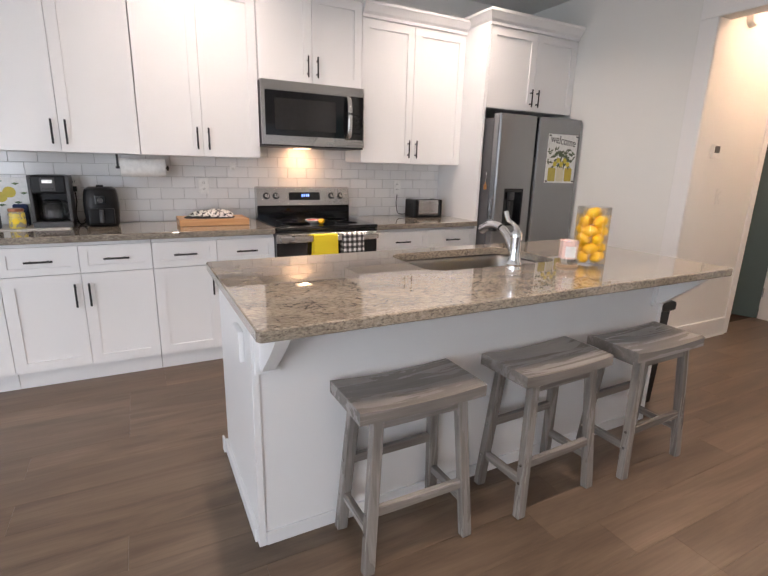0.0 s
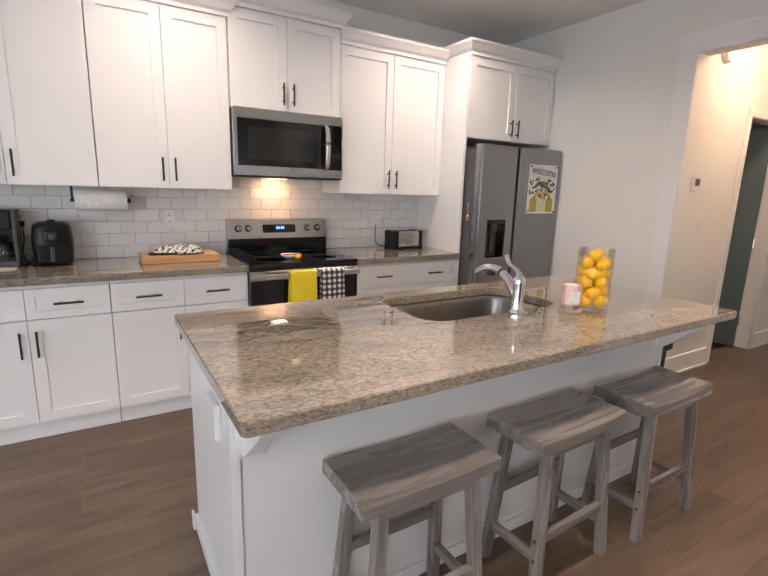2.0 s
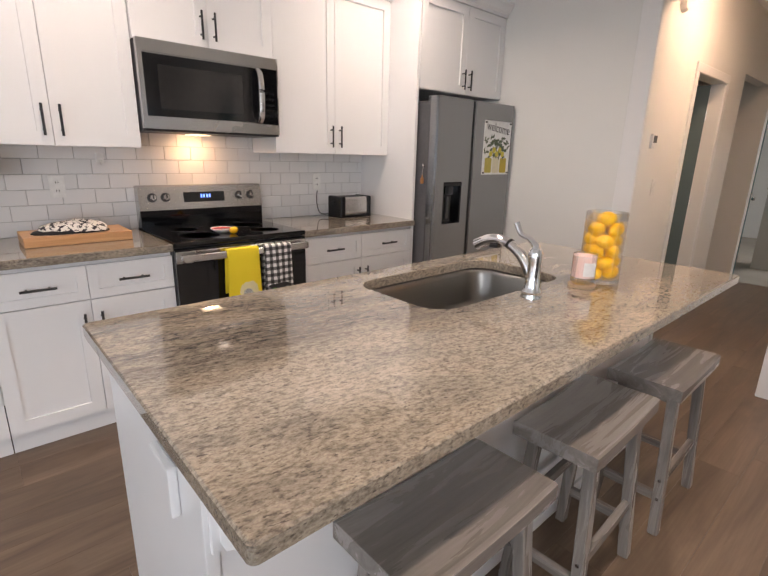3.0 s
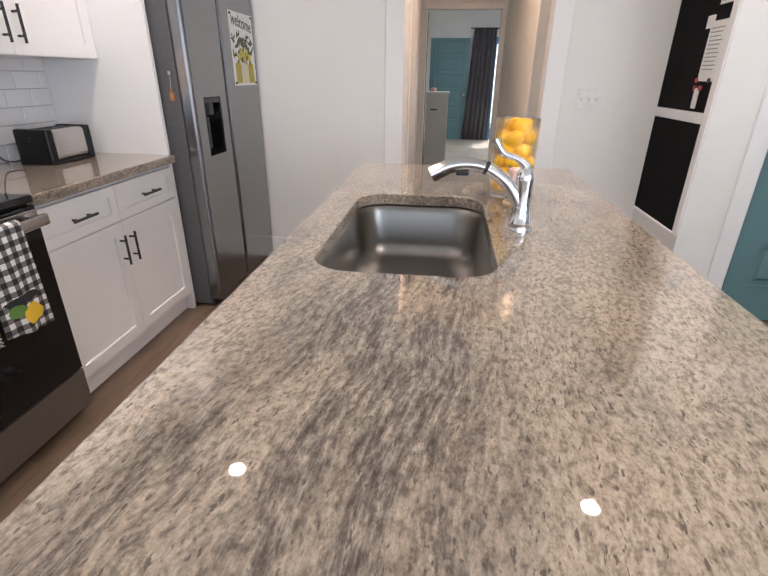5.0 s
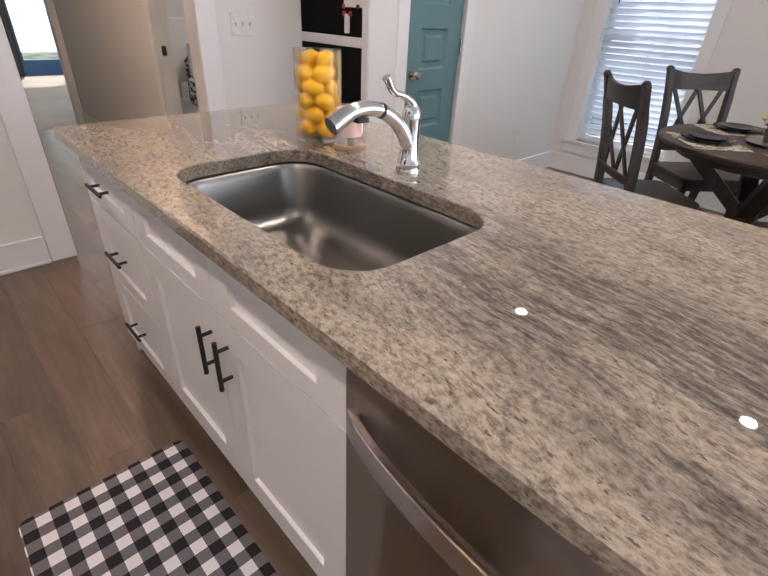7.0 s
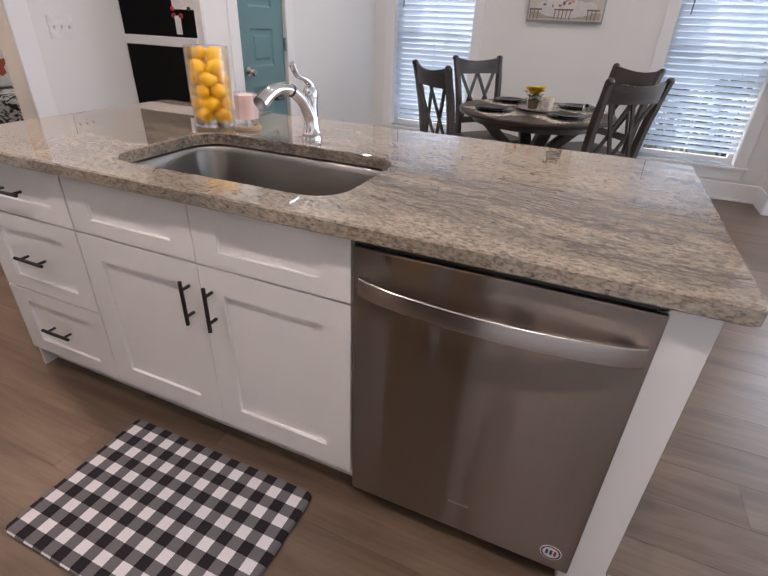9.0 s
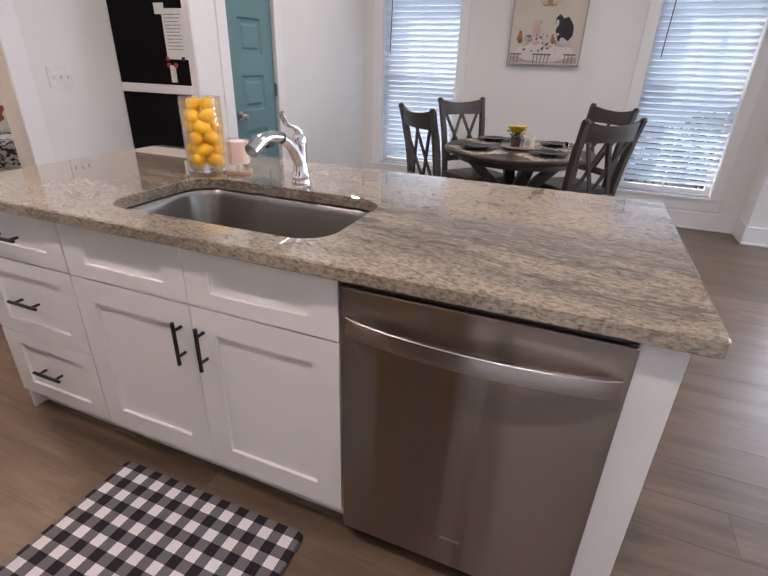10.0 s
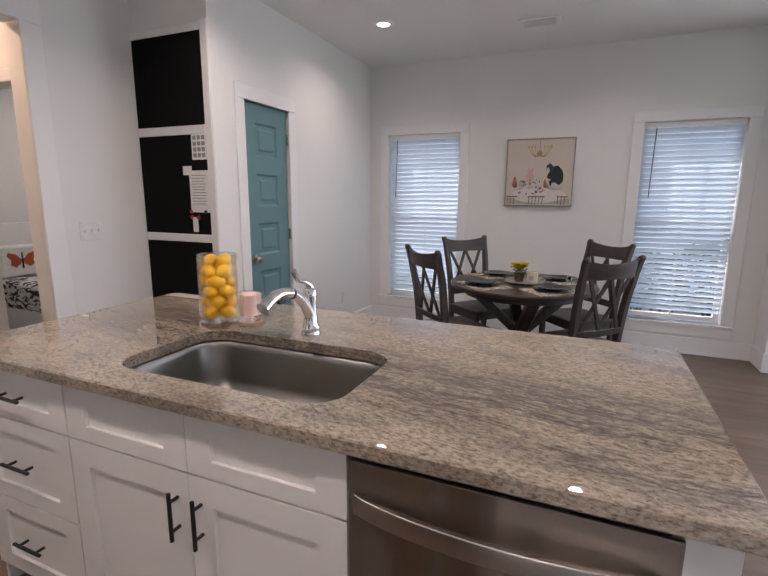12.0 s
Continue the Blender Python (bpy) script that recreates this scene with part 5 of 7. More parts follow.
for k in range(8):
    bm.faces.new((bm.verts[2 * k], bm.verts[2 * k + 2], bm.verts[2 * k + 3], bm.verts[2 * k + 1]))
part("label", bm, PAPER, candle, "white paper label")

trash = thing("trash_can", (2.77, 1.88, 0), "slim black plastic trash can beside the island", "trash can")
part("bin", prism([(2.672, 0.0), (2.826, 0.0), (2.868, 0.578), (2.660, 0.578)], "y", 1.726, 2.03, 0.008), PLASTIC, trash)
part("lid", cube(2.652, 1.708, 0.578, 2.890, 2.045, 0.632, 0.018, 3), PLASTIC, trash)


# ---- things on the counters ----
def outlet(name, x, z, y, label="white double outlet in the tile"):
    o = thing(name, (x, y, z), label, "outlet")
    part("cover_plate", cube(x - 0.036, y - 0.006, z - 0.058, x + 0.036, y, z + 0.058, 0.003), WHITEPLASTIC, o)
    for dz in (-0.022, 0.022):
        s = part("socket", cube(x - 0.017, y - 0.008, z + dz - 0.015, x + 0.017, y - 0.005, z + dz + 0.015, 0.002), WHITEPLASTIC, o)
        for dx in (-0.006, 0.006):
            part("slot", cube(x + dx - 0.0014, y - 0.0086, z + dz - 0.005, x + dx + 0.0014, y - 0.0078, z + dz + 0.006), BLACK, s)
    return o


TY = N_Y - 0.008
for x in (-0.181, 0.633, 2.276):
    outlet("wall_outlet", x, 1.168, TY)

cm = thing("coffee_maker", (-0.32, 3.83, 0.915), "black and grey drip coffee maker with glass carafe", "coffee maker")
part("base", cube(-0.425, 3.725, 0.916, -0.215, 3.935, 0.956, 0.010), GREYPLASTIC, cm)
part("back_column", cube(-0.422, 3.865, 0.955, -0.218, 3.935, 1.14, 0.008), PLASTIC, cm)
part("side_strip", cube(-0.427, 3.74, 0.955, -0.408, 3.93, 1.235, 0.005), GREYPLASTIC, cm)
part("side_strip", cube(-0.232, 3.74, 0.955, -0.213, 3.93, 1.235, 0.005), GREYPLASTIC, cm)
part("brew_head", cube(-0.410, 3.735, 1.125, -0.230, 3.935, 1.238, 0.012), PLASTIC, cm)
part("control_panel", cube(-0.362, 3.729, 1.142, -0.286, 3.737, 1.222, 0.003), GREYPLASTIC, cm, "dark grey control panel")
for k in range(4):
    part("button", lathe([(0.0, -0.003), (0.006, -0.003), (0.006, 0.0)], (-0.348 + k * 0.016, 3.729, 1.156), 12, "y"), BLACK, cm)
part("clock", cube(-0.350, 3.7275, 1.190, -0.298, 3.7295, 1.210), NICKEL, cm)
caraf = part("carafe", lathe([(0.0, 0.0), (0.058, 0.0), (0.066, 0.012), (0.067, 0.05), (0.056, 0.095), (0.045, 0.115), (0.043, 0.115), (0.054, 0.093), (0.064, 0.05), (0.062, 0.014), (0.0, 0.006)], (-0.32, 3.795, 0.957), 32), VESSEL, cm, "glass carafe", True)
part("carafe_lid", lathe([(0.046, 0.0), (0.048, 0.008), (0.030, 0.018), (0.0, 0.018)], (-0.32, 3.795, 1.071), 28), PLASTIC, caraf, "", True)
part("carafe_handle", tube(smooth_path([(-0.262, 3.778, 1.075), (-0.235, 3.768, 1.060), (-0.228, 3.766, 1.015), (-0.250, 3.775, 0.985)], 6), 0.009, 10), PLASTIC, caraf, "", True)

af = thing("air_fryer", (-0.045, 3.82, 0.915), "black rounded air fryer with pull-out basket", "air fryer")
bm = bmesh.new()
rings = []
for s, z in ((0.88, 0.916), (0.96, 0.93), (1.02, 1.0), (1.03, 1.06), (0.98, 1.12), (0.90, 1.152), (0.70, 1.166)):
    rings.append([bm.verts.new((-0.045 + (x + 0.045) * s, 3.82 + (y - 3.82) * s, z)) for x, y in rounded_rect(-0.143, 3.715, 0.053, 3.925, 0.055, 6)])
for a, b in zip(rings, rings[1:]):
    for i in range(len(a)):
        j = (i + 1) % len(a)
        bm.faces.new((a[i], a[j], b[j], b[i]))
bm.faces.new(rings[0])
bm.faces.new(rings[-1])
part("body", bm, PLASTIC, af, "", True)
part("basket_front", cube(-0.118, 3.705, 0.932, 0.028, 3.73, 1.035, 0.010), PLASTIC, af)
part("handle", cube(-0.056, 3.672, 0.945, -0.034, 3.71, 1.028, 0.007), GREYPLASTIC, af, "grey pull handle")
part("display", cube(-0.075, 3.708, 1.060, -0.015, 3.718, 1.118, 0.004), BLACKGLOSS, af)
part("knob", lathe([(0.0, -0.01), (0.014, -0.009), (0.016, 0.0)], (-0.045, 3.707, 1.085), 20, "y"), GREYPLASTIC, af, "", True)
part("top_vent", cube(-0.065, 3.80, 1.163, -0.025, 3.84, 1.178, 0.004), PLASTIC, af)
part("power_cord", tube(smooth_path([(-0.150, 3.90, 0.93), (-0.172, 3.87, 0.922), (-0.19, 3.90, 0.925), (-0.205, 3.93, 0.98), (-0.195, 3.955, 1.06), (-0.199, 3.968, 1.140)], 6), 0.0035, 8), BLACK, af, "black power cord", True)
part("plug", cube(-0.213, 3.950, 1.128, -0.185, 3.975, 1.162, 0.005), BLACK, af)
part("power_cord", tube(smooth_path([(-0.21, 3.90, 0.935), (-0.185, 3.86, 0.92), (-0.165, 3.88, 0.93), (-0.155, 3.93, 0.96), (-0.175, 3.93, 0.935)], 6), 0.0035, 8), BLACK, cm, "black power cord", True)

cm.location.x += 0.028
af.location.x += 0.018

tray = tagged(part("coffee_tray", prism(rounded_rect(-0.86, 3.655, -0.198, 3.945, 0.02, 5), "z", 0.9152, 0.9215, 0.002), plain("marble_tray", (0.62, 0.60, 0.57), 0.3)), "flat pale tray under the coffee maker", "tray")
jar = thing("candy_jar", (-0.475, 3.745, 0.9215), "glass jar with a yellow printed wrapper", "jar")
part("jar", lathe([(0.0, 0.0), (0.040, 0.0), (0.043, 0.006), (0.043, 0.085), (0.036, 0.098)], (-0.475, 3.745, 0.922), 28), speckled("jar_wrap", (0.70, 0.56, 0.10), (0.30, 0.28, 0.24), 38, 0.46, 0.54, 0.3), jar, "", True)
part("lid", lathe([(0.039, 0.0), (0.040, 0.004), (0.040, 0.016), (0.037, 0.019), (0.0, 0.019)], (-0.475, 3.745, 1.021), 28), plain("copper_lid", (0.45, 0.20, 0.12), 0.3, 0.8), jar, "", True)
part("lemon_print", lathe([(0.0, -0.001), (0.018, -0.001), (0.018, 0.001)], (-0.475, 3.7015, 0.966), 20, "y"), FLOWER, jar)
jar2 = thing("storage_jar", (-0.600, 3.75, 0.9215), "grey canister with white lid", "jar")
part("jar", lathe([(0.0, 0.0), (0.044, 0.0), (0.046, 0.006), (0.046, 0.088), (0.040, 0.094)], (-0.600, 3.75, 0.922), 28), GREYPLASTIC, jar2, "", True)
part("lid", lathe([(0.044, 0.0), (0.045, 0.018), (0.0, 0.020)], (-0.600, 3.75, 1.016), 28), WHITEPLASTIC, jar2, "", True)
bag = thing("coffee_bag", (-0.40, 3.86, 0.9215), "dark blue foil coffee bag", "bag")
part("bag", prism([(3.845, 0.9215), (3.905, 0.9215), (3.90, 1.02), (3.880, 1.055), (3.870, 1.055), (3.850, 1.02)], "x", -0.51, -0.433, 0.004), plain("blue_foil", (0.02, 0.035, 0.10), 0.3), bag)
sign = thing("lemon_sign", (-0.60, 3.955, 0.9215), "white board with painted lemons leaning on the tile", "sign")
part("panel", cube(-0.78, 3.950, 0.922, -0.432, 3.966, 1.215, 0.002), WHITEPLASTIC, sign)
for k, (dx, dz, r) in enumerate(((-0.04, 0.165, 0.036), (0.045, 0.155, 0.034), (-0.105, 0.14, 0.035), (0.0, 0.125, 0.032))):
    part("painted_lemon", lathe([(0.0, -0.002), (r, -0.002), (r, 0.001)], (-0.575 + dx, 3.9495 - 0.0004 * k, 0.97 + dz), 24, "y"), plain("painted_yellow", (0.62, 0.50, 0.08), 0.6), sign)
for k in range(7):
    a = k * 0.9
    part("painted_leaf", prism([(-0.575 + 0.10 * math.cos(a), 1.12 + 0.075 * math.sin(a)), (-0.575 + 0.10 * math.cos(a) + 0.02, 1.12 + 0.075 * math.sin(a) + 0.006), (-0.575 + 0.10 * math.cos(a) + 0.042, 1.12 + 0.075 * math.sin(a)), (-0.575 + 0.10 * math.cos(a) + 0.02, 1.12 + 0.075 * math.sin(a) - 0.01)], "y", 3.9455, 3.9500), LEAF, sign)

pt = thing("paper_towel_holder", (0.24, 3.80, 1.29), "black under-cabinet bar with a white paper towel roll", "paper towel")
part("roll", lathe([(0.020, 0.0), (0.057, 0.0), (0.059, 0.003), (0.059, 0.267), (0.057, 0.27), (0.020, 0.27), (0.020, 0.0)], (0.103, 3.80, 1.292), 36, "x"), PAPER, pt, "white paper towel roll", True)
part("rod", tube([(0.078, 3.80, 1.292), (0.395, 3.80, 1.292)], 0.008, 12), BLACK, pt)
part("arm", cube(0.084, 3.785, 1.284, 0.097, 3.815, 1.376, 0.002), BLACK, pt)
part("end_stop", cube(0.383, 3.786, 1.276, 0.393, 3.814, 1.308, 0.003), BLACK, pt)

cb = tagged(part("cutting_board", cube(0.420, 3.600, 0.9155, 0.878, 3.870, 0.962, 0.004), BOARDWOOD), "thick bamboo cutting board on the counter", "cutting board")
om = thing("oven_mitt", (0.63, 3.72, 0.962), "folded oven mitt with a dark pattern and black trim", "oven mitt")


def cushion(cx, cy, z0, hx, hy, hz, n=20, lean=0.0):
    bm = bmesh.new()
    rings = []
    for j in range(7):
        v = j / 6
        f = math.cos(v * math.pi / 2) ** 0.45 if j < 6 else 0.03
        rings.append([bm.verts.new((cx + hx * f * math.copysign(abs(math.cos(2 * math.pi * i / n)) ** 0.7, math.cos(2 * math.pi * i / n)) + 0.004 * math.sin(5 * i),
                                    cy + hy * f * math.copysign(abs(math.sin(2 * math.pi * i / n)) ** 0.8, math.sin(2 * math.pi * i / n)), z0 + hz * v + lean * math.cos(2 * math.pi * i / n) * v + 0.002 * math.sin(3 * i))) for i in range(n)])
    for a, b in zip(rings, rings[1:]):
        for i in range(n):
            bm.faces.new((a[i], a[(i + 1) % n], b[(i + 1) % n], b[i]))
    bm.faces.new(rings[0])
    bm.faces.new(rings[-1])
    return bm


part("lining", cushion(0.628, 3.715, 0.962, 0.170, 0.085, 0.022), plain("black_cloth", (0.012, 0.012, 0.013), 0.9), om, "black lining", True)
part("glove", cushion(0.640, 3.725, 0.978, 0.150, 0.085, 0.042, 20, 0.006), MITT, om, "", True)
part("thumb", cushion(0.70, 3.655, 0.972, 0.075, 0.034, 0.026), MITT, om, "", True)

ts = thing("toaster", (2.45, 3.78, 0.915), "black and steel two-slice toaster", "toaster")
part("body", cube(2.335, 3.715, 0.930, 2.572, 3.865, 1.066, 0.022, 3), STEEL, ts)
part("end_cap", cube(2.305, 3.705, 0.925, 2.350, 3.875, 1.072, 0.014, 3), PLASTIC, ts)
part("end_cap", cube(2.560, 3.705, 0.925, 2.590, 3.875, 1.072, 0.012, 3), PLASTIC, ts)
part("base", cube(2.305, 3.708, 0.916, 2.590, 3.872, 0.934, 0.004), PLASTIC, ts)
for y in (3.752, 3.812):
    part("slot", cube(2.365, y, 1.0655, 2.545, y + 0.026, 1.0685), BLACK, ts)
part("lever", cube(2.292, 3.78, 1.02, 2.307, 3.80, 1.034, 0.003), PLASTIC, ts)
part("power_cord", tube(smooth_path([(2.306, 3.86, 0.94), (2.27, 3.87, 0.935), (2.25, 3.91, 0.95), (2.255, 3.95, 1.03), (2.275, 3.97, 1.10)], 6), 0.0035, 8), BLACK, ts, "black power cord", True)

sr_ = thing("spoon_rest", (1.345, 3.52, 0.9225), "white ceramic spoon rest with a yellow lemon tip", "spoon rest")
part("dish", lathe([(0.0, 0.0), (0.035, 0.0), (0.058, 0.014), (0.066, 0.022), (0.064, 0.024), (0.054, 0.017), (0.034, 0.005), (0.0, 0.005)], (1.335, 3.54, 0.9228), 30), CERAMIC, sr_, "", True)
lm = lemon_mesh()
lm.transform(pose(1.365, 3.455, 0.943, 70, 0, 30) @ Matrix.Scale(0.78, 4))
part("lemon_tip", lm, LEMON, sr_, "", True)
part("red_stripe", lathe([(0.052, 0.0), (0.058, 0.004), (0.0575, 0.0045), (0.0515, 0.0006)], (1.335, 3.54, 0.9395), 30), plain("red_glaze", (0.45, 0.04, 0.03), 0.2), sr_)

hook = thing("wall_hook", (0.849, TY, 1.31), "white adhesive hook on the tile", "hook")
part("pad", cube(0.828, TY - 0.008, 1.285, 0.870, TY, 1.345, 0.006), WHITEPLASTIC, hook)
part("hook", tube(smooth_path([(0.849, TY - 0.008, 1.305), (0.849, TY - 0.03, 1.285), (0.849, TY - 0.036, 1.30)], 5), 0.005, 10), WHITEPLASTIC, hook, "", True)

# padlock charm on the fridge side
ch = thing("hanging_charm", (2.762, 3.315, 1.20), "small copper charm hung on the fridge edge", "charm")
part("bottle", lathe([(0.0, 0.0), (0.012, 0.0), (0.013, 0.006), (0.013, 0.035), (0.005, 0.045), (0.005, 0.06), (0.0, 0.06)], (2.748, 3.33, 1.18), 16), plain("copper_brown", (0.45, 0.20, 0.07), 0.3, 0.5), ch, "", True)
part("chain", tube([(2.748, 3.33, 1.24), (2.756, 3.33, 1.305)], 0.002, 6), STEEL, ch)
part("magnet", cube(2.752, 3.322, 1.298, 2.7660, 3.338, 1.318, 0.002), STEEL, ch)


def lettering(text, size, m, material, parent, name="lettering"):
    cu = bpy.data.curves.new("letters", "FONT")
    cu.body, cu.size, cu.extrude, cu.align_x = text, size, 0.0004, "CENTER"
    tmp = bpy.data.objects.new("letters", cu)
    me = bpy.data.meshes.new_from_object(tmp)
    bpy.data.objects.remove(tmp)
    me.materials.clear()
    me.materials.append(material)
    ob = new(name, me)
    if parent:
        ob.parent = parent
        m = WORLD_OF[parent].inverted() @ m
    ob.matrix_basis = m
    return ob


poster = thing("fridge_poster", (3.466, RF - 0.001, 1.23), "white welcome poster with lemons in jars on the fridge door", "poster")
part("sheet", cube(3.292, RF - 0.0025, 1.243, 3.640, RF - 0.0005, 1.645), PAPER, poster)
lettering("welcome", 0.082, pose(3.466, RF - 0.0032, 1.563, 90, 6, 0) @ Matrix.Diagonal((1.0, 1.15, 1, 1)), BLACK, poster)
rp = random.Random(7)
for k, c in enumerate(((0.50, 0.42, 0.10), (0.70, 0.66, 0.50), (0.50, 0.38, 0.06))):
    x = 3.366 + k * 0.098
    part("painted_jar", prism(rounded_rect(x - 0.043, 1.257, x + 0.043, 1.370 + (0.012 if k == 1 else 0), 0.012, 4), "y", RF - 0.0036, RF - 0.0026), plain("painted_jar_%d" % k, c, 0.7), poster)
pleaf = plain("painted_leaf_grey", (0.10, 0.125, 0.075), 0.7)
for k in range(110):
    x, z = 3.466 + rp.gauss(0, 0.078), 1.446 + rp.gauss(0, 0.05)
    if not (3.306 < x < 3.626 and 1.365 < z < 1.555):
        continue
    a, l = rp.uniform(0, 6.28), rp.uniform(0.013, 0.026)
    ca, sa = math.cos(a), math.sin(a)
    part("painted_leaf", prism([(x - l * ca, z - l * sa), (x + 0.4 * l * sa, z - 0.4 * l * ca), (x + l * ca, z + l * sa), (x - 0.4 * l * sa, z + 0.4 * l * ca)], "y", RF - 0.0040 - 0.00001 * k, RF - 0.0027), pleaf, poster)
for k in range(5):
    x, z = 3.391 + 0.038 * k, 1.400 + 0.03 * (k % 2)
    part("painted_lemon", lathe([(0.0, -0.0008), (0.022, -0.0008), (0.022, 0.0006)], (x, RF - 0.0044 - 0.0001 * k, z), 16, "y"), plain("painted_lemon", (0.62, 0.52, 0.08), 0.7), poster)
for x in (3.308, 3.624):
    for z in (1.257, 1.631):
        part("magnet", cube(x - 0.011, RF - 0.008, z - 0.006, x + 0.011, RF - 0.0024, z + 0.006, 0.002), BLACK, poster)

# ---- chalkboards on the pantry wall ----
for z0, z1 in ((1.868, 2.440), (1.146, 1.809), (0.513, 1.090)):
    cbd = thing("chalkboard", (3.39, P_Y, z0), "matte black chalkboard panel in the white wall frame", "chalkboard", "chalkboards on the pantry wall")
    part("panel", cube(3.086, P_Y, z0, 3.692, P_Y + 0.006, z1), CHALK, cbd)
for z in ((0.49, 0.5125), (1.0905, 1.1455), (1.8095, 1.8675), (2.4405, 2.49)):
    board("chalkboard_rail", 3.0860, P_Y, z[0], E_X - 0.001, P_Y + 0.010, z[1], "white rail between the chalkboards")
board("chalkboard_rail", P_X + 0.001, P_Y, 0.50, 3.0855, P_Y + 0.010, 2.50, "white upright rail of the chalkboards")
rules_sheet = thing("notice_paper", (3.195, P_Y + 0.006, 1.295), "printed white house-rules sheet held by magnets", "paper")
part("sheet", cube(3.083, P_Y + 0.0065, 1.296, 3.250, P_Y + 0.0078, 1.575), PAPER, rules_sheet)
part("sheet_top", cube(3.225, P_Y + 0.0060, 1.545, 3.304, P_Y + 0.0070, 1.605), PAPER, rules_sheet)
for k in range(11):
    part("text_line", cube(3.105 + 0.008 * (k % 3), P_Y + 0.0079, 1.540 - k * 0.019, 3.232, P_Y + 0.0083, 1.545 - k * 0.019), plain("text_grey", (0.35, 0.35, 0.36), 0.8), rules_sheet)
for x, c in ((3.292, (0.55, 0.03, 0.03)), (3.165, (0.02, 0.02, 0.02))):
    part("magnet", lathe([(0.0, 0.008), (0.012, 0.007), (0.012, 0.0)], (x - 0.045, P_Y + 0.0078, 1.300), 16, "y"), plain("magnet_paint", c, 0.3), rules_sheet)
leaflet = thing("notice_leaflet", (3.148, P_Y + 0.006, 1.645), "small printed card with rows of grey pictures", "paper")
part("card", cube(3.086, P_Y + 0.0065, 1.645, 3.213, P_Y + 0.0075, 1.820), PAPER, leaflet)
for r_ in range(4):
    for c_ in range(3):
        part("picture_block", cube(3.098 + c_ * 0.037, P_Y + 0.0076, 1.66 + r_ * 0.038, 3.126 + c_ * 0.037, P_Y + 0.0080, 1.686 + r_ * 0.038), plain("block_grey", (0.30, 0.30, 0.31), 0.8), leaflet)
op = thing("bottle_opener", (3.215, P_Y + 0.006, 1.16), "white hanging bottle opener with red magnets", "bottle opener")
part("body", cube(3.195, P_Y + 0.0065, 1.162, 3.237, P_Y + 0.016, 1.262, 0.004), WHITEPLASTIC, op)
for x in (3.188, 3.244):
    part("magnet", lathe([(0.0, 0.012), (0.013, 0.010), (0.014, 0.0)], (x, P_Y + 0.007, 1.262), 16, "y"), plain("dark_red", (0.30, 0.03, 0.03), 0.35), op)

# ---- plates on the walls ----
sw = thing("light_switch", (E_X, 1.045, 1.12), "white triple toggle switch plate", "switch")
part("cover_plate", cube(E_X - 0.006, 0.967, 1.118, E_X, 1.118, 1.240, 0.003), WHITEPLASTIC, sw)
for k in range(3):
    y = 0.996 + k * 0.046
    part("toggle", beam((E_X - 0.005, y, 1.172), (E_X - 0.016, y, 1.190), 0.008, 0.010, (0, 1, 0), 0.001), WHITEPLASTIC, sw)
ow = thing("wall_outlet", (P_X, -1.156, 0.384), "white outlet low on the pantry wall", "outlet")
part("cover_plate", cube(P_X - 0.006, -1.192, 0.328, P_X, -1.120, 0.440, 0.003), WHITEPLASTIC, ow)
for dz in (-0.022, 0.022):
    part("socket", cube(P_X - 0.008, -1.172, 0.384 + dz - 0.014, P_X - 0.005, -1.140, 0.384 + dz + 0.014, 0.002), WHITEPLASTIC, ow)
th = thing("thermostat", (4.02, HALL_N, 1.51), "small white thermostat with a dark screen", "thermostat")
part("case", cube(3.955, HALL_N - 0.022, 1.460, 4.045, HALL_N, 1.560, 0.006), WHITEPLASTIC, th)
part("screen", cube(3.970, HALL_N - 0.024, 1.500, 4.030, HALL_N - 0.021, 1.548), GREYPLASTIC, th)
hs = thing("light_switch", (4.17, HALL_N, 1.18), "white rocker switch on the hall wall", "switch")
part("cover_plate", cube(4.130, HALL_N - 0.006, 1.125, 4.205, HALL_N, 1.245, 0.003), WHITEPLASTIC, hs)
part("rocker", cube(4.152, HALL_N - 0.010, 1.150, 4.184, HALL_N - 0.005, 1.220, 0.003), WHITEPLASTIC, hs)
sm = thing("smoke_detector", (4.15, HALL_N, 2.42), "round white smoke detector high on the hall wall", "smoke detector")
part("case", lathe([(0.0, -0.038), (0.045, -0.036), (0.058, -0.022), (0.062, 0.0)], (4.15, HALL_N, 2.42), 28, "y"), WHITEPLASTIC, sm, "", True)

ds = thing("door_stop", (E_X - BT, 2.849, 0.07), "small metal door stop screwed to the baseboard", "door stop")
part("base_disc", lathe([(0.0, -0.006), (0.011, -0.006), (0.013, 0.0)], (E_X - BT, 2.849, 0.07), 18, "x"), NICKEL, ds, "", True)
part("rod", tube([(E_X - BT - 0.004, 2.849, 0.07), (E_X - BT - 0.060, 2.849, 0.07)], 0.004, 10), NICKEL, ds, "", True)
part("tip", tube([(E_X - BT - 0.058, 2.849, 0.07), (E_X - BT - 0.070, 2.849, 0.07)], 0.0075, 12), GREYPLASTIC, ds, "grey rubber tip", True)

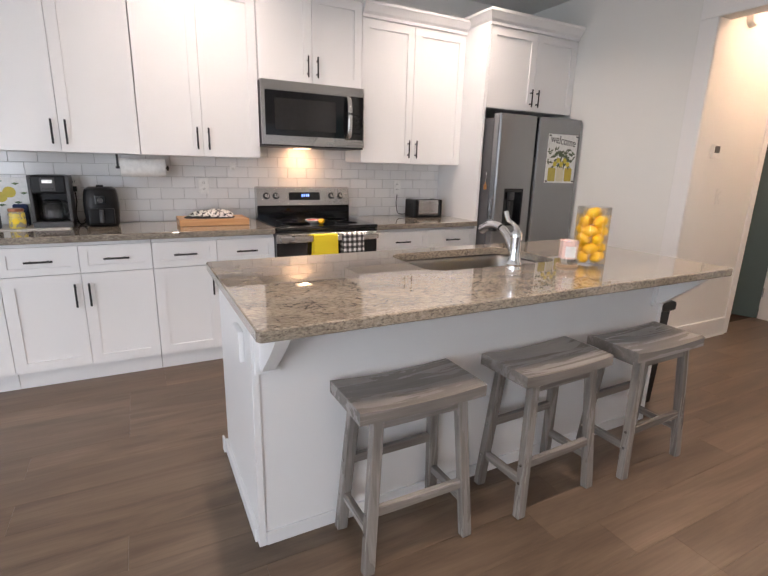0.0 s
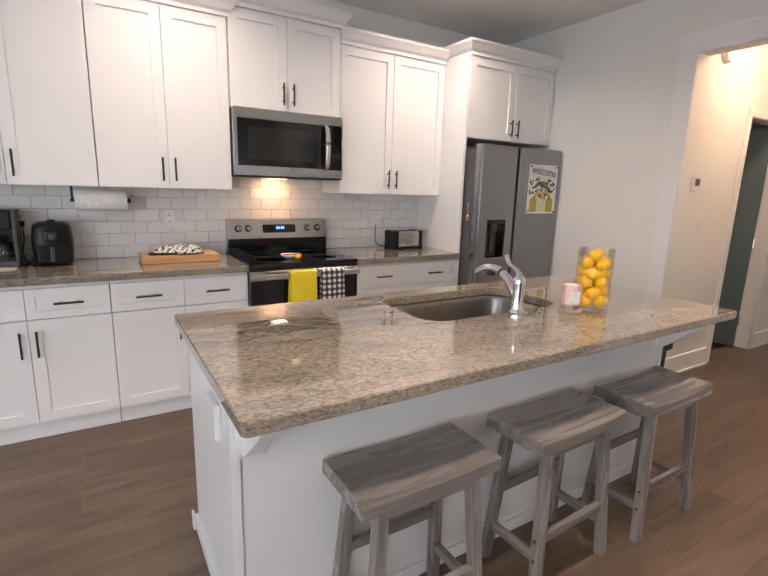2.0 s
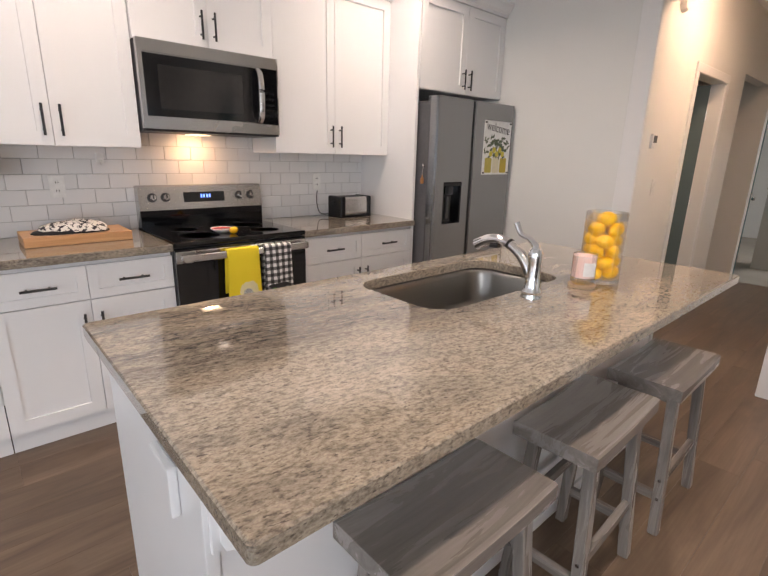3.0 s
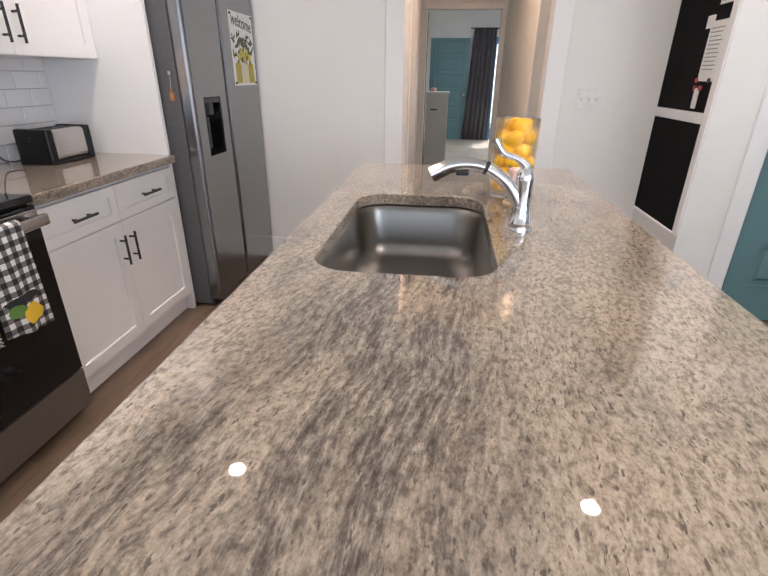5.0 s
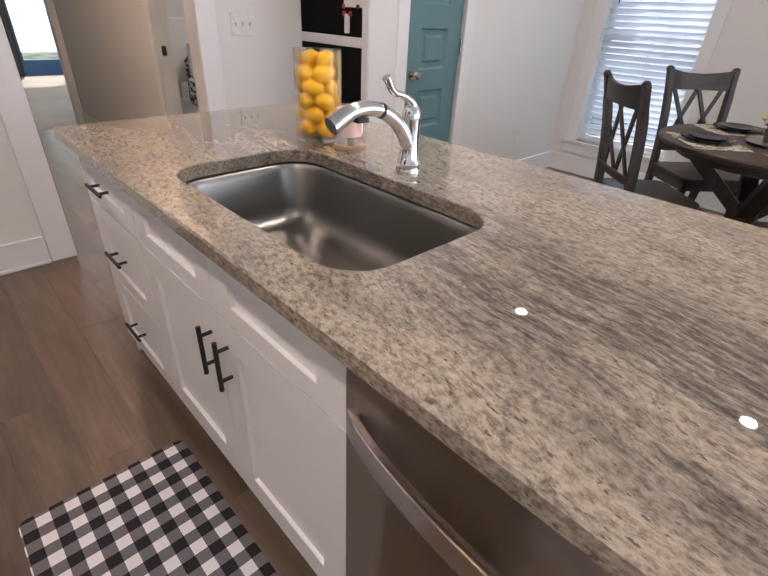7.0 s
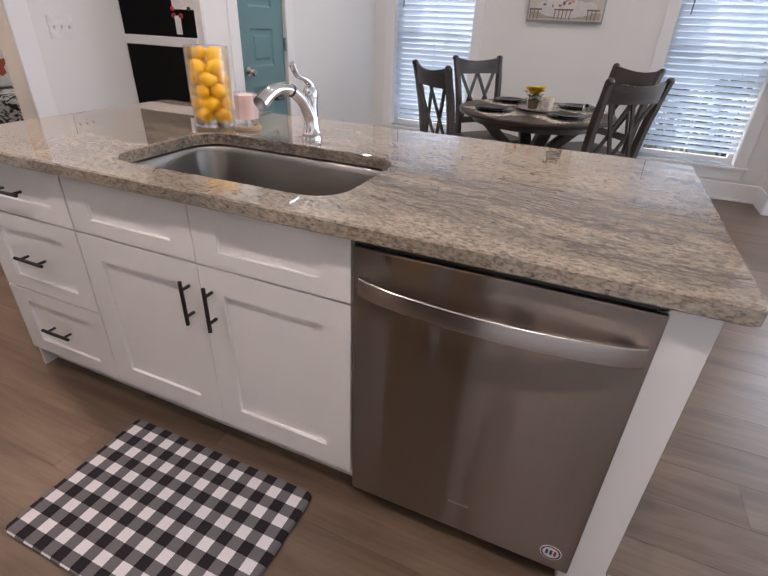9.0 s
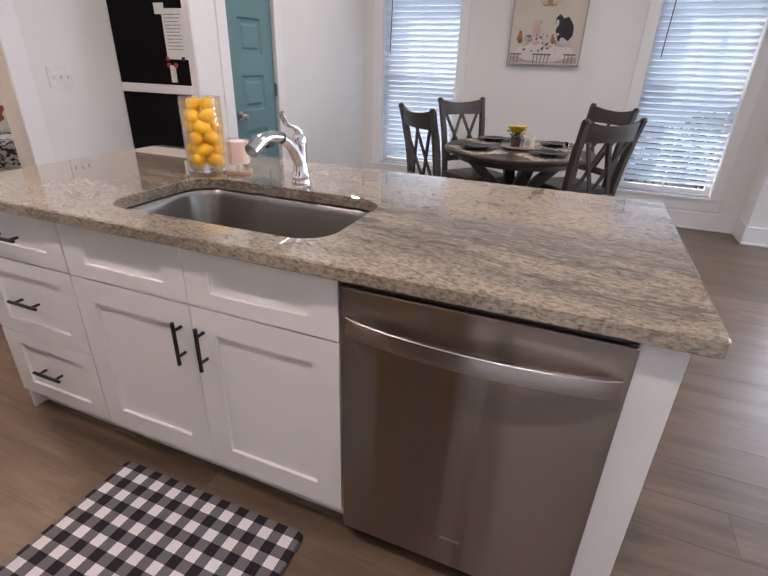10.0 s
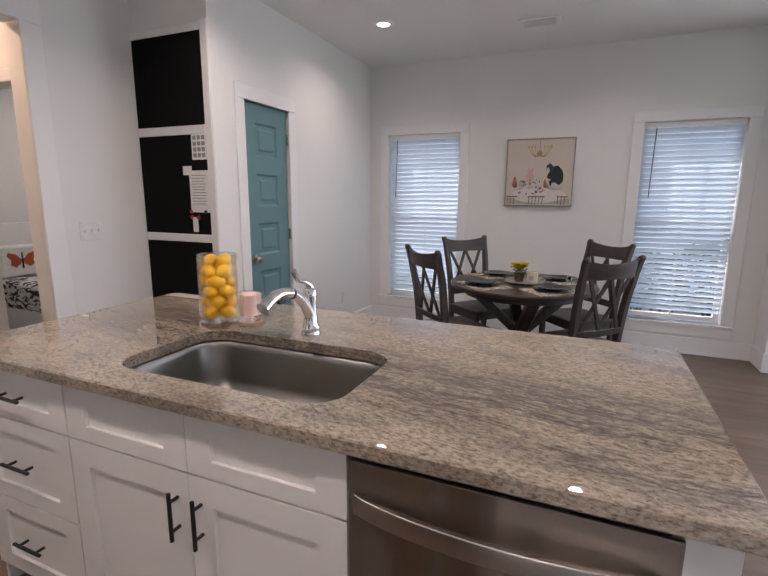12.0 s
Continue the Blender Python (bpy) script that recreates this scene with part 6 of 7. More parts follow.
# ---- ceiling fittings ----
for cx, cy in CANS:
    dl = thing("downlight", (cx, cy, CEIL), "recessed round ceiling light, lit warm white", "ceiling light", "recessed ceiling lights")
    part("trim_ring", lathe([(0.050, -0.002), (0.056, -0.008), (0.084, -0.006), (0.088, 0.0)], (cx, cy, CEIL), 36), TRIM, dl, "", True)
    part("lens", lathe([(0.0, -0.003), (0.052, -0.003), (0.052, -0.001), (0.0, -0.001)], (cx, cy, CEIL), 32), CANGLOW, dl, "glowing lens")
hl = thing("hall_downlight", (4.42, 1.78, CEIL), "warm recessed hall ceiling light", "ceiling light")
part("trim_ring", lathe([(0.070, -0.003), (0.074, -0.010), (0.095, -0.008), (0.10, 0.0)], (4.42, 1.78, CEIL), 32), TRIM, hl, "", True)
part("lens", lathe([(0.0, -0.004), (0.072, -0.004), (0.072, -0.001), (0.0, -0.001)], (4.42, 1.78, CEIL), 28), HALLGLOW, hl, "glowing lens")
VX, VY = 1.206, -1.10
av = thing("air_vent", (VX, VY, CEIL), "white slotted ceiling air vent", "vent")
part("frame", cube(VX - 0.158, VY - 0.105, CEIL - 0.008, VX + 0.158, VY + 0.105, CEIL - 0.0005, 0.002), TRIM, av)
# a dark sheet paints the shade of the open slots between the slats
part("backing", cube(VX - 0.123, VY - 0.070, CEIL - 0.0095, VX + 0.123, VY + 0.070, CEIL - 0.0085), plain("vent_slot_shade", (0.05, 0.05, 0.05), 0.6), av)
for k in range(8):
    part("slat", cube(VX - 0.123, VY - 0.066 + k * 0.018, CEIL - 0.013, VX + 0.123, VY - 0.057 + k * 0.018, CEIL - 0.009), TRIM, av)

# ---- painting ----
pic = thing("canvas_painting", (1.185, S_Y, 1.335), "square canvas of a farm-table feast under a chandelier", "painting")
PX0, PX1, PZ0, PZ1, PY = 0.900, 1.512, 1.344, 1.966, S_Y + 0.034
part("canvas", cube(PX0, S_Y + 0.001, PZ0, PX1, PY, PZ1, 0.003), paint("canvas_cream", (0.60, 0.55, 0.48), 0.8, 300, 0.3, 0.05), pic)


def daub(outline, colour, depth, name="painted_shape"):
    """A flat painted patch; u runs from the viewer's left, v up, both 0 to 1."""
    pts = [(PX1 - u * (PX1 - PX0), PZ0 + v * (PZ1 - PZ0)) for u, v in outline]
    part(name, prism(pts, "y", PY - 0.0002, PY + 0.0006 * depth), plain("daub", colour, 0.8), pic)


def blob(u, v, ru, rv, n=14, wob=0.0):
    return [(u + ru * math.cos(2 * math.pi * k / n) * (1 + wob * math.sin(3 * k)), v + rv * math.sin(2 * math.pi * k / n) * (1 + wob * math.cos(2 * k))) for k in range(n)]


daub([(0.02, 0.02), (0.98, 0.02), (0.98, 0.10), (0.02, 0.10)], (0.42, 0.37, 0.31), 1)
daub(blob(0.50, 0.155, 0.42, 0.125, 20, 0.03), (0.66, 0.63, 0.60), 2)
daub(blob(0.75, 0.44, 0.12, 0.16, 14, 0.08), (0.03, 0.03, 0.035), 3)
daub(blob(0.66, 0.56, 0.055, 0.075, 12, 0.1), (0.04, 0.04, 0.045), 4)
daub(blob(0.635, 0.53, 0.022, 0.045), (0.62, 0.60, 0.58), 5)
daub(blob(0.36, 0.43, 0.062, 0.075, 14, 0.06), (0.62, 0.42, 0.37), 3)
daub(blob(0.34, 0.52, 0.045, 0.045, 12, 0.10), (0.64, 0.45, 0.40), 4)
daub([(0.385, 0.54), (0.40, 0.585), (0.415, 0.54), (0.40, 0.50)], (0.45, 0.36, 0.36), 5)
daub([(0.08, 0.33), (0.10, 0.29), (0.15, 0.28), (0.175, 0.33), (0.16, 0.37), (0.15, 0.43), (0.115, 0.44), (0.105, 0.38)], (0.40, 0.16, 0.09), 3)
daub(blob(0.14, 0.30, 0.035, 0.035, 10, 0.1), (0.16, 0.11, 0.10), 4)
daub([(0.57, 0.29), (0.61, 0.26), (0.66, 0.28), (0.655, 0.31), (0.61, 0.33), (0.61, 0.39), (0.585, 0.40), (0.575, 0.34)], (0.46, 0.20, 0.09), 4)
daub([(0.70, 0.34), (0.745, 0.35), (0.82, 0.30), (0.84, 0.26), (0.70, 0.27)], (0.55, 0.53, 0.52), 6)
daub(blob(0.25, 0.33, 0.065, 0.055, 12, 0.2), (0.42, 0.41, 0.42), 4)
daub(blob(0.76, 0.27, 0.11, 0.045, 12, 0.1), (0.48, 0.44, 0.43), 4)
dp_ = random.Random(11)
for k in range(44):
    daub(blob(dp_.uniform(0.18, 0.66), dp_.triangular(0.16, 0.40, 0.27), dp_.uniform(0.008, 0.028), dp_.uniform(0.008, 0.024), 9, 0.15), dp_.choice([(0.45, 0.10, 0.06), (0.30, 0.30, 0.32), (0.55, 0.45, 0.35), (0.12, 0.12, 0.14), (0.62, 0.34, 0.26), (0.62, 0.60, 0.58), (0.16, 0.18, 0.26)]), 5 + 0.08 * k)
FRAMESILVER = plain("silver_frame", (0.40, 0.39, 0.38), 0.4, 1.0)
for x0, x1, z0, z1 in ((PX0 - 0.012, PX0, PZ0 - 0.012, PZ1 + 0.012), (PX1, PX1 + 0.012, PZ0 - 0.012, PZ1 + 0.012), (PX0, PX1, PZ1, PZ1 + 0.012), (PX0, PX1, PZ0 - 0.012, PZ0)):
    part("frame_edge", cube(x0, S_Y + 0.001, z0, x1, PY + 0.006, z1, 0.001, 1), FRAMESILVER, pic)
for u0 in (0.36, 0.80, 0.02):
    for k in range(5 if u0 == 0.36 else 3):
        u = u0 + k * 0.05
        daub([(u, 0.01), (u + 0.012, 0.01), (u + 0.012 + 0.004 * k, 0.13), (u + 0.004 * k, 0.13)], (0.20, 0.16, 0.14), 9)
    daub([(u0 - 0.01, 0.12), (u0 + (0.25 if u0 == 0.36 else 0.16), 0.12), (u0 + (0.25 if u0 == 0.36 else 0.16), 0.14), (u0 - 0.01, 0.14)], (0.20, 0.16, 0.14), 9.5)
daub([(0.487, 0.82), (0.497, 0.82), (0.497, 0.985), (0.487, 0.985)], (0.40, 0.29, 0.13), 2)
for s in (-1, 1):
    for w_ in (0.075, 0.125, 0.17):
        arc = [(0.492 + s * w_ * (k / 8), 0.80 - 0.075 * math.sin(math.pi * (k / 8) ** 0.8) + 0.075 * (k / 8) ** 2) for k in range(9)]
        daub(arc + [(u, v + 0.016) for u, v in arc[::-1]], (0.42, 0.30, 0.13), 3)
        daub(blob(0.492 + s * w_, 0.89, 0.018, 0.026, 10), (0.52, 0.40, 0.22), 4)
daub(blob(0.492, 0.79, 0.04, 0.045, 12), (0.40, 0.27, 0.12), 5)

# ---- dining table and chairs ----
TX, TYC = 1.17, -0.69
tb = thing("dining_table", (TX, TYC, 0), "round dark-stained wooden pedestal table", "table")
part("tabletop", lathe([(0.0, 0.0), (0.535, 0.0), (0.555, 0.006), (0.562, 0.018), (0.562, 0.030), (0.555, 0.036), (0.0, 0.036)], (TX, TYC, 0.714), 72), DARKWOOD[0], tb, "", True)
part("apron", lathe([(0.44, 0.0), (0.455, 0.0), (0.455, 0.05), (0.44, 0.05), (0.44, 0.0)], (TX, TYC, 0.664), 48), DARKWOOD[0], tb)
for a in (20, 110):
    ca, sa = math.cos(radians(a)), math.sin(radians(a))
    for s in (-1, 1):
        part("leg", beam((TX + s * 0.36 * ca, TYC + s * 0.36 * sa, 0.0), (TX - s * 0.36 * ca, TYC - s * 0.36 * sa, 0.665), 0.085, 0.070, (-sa, ca, 0), 0.006), DARKWOOD[2], tb)
part("hub", cube(TX - 0.075, TYC - 0.075, 0.26, TX + 0.075, TYC + 0.075, 0.42, 0.01), DARKWOOD[2], tb)


def dining_chair():
    """A chair at the origin that faces +y."""
    c = thing("dining_chair", (0, 0, 0), "dark-stained wooden dining chair with a double cross back", "chair", "chairs round the table")
    part("seat", prism(rounded_rect(-0.225, -0.205, 0.225, 0.215, 0.05, 5), "z", 0.440, 0.468, 0.006), DARKWOOD[1], c)
    part("apron", cube(-0.19, 0.165, 0.385, 0.19, 0.185, 0.440), DARKWOOD[0], c)
    for x in (-1, 1):
        part("apron", cube(x * 0.195 - 0.010, -0.17, 0.385, x * 0.195 + 0.010, 0.17, 0.440), DARKWOOD[1], c)
        part("leg", beam((x * 0.198, 0.180, 0.0), (x * 0.192, 0.175, 0.440), 0.038, 0.038, (1, 0, 0), 0.003), DARKWOOD[2], c)
        bm = bmesh.new()
        pts = smooth_path([(x * 0.195, -0.245, 0.0), (x * 0.193, -0.195, 0.25), (x * 0.193, -0.190, 0.46), (x * 0.205, -0.225, 0.78), (x * 0.225, -0.285, 1.045)], 5)
        sec = 0.017
        rings = []
        for p in pts:
            rings.append([bm.verts.new((p.x + dx * sec, p.y + dy * (0.022 if p.z < 0.9 else 0.017), p.z)) for dx, dy in ((-1, -1), (1, -1), (1, 1), (-1, 1))])
        for a, b in zip(rings, rings[1:]):
            for i in range(4):
                bm.faces.new((a[i], a[(i + 1) % 4], b[(i + 1) % 4], b[i]))
        bm.faces.new(rings[0])
        bm.faces.new(rings[-1])
        part("back_post", bm, DARKWOOD[2], c)
        part("finial", lathe([(0.0, -0.022), (0.014, -0.020), (0.019, -0.008), (0.019, 0.008), (0.014, 0.020), (0.0, 0.022)], (x * 0.227, -0.288, 1.045), 14, "x"), DARKWOOD[0], c, "", True)
        part("side_stretcher", beam((x * 0.195, -0.21, 0.16), (x * 0.196, 0.178, 0.16), 0.020, 0.028, (1, 0, 0), 0.002), DARKWOOD[1], c)

    def curved(z_lo, z_hi, y_mid, bow, half, dip):
        bm = bmesh.new()
        rows_ = []
        for k in range(13):
            u = -1 + 2 * k / 12
            y = y_mid - bow * (1 - u * u)
            d = dip * (1 - u * u)
            rows_.append([bm.verts.new((u * half, y + dy, z)) for dy, z in ((-0.010, z_lo), (0.010, z_lo), (0.010 - 0.020, z_hi - d), (-0.010 - 0.020, z_hi - d))])
        for a, b in zip(rows_, rows_[1:]):
            for i in range(4):
                bm.faces.new((a[i], a[(i + 1) % 4], b[(i + 1) % 4], b[i]))
        bm.faces.new(rows_[0])
        bm.faces.new(rows_[-1])
        return bm

    part("top_rail", curved(0.925, 1.048, -0.258, 0.030, 0.218, 0.028), DARKWOOD[0], c, "", True)
    part("lower_rail", curved(0.545, 0.590, -0.200, 0.012, 0.190, 0.0), DARKWOOD[0], c, "", True)
    for x0, x1 in ((-0.170, 0.0), (0.0, 0.170)):
        for a, b, o in ((x0, x1, 0.006), (x1, x0, -0.006)):
            part("cross_bar", beam((a * 0.9, -0.208 + o, 0.585), (b, -0.272 + o, 0.93), 0.026, 0.013, (1, 0, 0), 0.002), DARKWOOD[2], c)
    return c


def facing(x, y, d):
    """A pose for a chair whose back top is near (x, y), turned to face the table's middle plus d degrees."""
    a = math.degrees(math.atan2(-(TX - x), TYC - y)) + d
    return pose(x + 0.28 * -math.sin(radians(a)), y + 0.28 * math.cos(radians(a)), 0, 0, 0, a)


ch1 = dining_chair()
for x, y, d in ((1.76, -1.18, 0), (0.55, -1.17, 4), (0.568, -0.02, 4)):
    copy_thing(ch1, facing(x, y, d))
ch1.matrix_basis = facing(1.79, -0.04, 0)

TT = 0.7505
placemat = None
for k, (a, kind) in enumerate(((42, 0), (132, 0), (222, 0), (312, 0))):
    ca, sa = math.cos(radians(a)), math.sin(radians(a))
    px, py = TX + 0.36 * ca, TYC + 0.36 * sa
    bm = prism(rounded_rect(-0.195, -0.145, 0.195, 0.145, 0.012, 3), "z", 0, 0.003)
    bm.transform(pose(px, py, TT - 0.0005, 0, 0, a + 90))
    tagged(part("placemat", bm, PLACEMAT), "woven patterned placemat on the dining table", "placemat", "placemats")
    pl = thing("dinner_plate", (px, py, TT + 0.003), "dark stoneware dinner plate on a placemat", "plate", "plates on the table")
    part("plate", lathe([(0.0, 0.0), (0.070, 0.0), (0.105, 0.012), (0.135, 0.020), (0.136, 0.023), (0.104, 0.0165), (0.070, 0.006), (0.0, 0.006)], (px, py, TT + 0.003), 40), PLATE, pl, "", True)
    part("salad_plate", lathe([(0.0, 0.0), (0.055, 0.0), (0.098, 0.017), (0.099, 0.020), (0.055, 0.006), (0.0, 0.006)], (px, py, TT + 0.010), 36), PLATE, pl, "", True)
ctray = tagged(part("serving_tray", lathe([(0.0, 0.0), (0.130, 0.0), (0.150, 0.010), (0.152, 0.014), (0.128, 0.007), (0.0, 0.007)], (1.155, -0.695, TT), 40), plain("pewter", (0.30, 0.29, 0.28), 0.3, 0.6), None, "", True), "round pewter tray at the table's middle", "tray")
fp = thing("flower_pot", (1.20, -0.71, TT + 0.007), "small pot of yellow flowers with green leaves", "potted flowers")
part("pot", lathe([(0.0, 0.0), (0.032, 0.0), (0.040, 0.055), (0.042, 0.060), (0.036, 0.060), (0.034, 0.05), (0.0, 0.05)], (1.20, -0.71, TT + 0.0075), 28), plain("wooden_pot", (0.13, 0.085, 0.05), 0.7), fp, "", True)
fr_ = random.Random(3)
bml, bmf = bmesh.new(), bmesh.new()
for k in range(110):
    a, r, z = fr_.uniform(0, 6.28), fr_.uniform(0.0, 0.062), fr_.uniform(0.05, 0.115)
    c = Vector((1.20 + r * math.cos(a), -0.71 + r * math.sin(a), TT + z))
    d = Vector((math.cos(a), math.sin(a), fr_.uniform(-0.2, 0.8))).normalized() * 0.022
    s = d.cross(Vector((0, 0, 1))).normalized() * 0.008
    up = Vector((0, 0, 0.004))
    vs = [bml.verts.new(p) for p in (c - d * 0.3, c + s + up, c + d, c - s + up)]
    bml.faces.new(vs)
for k in range(60):
    a, r = fr_.uniform(0, 6.28), fr_.uniform(0.0, 0.064)
    c = Vector((1.20 + r * math.cos(a), -0.71 + r * math.sin(a), TT + 0.128 + fr_.uniform(-0.022, 0.024)))
    for j in range(7):
        b_ = 2 * math.pi * j / 7
        e = Vector((math.cos(b_), math.sin(b_), 0.35)) * 0.027
        f_ = Vector((-math.sin(b_), math.cos(b_), 0)) * 0.012
        bmf.faces.new([bmf.verts.new(p) for p in (c, c + e * 0.6 + f_, c + e, c + e * 0.6 - f_)])
part("leaves", bml, LEAF, fp)
part("flowers", bmf, FLOWER, fp, "yellow blossoms")
cd = thing("table_candle", (1.095, -0.685, TT + 0.007), "pale printed jar candle on the tray", "candle")
part("jar", lathe([(0.0, 0.0), (0.040, 0.0), (0.042, 0.004), (0.042, 0.085), (0.039, 0.088), (0.039, 0.075), (0.0, 0.073)], (1.095, -0.685, TT + 0.0075), 30), plain("candle_cream", (0.66, 0.60, 0.46), 0.35), cd, "", True)
part("label", lathe([(0.0, 0.0), (0.020, 0.0), (0.020, 0.0015), (0.0, 0.0015)], (1.10, -0.6428, TT + 0.047), 18, "y"), plain("lilac_print", (0.42, 0.38, 0.52), 0.6), cd, "lilac printed label")
candle_salt = thing("salt_shaker", (0.83, -0.72, TT), "small clear glass shaker on the table", "shaker")
part("glass", lathe([(0.0, 0.0), (0.022, 0.0), (0.024, 0.05), (0.018, 0.07), (0.0, 0.07)], (0.83, -0.72, TT), 20), GLASS, candle_salt, "", True)

# ---- hall rooms ----
bed = thing("bed", (5.4, -0.35, 0), "white bed with black and white leaf-print bedding", "bed")
part("headboard", cube(6.30, -1.20, 0, 6.38, 0.50, 1.12, 0.012), TRIM, bed)
part("footboard", cube(4.42, -1.20, 0, 4.48, 0.50, 0.62, 0.012), TRIM, bed)
part("side_rail", cube(4.48, 0.46, 0.14, 6.30, 0.50, 0.36, 0.006), TRIM, bed)
part("mattress", cube(4.50, -1.17, 0.25, 6.29, 0.455, 0.52, 0.05, 4), PAPER, bed)
part("comforter", cube(4.485, -1.215, 0.34, 5.95, 0.515, 0.60, 0.05, 4), BEDDING, bed)
for y in (-0.75, 0.05):
    pw = thing("pillow", (6.12, y, 0.53), "leaf-print bed pillow against the headboard", "pillow", "pillows")
    bm = cube(6.00, y - 0.34, 0.53, 6.28, y + 0.34, 0.78, 0.09, 4)
    part("pillow", bm, BEDDING, pw)
tp = thing("butterfly_pillow", (5.93, 0.17, 0.53), "white cushion with an orange butterfly print", "pillow")
part("cushion", cube(5.87, 0.06, 0.60, 5.985, 0.46, 0.92, 0.045, 4), PAPER, tp)
wing = [(0.0, 0.0), (0.05, 0.055), (0.11, 0.075), (0.125, 0.05), (0.09, 0.005), (0.10, -0.035), (0.06, -0.06), (0.02, -0.035)]
for s in (-1, 1):
    part("printed_wing", prism([(0.26 + s * y * 1.1, 0.77 + z * 1.1) for y, z in wing], "x", 5.866, 5.8695), plain("butterfly_orange", (0.42, 0.10, 0.05), 0.8), tp)
part("printed_body", prism([(0.252, 0.69), (0.268, 0.69), (0.266, 0.85), (0.254, 0.85)], "x", 5.864, 5.8685), BLACK, tp)
strike = thing("strike_plate", (S3, HALL_S - 0.05, 0.97), "dark metal strike plate on the door jamb", "strike plate")
part("plate", cube(S3 - 0.003, HALL_S - 0.065, 0.945, S3, HALL_S - 0.035, 1.005), BLACK, strike)

dr = thing("dresser", (8.3, 2.1, 0), "tall pale grey bedroom cabinet", "cabinet")
part("body", cube(8.20, 1.93, 0.0, 8.62, 2.27, 1.06, 0.006), paint("grey_cabinet", (0.50, 0.49, 0.46), 0.5), dr)
part("top", cube(8.18, 1.915, 1.06, 8.64, 2.285, 1.085, 0.005), paint("grey_cabinet_top", (0.55, 0.54, 0.51), 0.5), dr)
part("handle", cube(8.185, 2.10, 0.82, 8.199, 2.20, 0.84, 0.003), BLACK, dr)
bowl_ = tagged(part("pink_bowl", lathe([(0.0, 0.0), (0.035, 0.0), (0.05, 0.02), (0.045, 0.05), (0.0, 0.06)], (8.4, 2.17, 1.085), 20), plain("pink_glaze", (0.75, 0.36, 0.30), 0.4), None, "", True), "small pink ornament on the cabinet", "ornament")

cu_ = thing("curtain", (11.45, 1.25, 0), "floor-length dark grey curtain", "curtain")
bm = bmesh.new()
cols_ = []
for k in range(49):
    u = k / 48
    y = 1.02 + 0.46 * u
    cols_.append([bm.verts.new((11.44 + 0.035 * math.sin(u * 34) * (0.6 + 0.4 * v) + 0.01 * math.sin(u * 11 + v * 3), y + (1 - v) * 0.05 * (0.5 - u) + 0.14 * (1 - v) * u, 0.02 + 2.18 * v)) for v in (0, 0.25, 0.5, 0.75, 1)])
for a, b in zip(cols_, cols_[1:]):
    for j in range(4):
        bm.faces.new((a[j], b[j], b[j + 1], a[j + 1]))
cc = part("cloth", bm, CURTAIN, cu_, "", True)
sld = cc.modifiers.new("cloth", "SOLIDIFY")
sld.thickness = 0.004
part("rod", tube([(11.45, -0.2, 2.21), (11.45, 1.55, 2.21)], 0.012, 12), BLACK, cu_)

# ---- outside ----
def backdrop(name, verts, strength, lo, hi):
    m, t, b = nodes_of(name + "_light", 1.0, 0, (0.0, 0.0, 0.0))
    f = noise_tex(t, coords(t, (0.10, 0.10, 0.22)), 1.6, 4)
    t.links.new(ramp(t, f, [(0.40, lo), (0.60, hi)]), b.inputs["Emission Color"])
    b.inputs["Emission Strength"].default_value = strength
    bm = bmesh.new()
    bm.faces.new([bm.verts.new(v) for v in verts])
    return structure("backdrop_" + name, bm, m, "bright hazy distance outside", "backdrop")


backdrop("south", [(-16, -6.5, -0.3), (18, -6.5, -0.3), (18, -6.5, 9), (-16, -6.5, 9)], 1.35, (0.50, 0.64, 0.80), (0.90, 0.95, 1.0))
backdrop("east", [(19, -14, -0.3), (19, 14, -0.3), (19, 14, 10), (19, -14, 10)], 2.6, (0.52, 0.72, 0.50), (0.95, 1.0, 0.98))


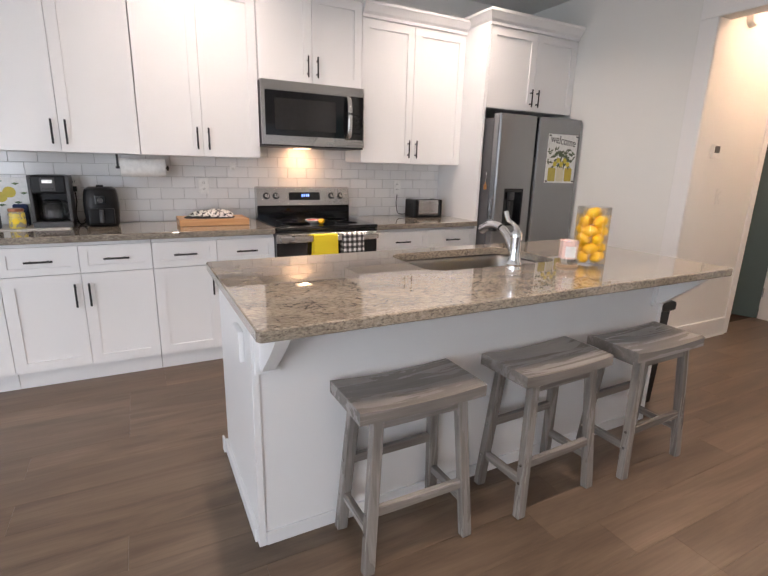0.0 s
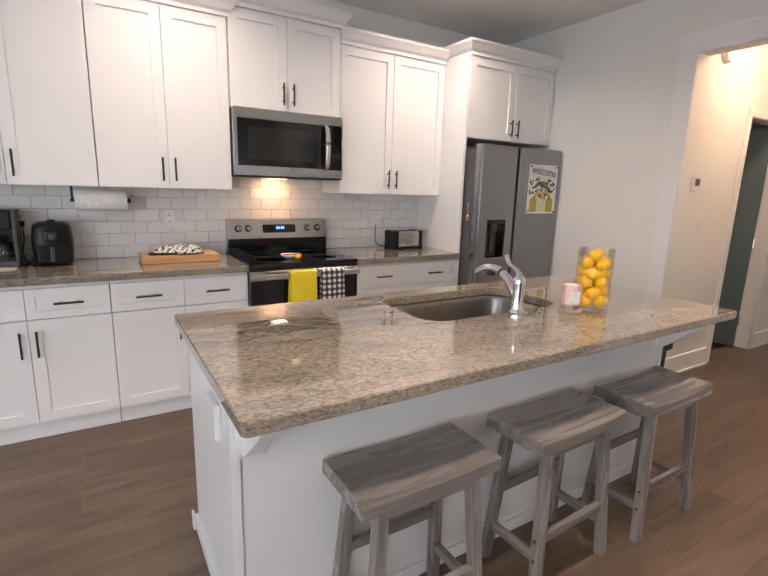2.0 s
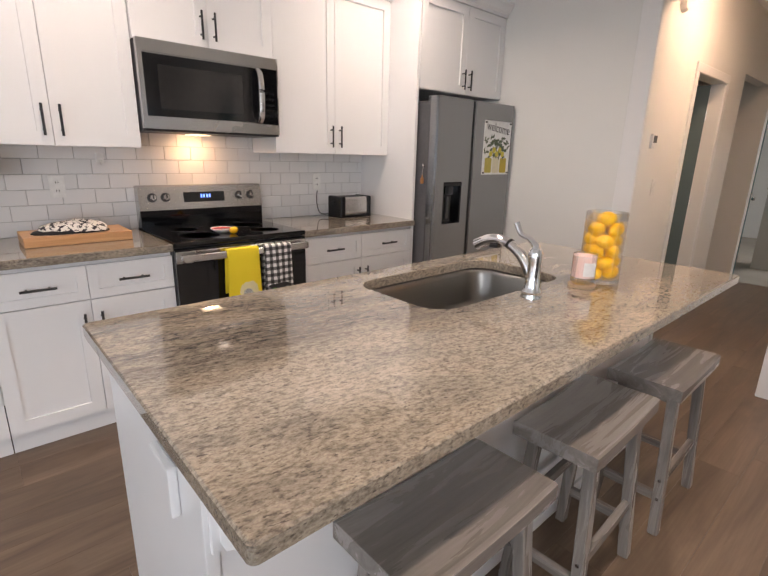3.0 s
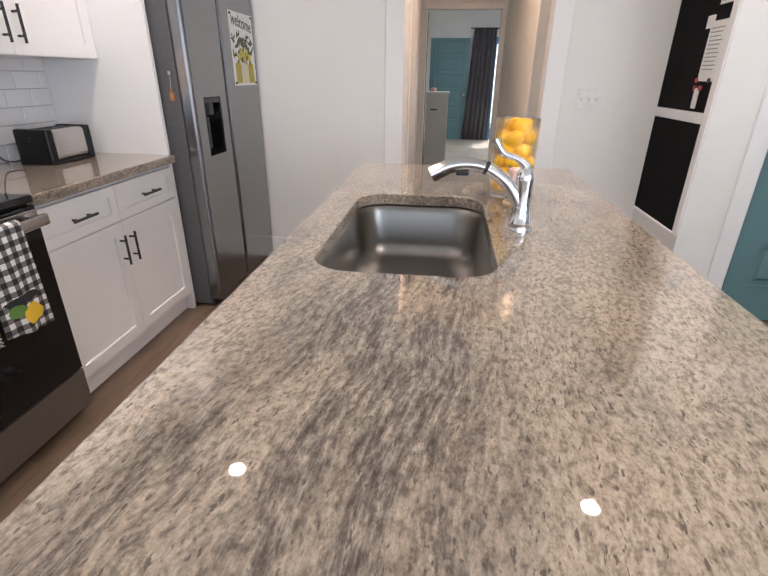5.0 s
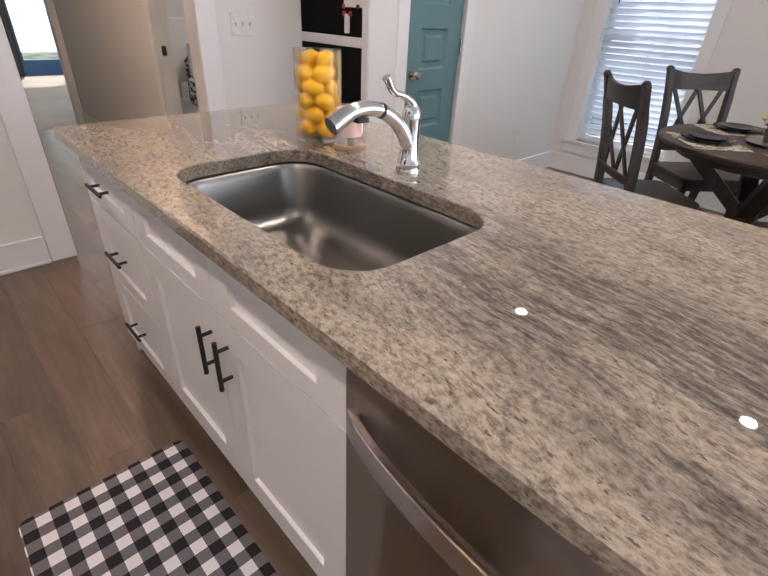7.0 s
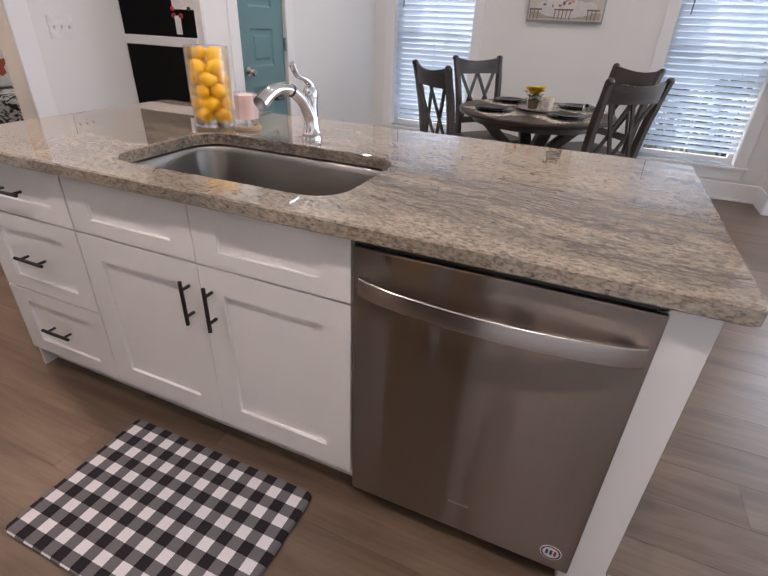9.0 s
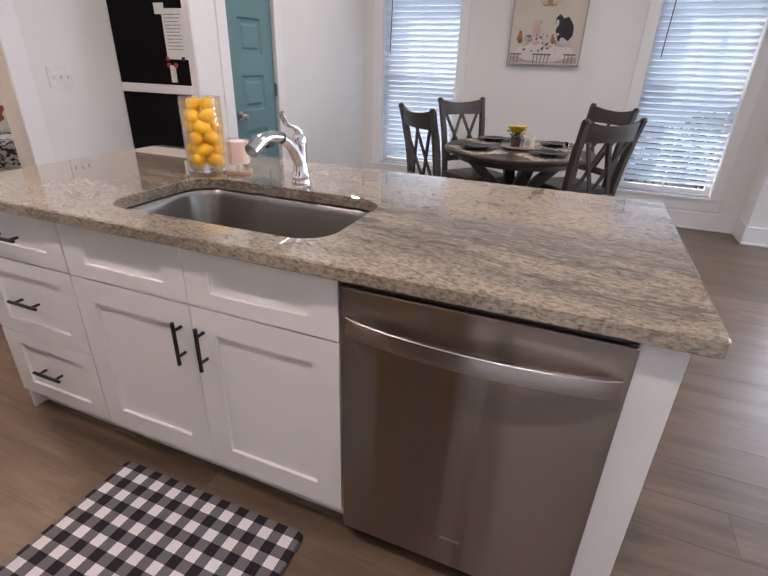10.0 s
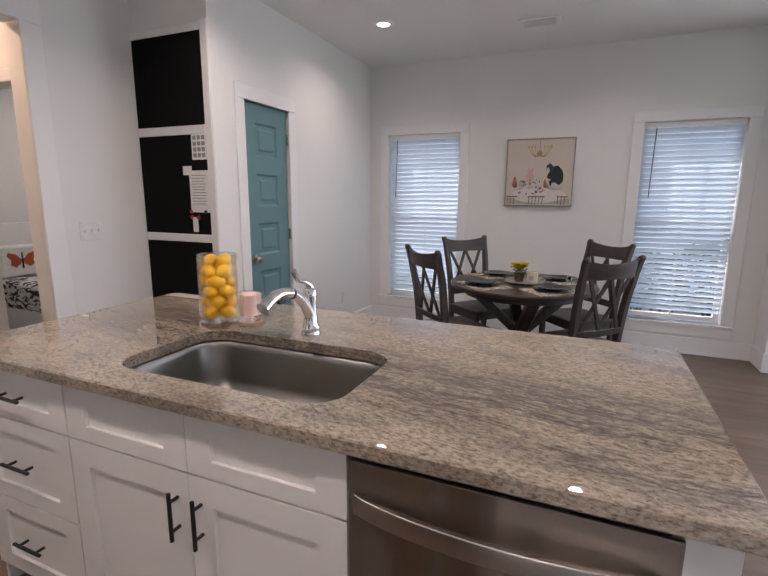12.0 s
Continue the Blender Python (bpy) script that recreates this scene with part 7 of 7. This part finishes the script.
def bush(x, y, h, r, seed):
    """A shrub: short branching stems with many separate leaves."""
    rb = random.Random(seed)
    b = thing("bush", (x, y, -0.25), "leafy green shrub outside the window", "bush", "shrubs outside")
    bm = bmesh.new()
    for k in range(6):
        a = rb.uniform(0, 6.28)
        tube([(x, y, -0.26), (x + 0.4 * r * math.cos(a), y + 0.4 * r * math.sin(a), -0.25 + h * 0.45), (x + 0.7 * r * math.cos(a), y + 0.7 * r * math.sin(a), -0.25 + h * 0.8)], [0.02, 0.012, 0.005], 6, bm)
    part("stems", bm, DARKWOOD[2], b)
    verts, faces = [], []
    for k in range(900):
        a, e = rb.uniform(0, 6.28), rb.uniform(-0.2, 1.0)
        q = r * (0.72 + 0.28 * rb.random()) * (1 + 0.15 * math.sin(3 * a + seed))
        c = Vector((x + q * math.cos(a) * math.cos(e * 1.3), y + q * math.sin(a) * math.cos(e * 1.3), -0.25 + h * 0.5 + h * 0.5 * math.sin(e * 1.3) * (0.9 + 0.2 * rb.random())))
        d = Vector((rb.gauss(0, 1), rb.gauss(0, 1), rb.gauss(0, 1))).normalized() * 0.045
        s = d.cross(Vector((rb.gauss(0, 1), rb.gauss(0, 1), 1))).normalized() * 0.02
        i = len(verts)
        verts += [c - d, c + s, c + d, c - s]
        faces.append((i, i + 1, i + 2, i + 3))
    me = bpy.data.meshes.new("leaves")
    me.from_pydata([tuple(v) for v in verts], [], faces)
    me.materials.append(LEAF)
    lv_ = new("leaves", me)
    lv_.parent = b
    lv_.matrix_basis = WORLD_OF[b].inverted()


for k, (x, y, h, r) in enumerate(((0.10, -3.6, 1.00, 0.62), (-0.75, -3.8, 1.10, 0.65), (-1.7, -3.7, 1.05, 0.65), (0.95, -4.0, 0.95, 0.6))):
    bush(x, y, h, r, 20 + k)

# ---- wall tiles ----
tile_mesh = {}


def tile_piece(w, h):
    key = (round(w, 4), round(h, 4))
    if key not in tile_mesh:
        bm = cube(-w / 2, -0.0075, -h / 2, w / 2, 0.0, h / 2)
        top = [f for f in bm.faces if f.normal.y < -0.9]
        bmesh.ops.bevel(bm, geom=list(top[0].edges), offset=0.0018, segments=1, affect="EDGES")
        me = bpy.data.meshes.new("tile")
        bm.to_mesh(me)
        bm.free()
        me.materials.append(TILE)
        tile_mesh[key] = me
    return tile_mesh[key]


splash = structure("backsplash", cube(-2.07, N_Y - 0.0025, 0.9155, 2.717, N_Y + 0.0075, 1.47), GROUT, "white glazed subway-tile backsplash in running bond", "backsplash")
PW, PH, JT = 0.1530, 0.0768, 0.0024
tr = random.Random(5)
for row in range(8):
    z = 0.9165 + row * (PH + JT) + PH / 2
    shift = (row % 2) * (PW + JT) / 2 + 0.03
    if row < 6:
        x0, x1, hgt = -0.95, 2.716, min(PH, 1.372 - (z - PH / 2))
    else:
        x0, x1, hgt = 0.996, 1.766, PH if row == 6 else 0.0
    if row >= 5:
        hgt = PH if row == 5 else hgt
    if hgt <= 0.01 or row > 6:
        continue
    k = math.floor((x0 - shift) / (PW + JT))
    while True:
        a, b = max(x0, shift + k * (PW + JT)), min(x1, shift + k * (PW + JT) + PW)
        if a >= x1:
            break
        k += 1
        if b - a < 0.012:
            continue
        o = new("tile", tile_piece(b - a, PH))
        o.parent = splash
        o.matrix_basis = pose((a + b) / 2, N_Y - 0.0025, z, tr.uniform(-0.25, 0.25), 0, tr.uniform(-0.2, 0.2))

# ---- floor planks ----
PLW = 0.178
plank_mesh = {}


def plank_piece(l):
    key = round(l, 3)
    if key not in plank_mesh:
        bm = cube(0.0003, 0.0003, -0.006, l - 0.0003, PLW - 0.0003, 0.0)
        top = [f for f in bm.faces if f.normal.z > 0.9]
        bmesh.ops.bevel(bm, geom=list(top[0].edges), offset=0.0004, segments=1, affect="EDGES")
        me = bpy.data.meshes.new("plank")
        bm.to_mesh(me)
        bm.free()
        me.materials.append(PLANK)
        plank_mesh[key] = me
    return plank_mesh[key]


pr = random.Random(9)
rest = []
y = S_Y
row = 0
while y < 3.46:
    x0, x1 = -2.2, (E_X if not (O_Y0 - 0.2 < y < O_Y1 + 0.05) else HALL_E + 0.04)
    if y + PLW < P_Y - 0.10:
        x1 = P_X + 0.02
    x = x0 - pr.choice((0.0, 0.2, 0.4, 0.6, 0.8, 1.0))
    while x < x1:
        l = min(1.22, x1 - x)
        a = max(x, x0)
        if x + l - a > 0.05:
            o = new("plank", plank_piece(round(x + l - a, 2)))
            o.parent = floor
            o.matrix_basis = Matrix.Translation((a, y, 0))
        x += 1.22
    y += PLW
    row += 1
# the rest of the floor, behind and beside the walk, in one mesh
bm = bmesh.new()
for i in range(30):
    for j in range(2):
        box(bm, -4.2 + j * 1.0, S_Y + i * PLW + 0.0006, -0.006, -3.2 + j * 1.0 - 0.002, S_Y + (i + 1) * PLW - 0.0006, 0.0)
for i in range(18):
    box(bm, E_X + 0.135, S_Y + i * PLW + 0.0006, -0.006, 6.5, S_Y + (i + 1) * PLW - 0.0006, -0.0005) if S_Y + (i + 1) * PLW < O_Y0 - 0.2 else None
ob = part("plank_rest", bm, PLANK, floor)
tagged(ob, kind="stuff")
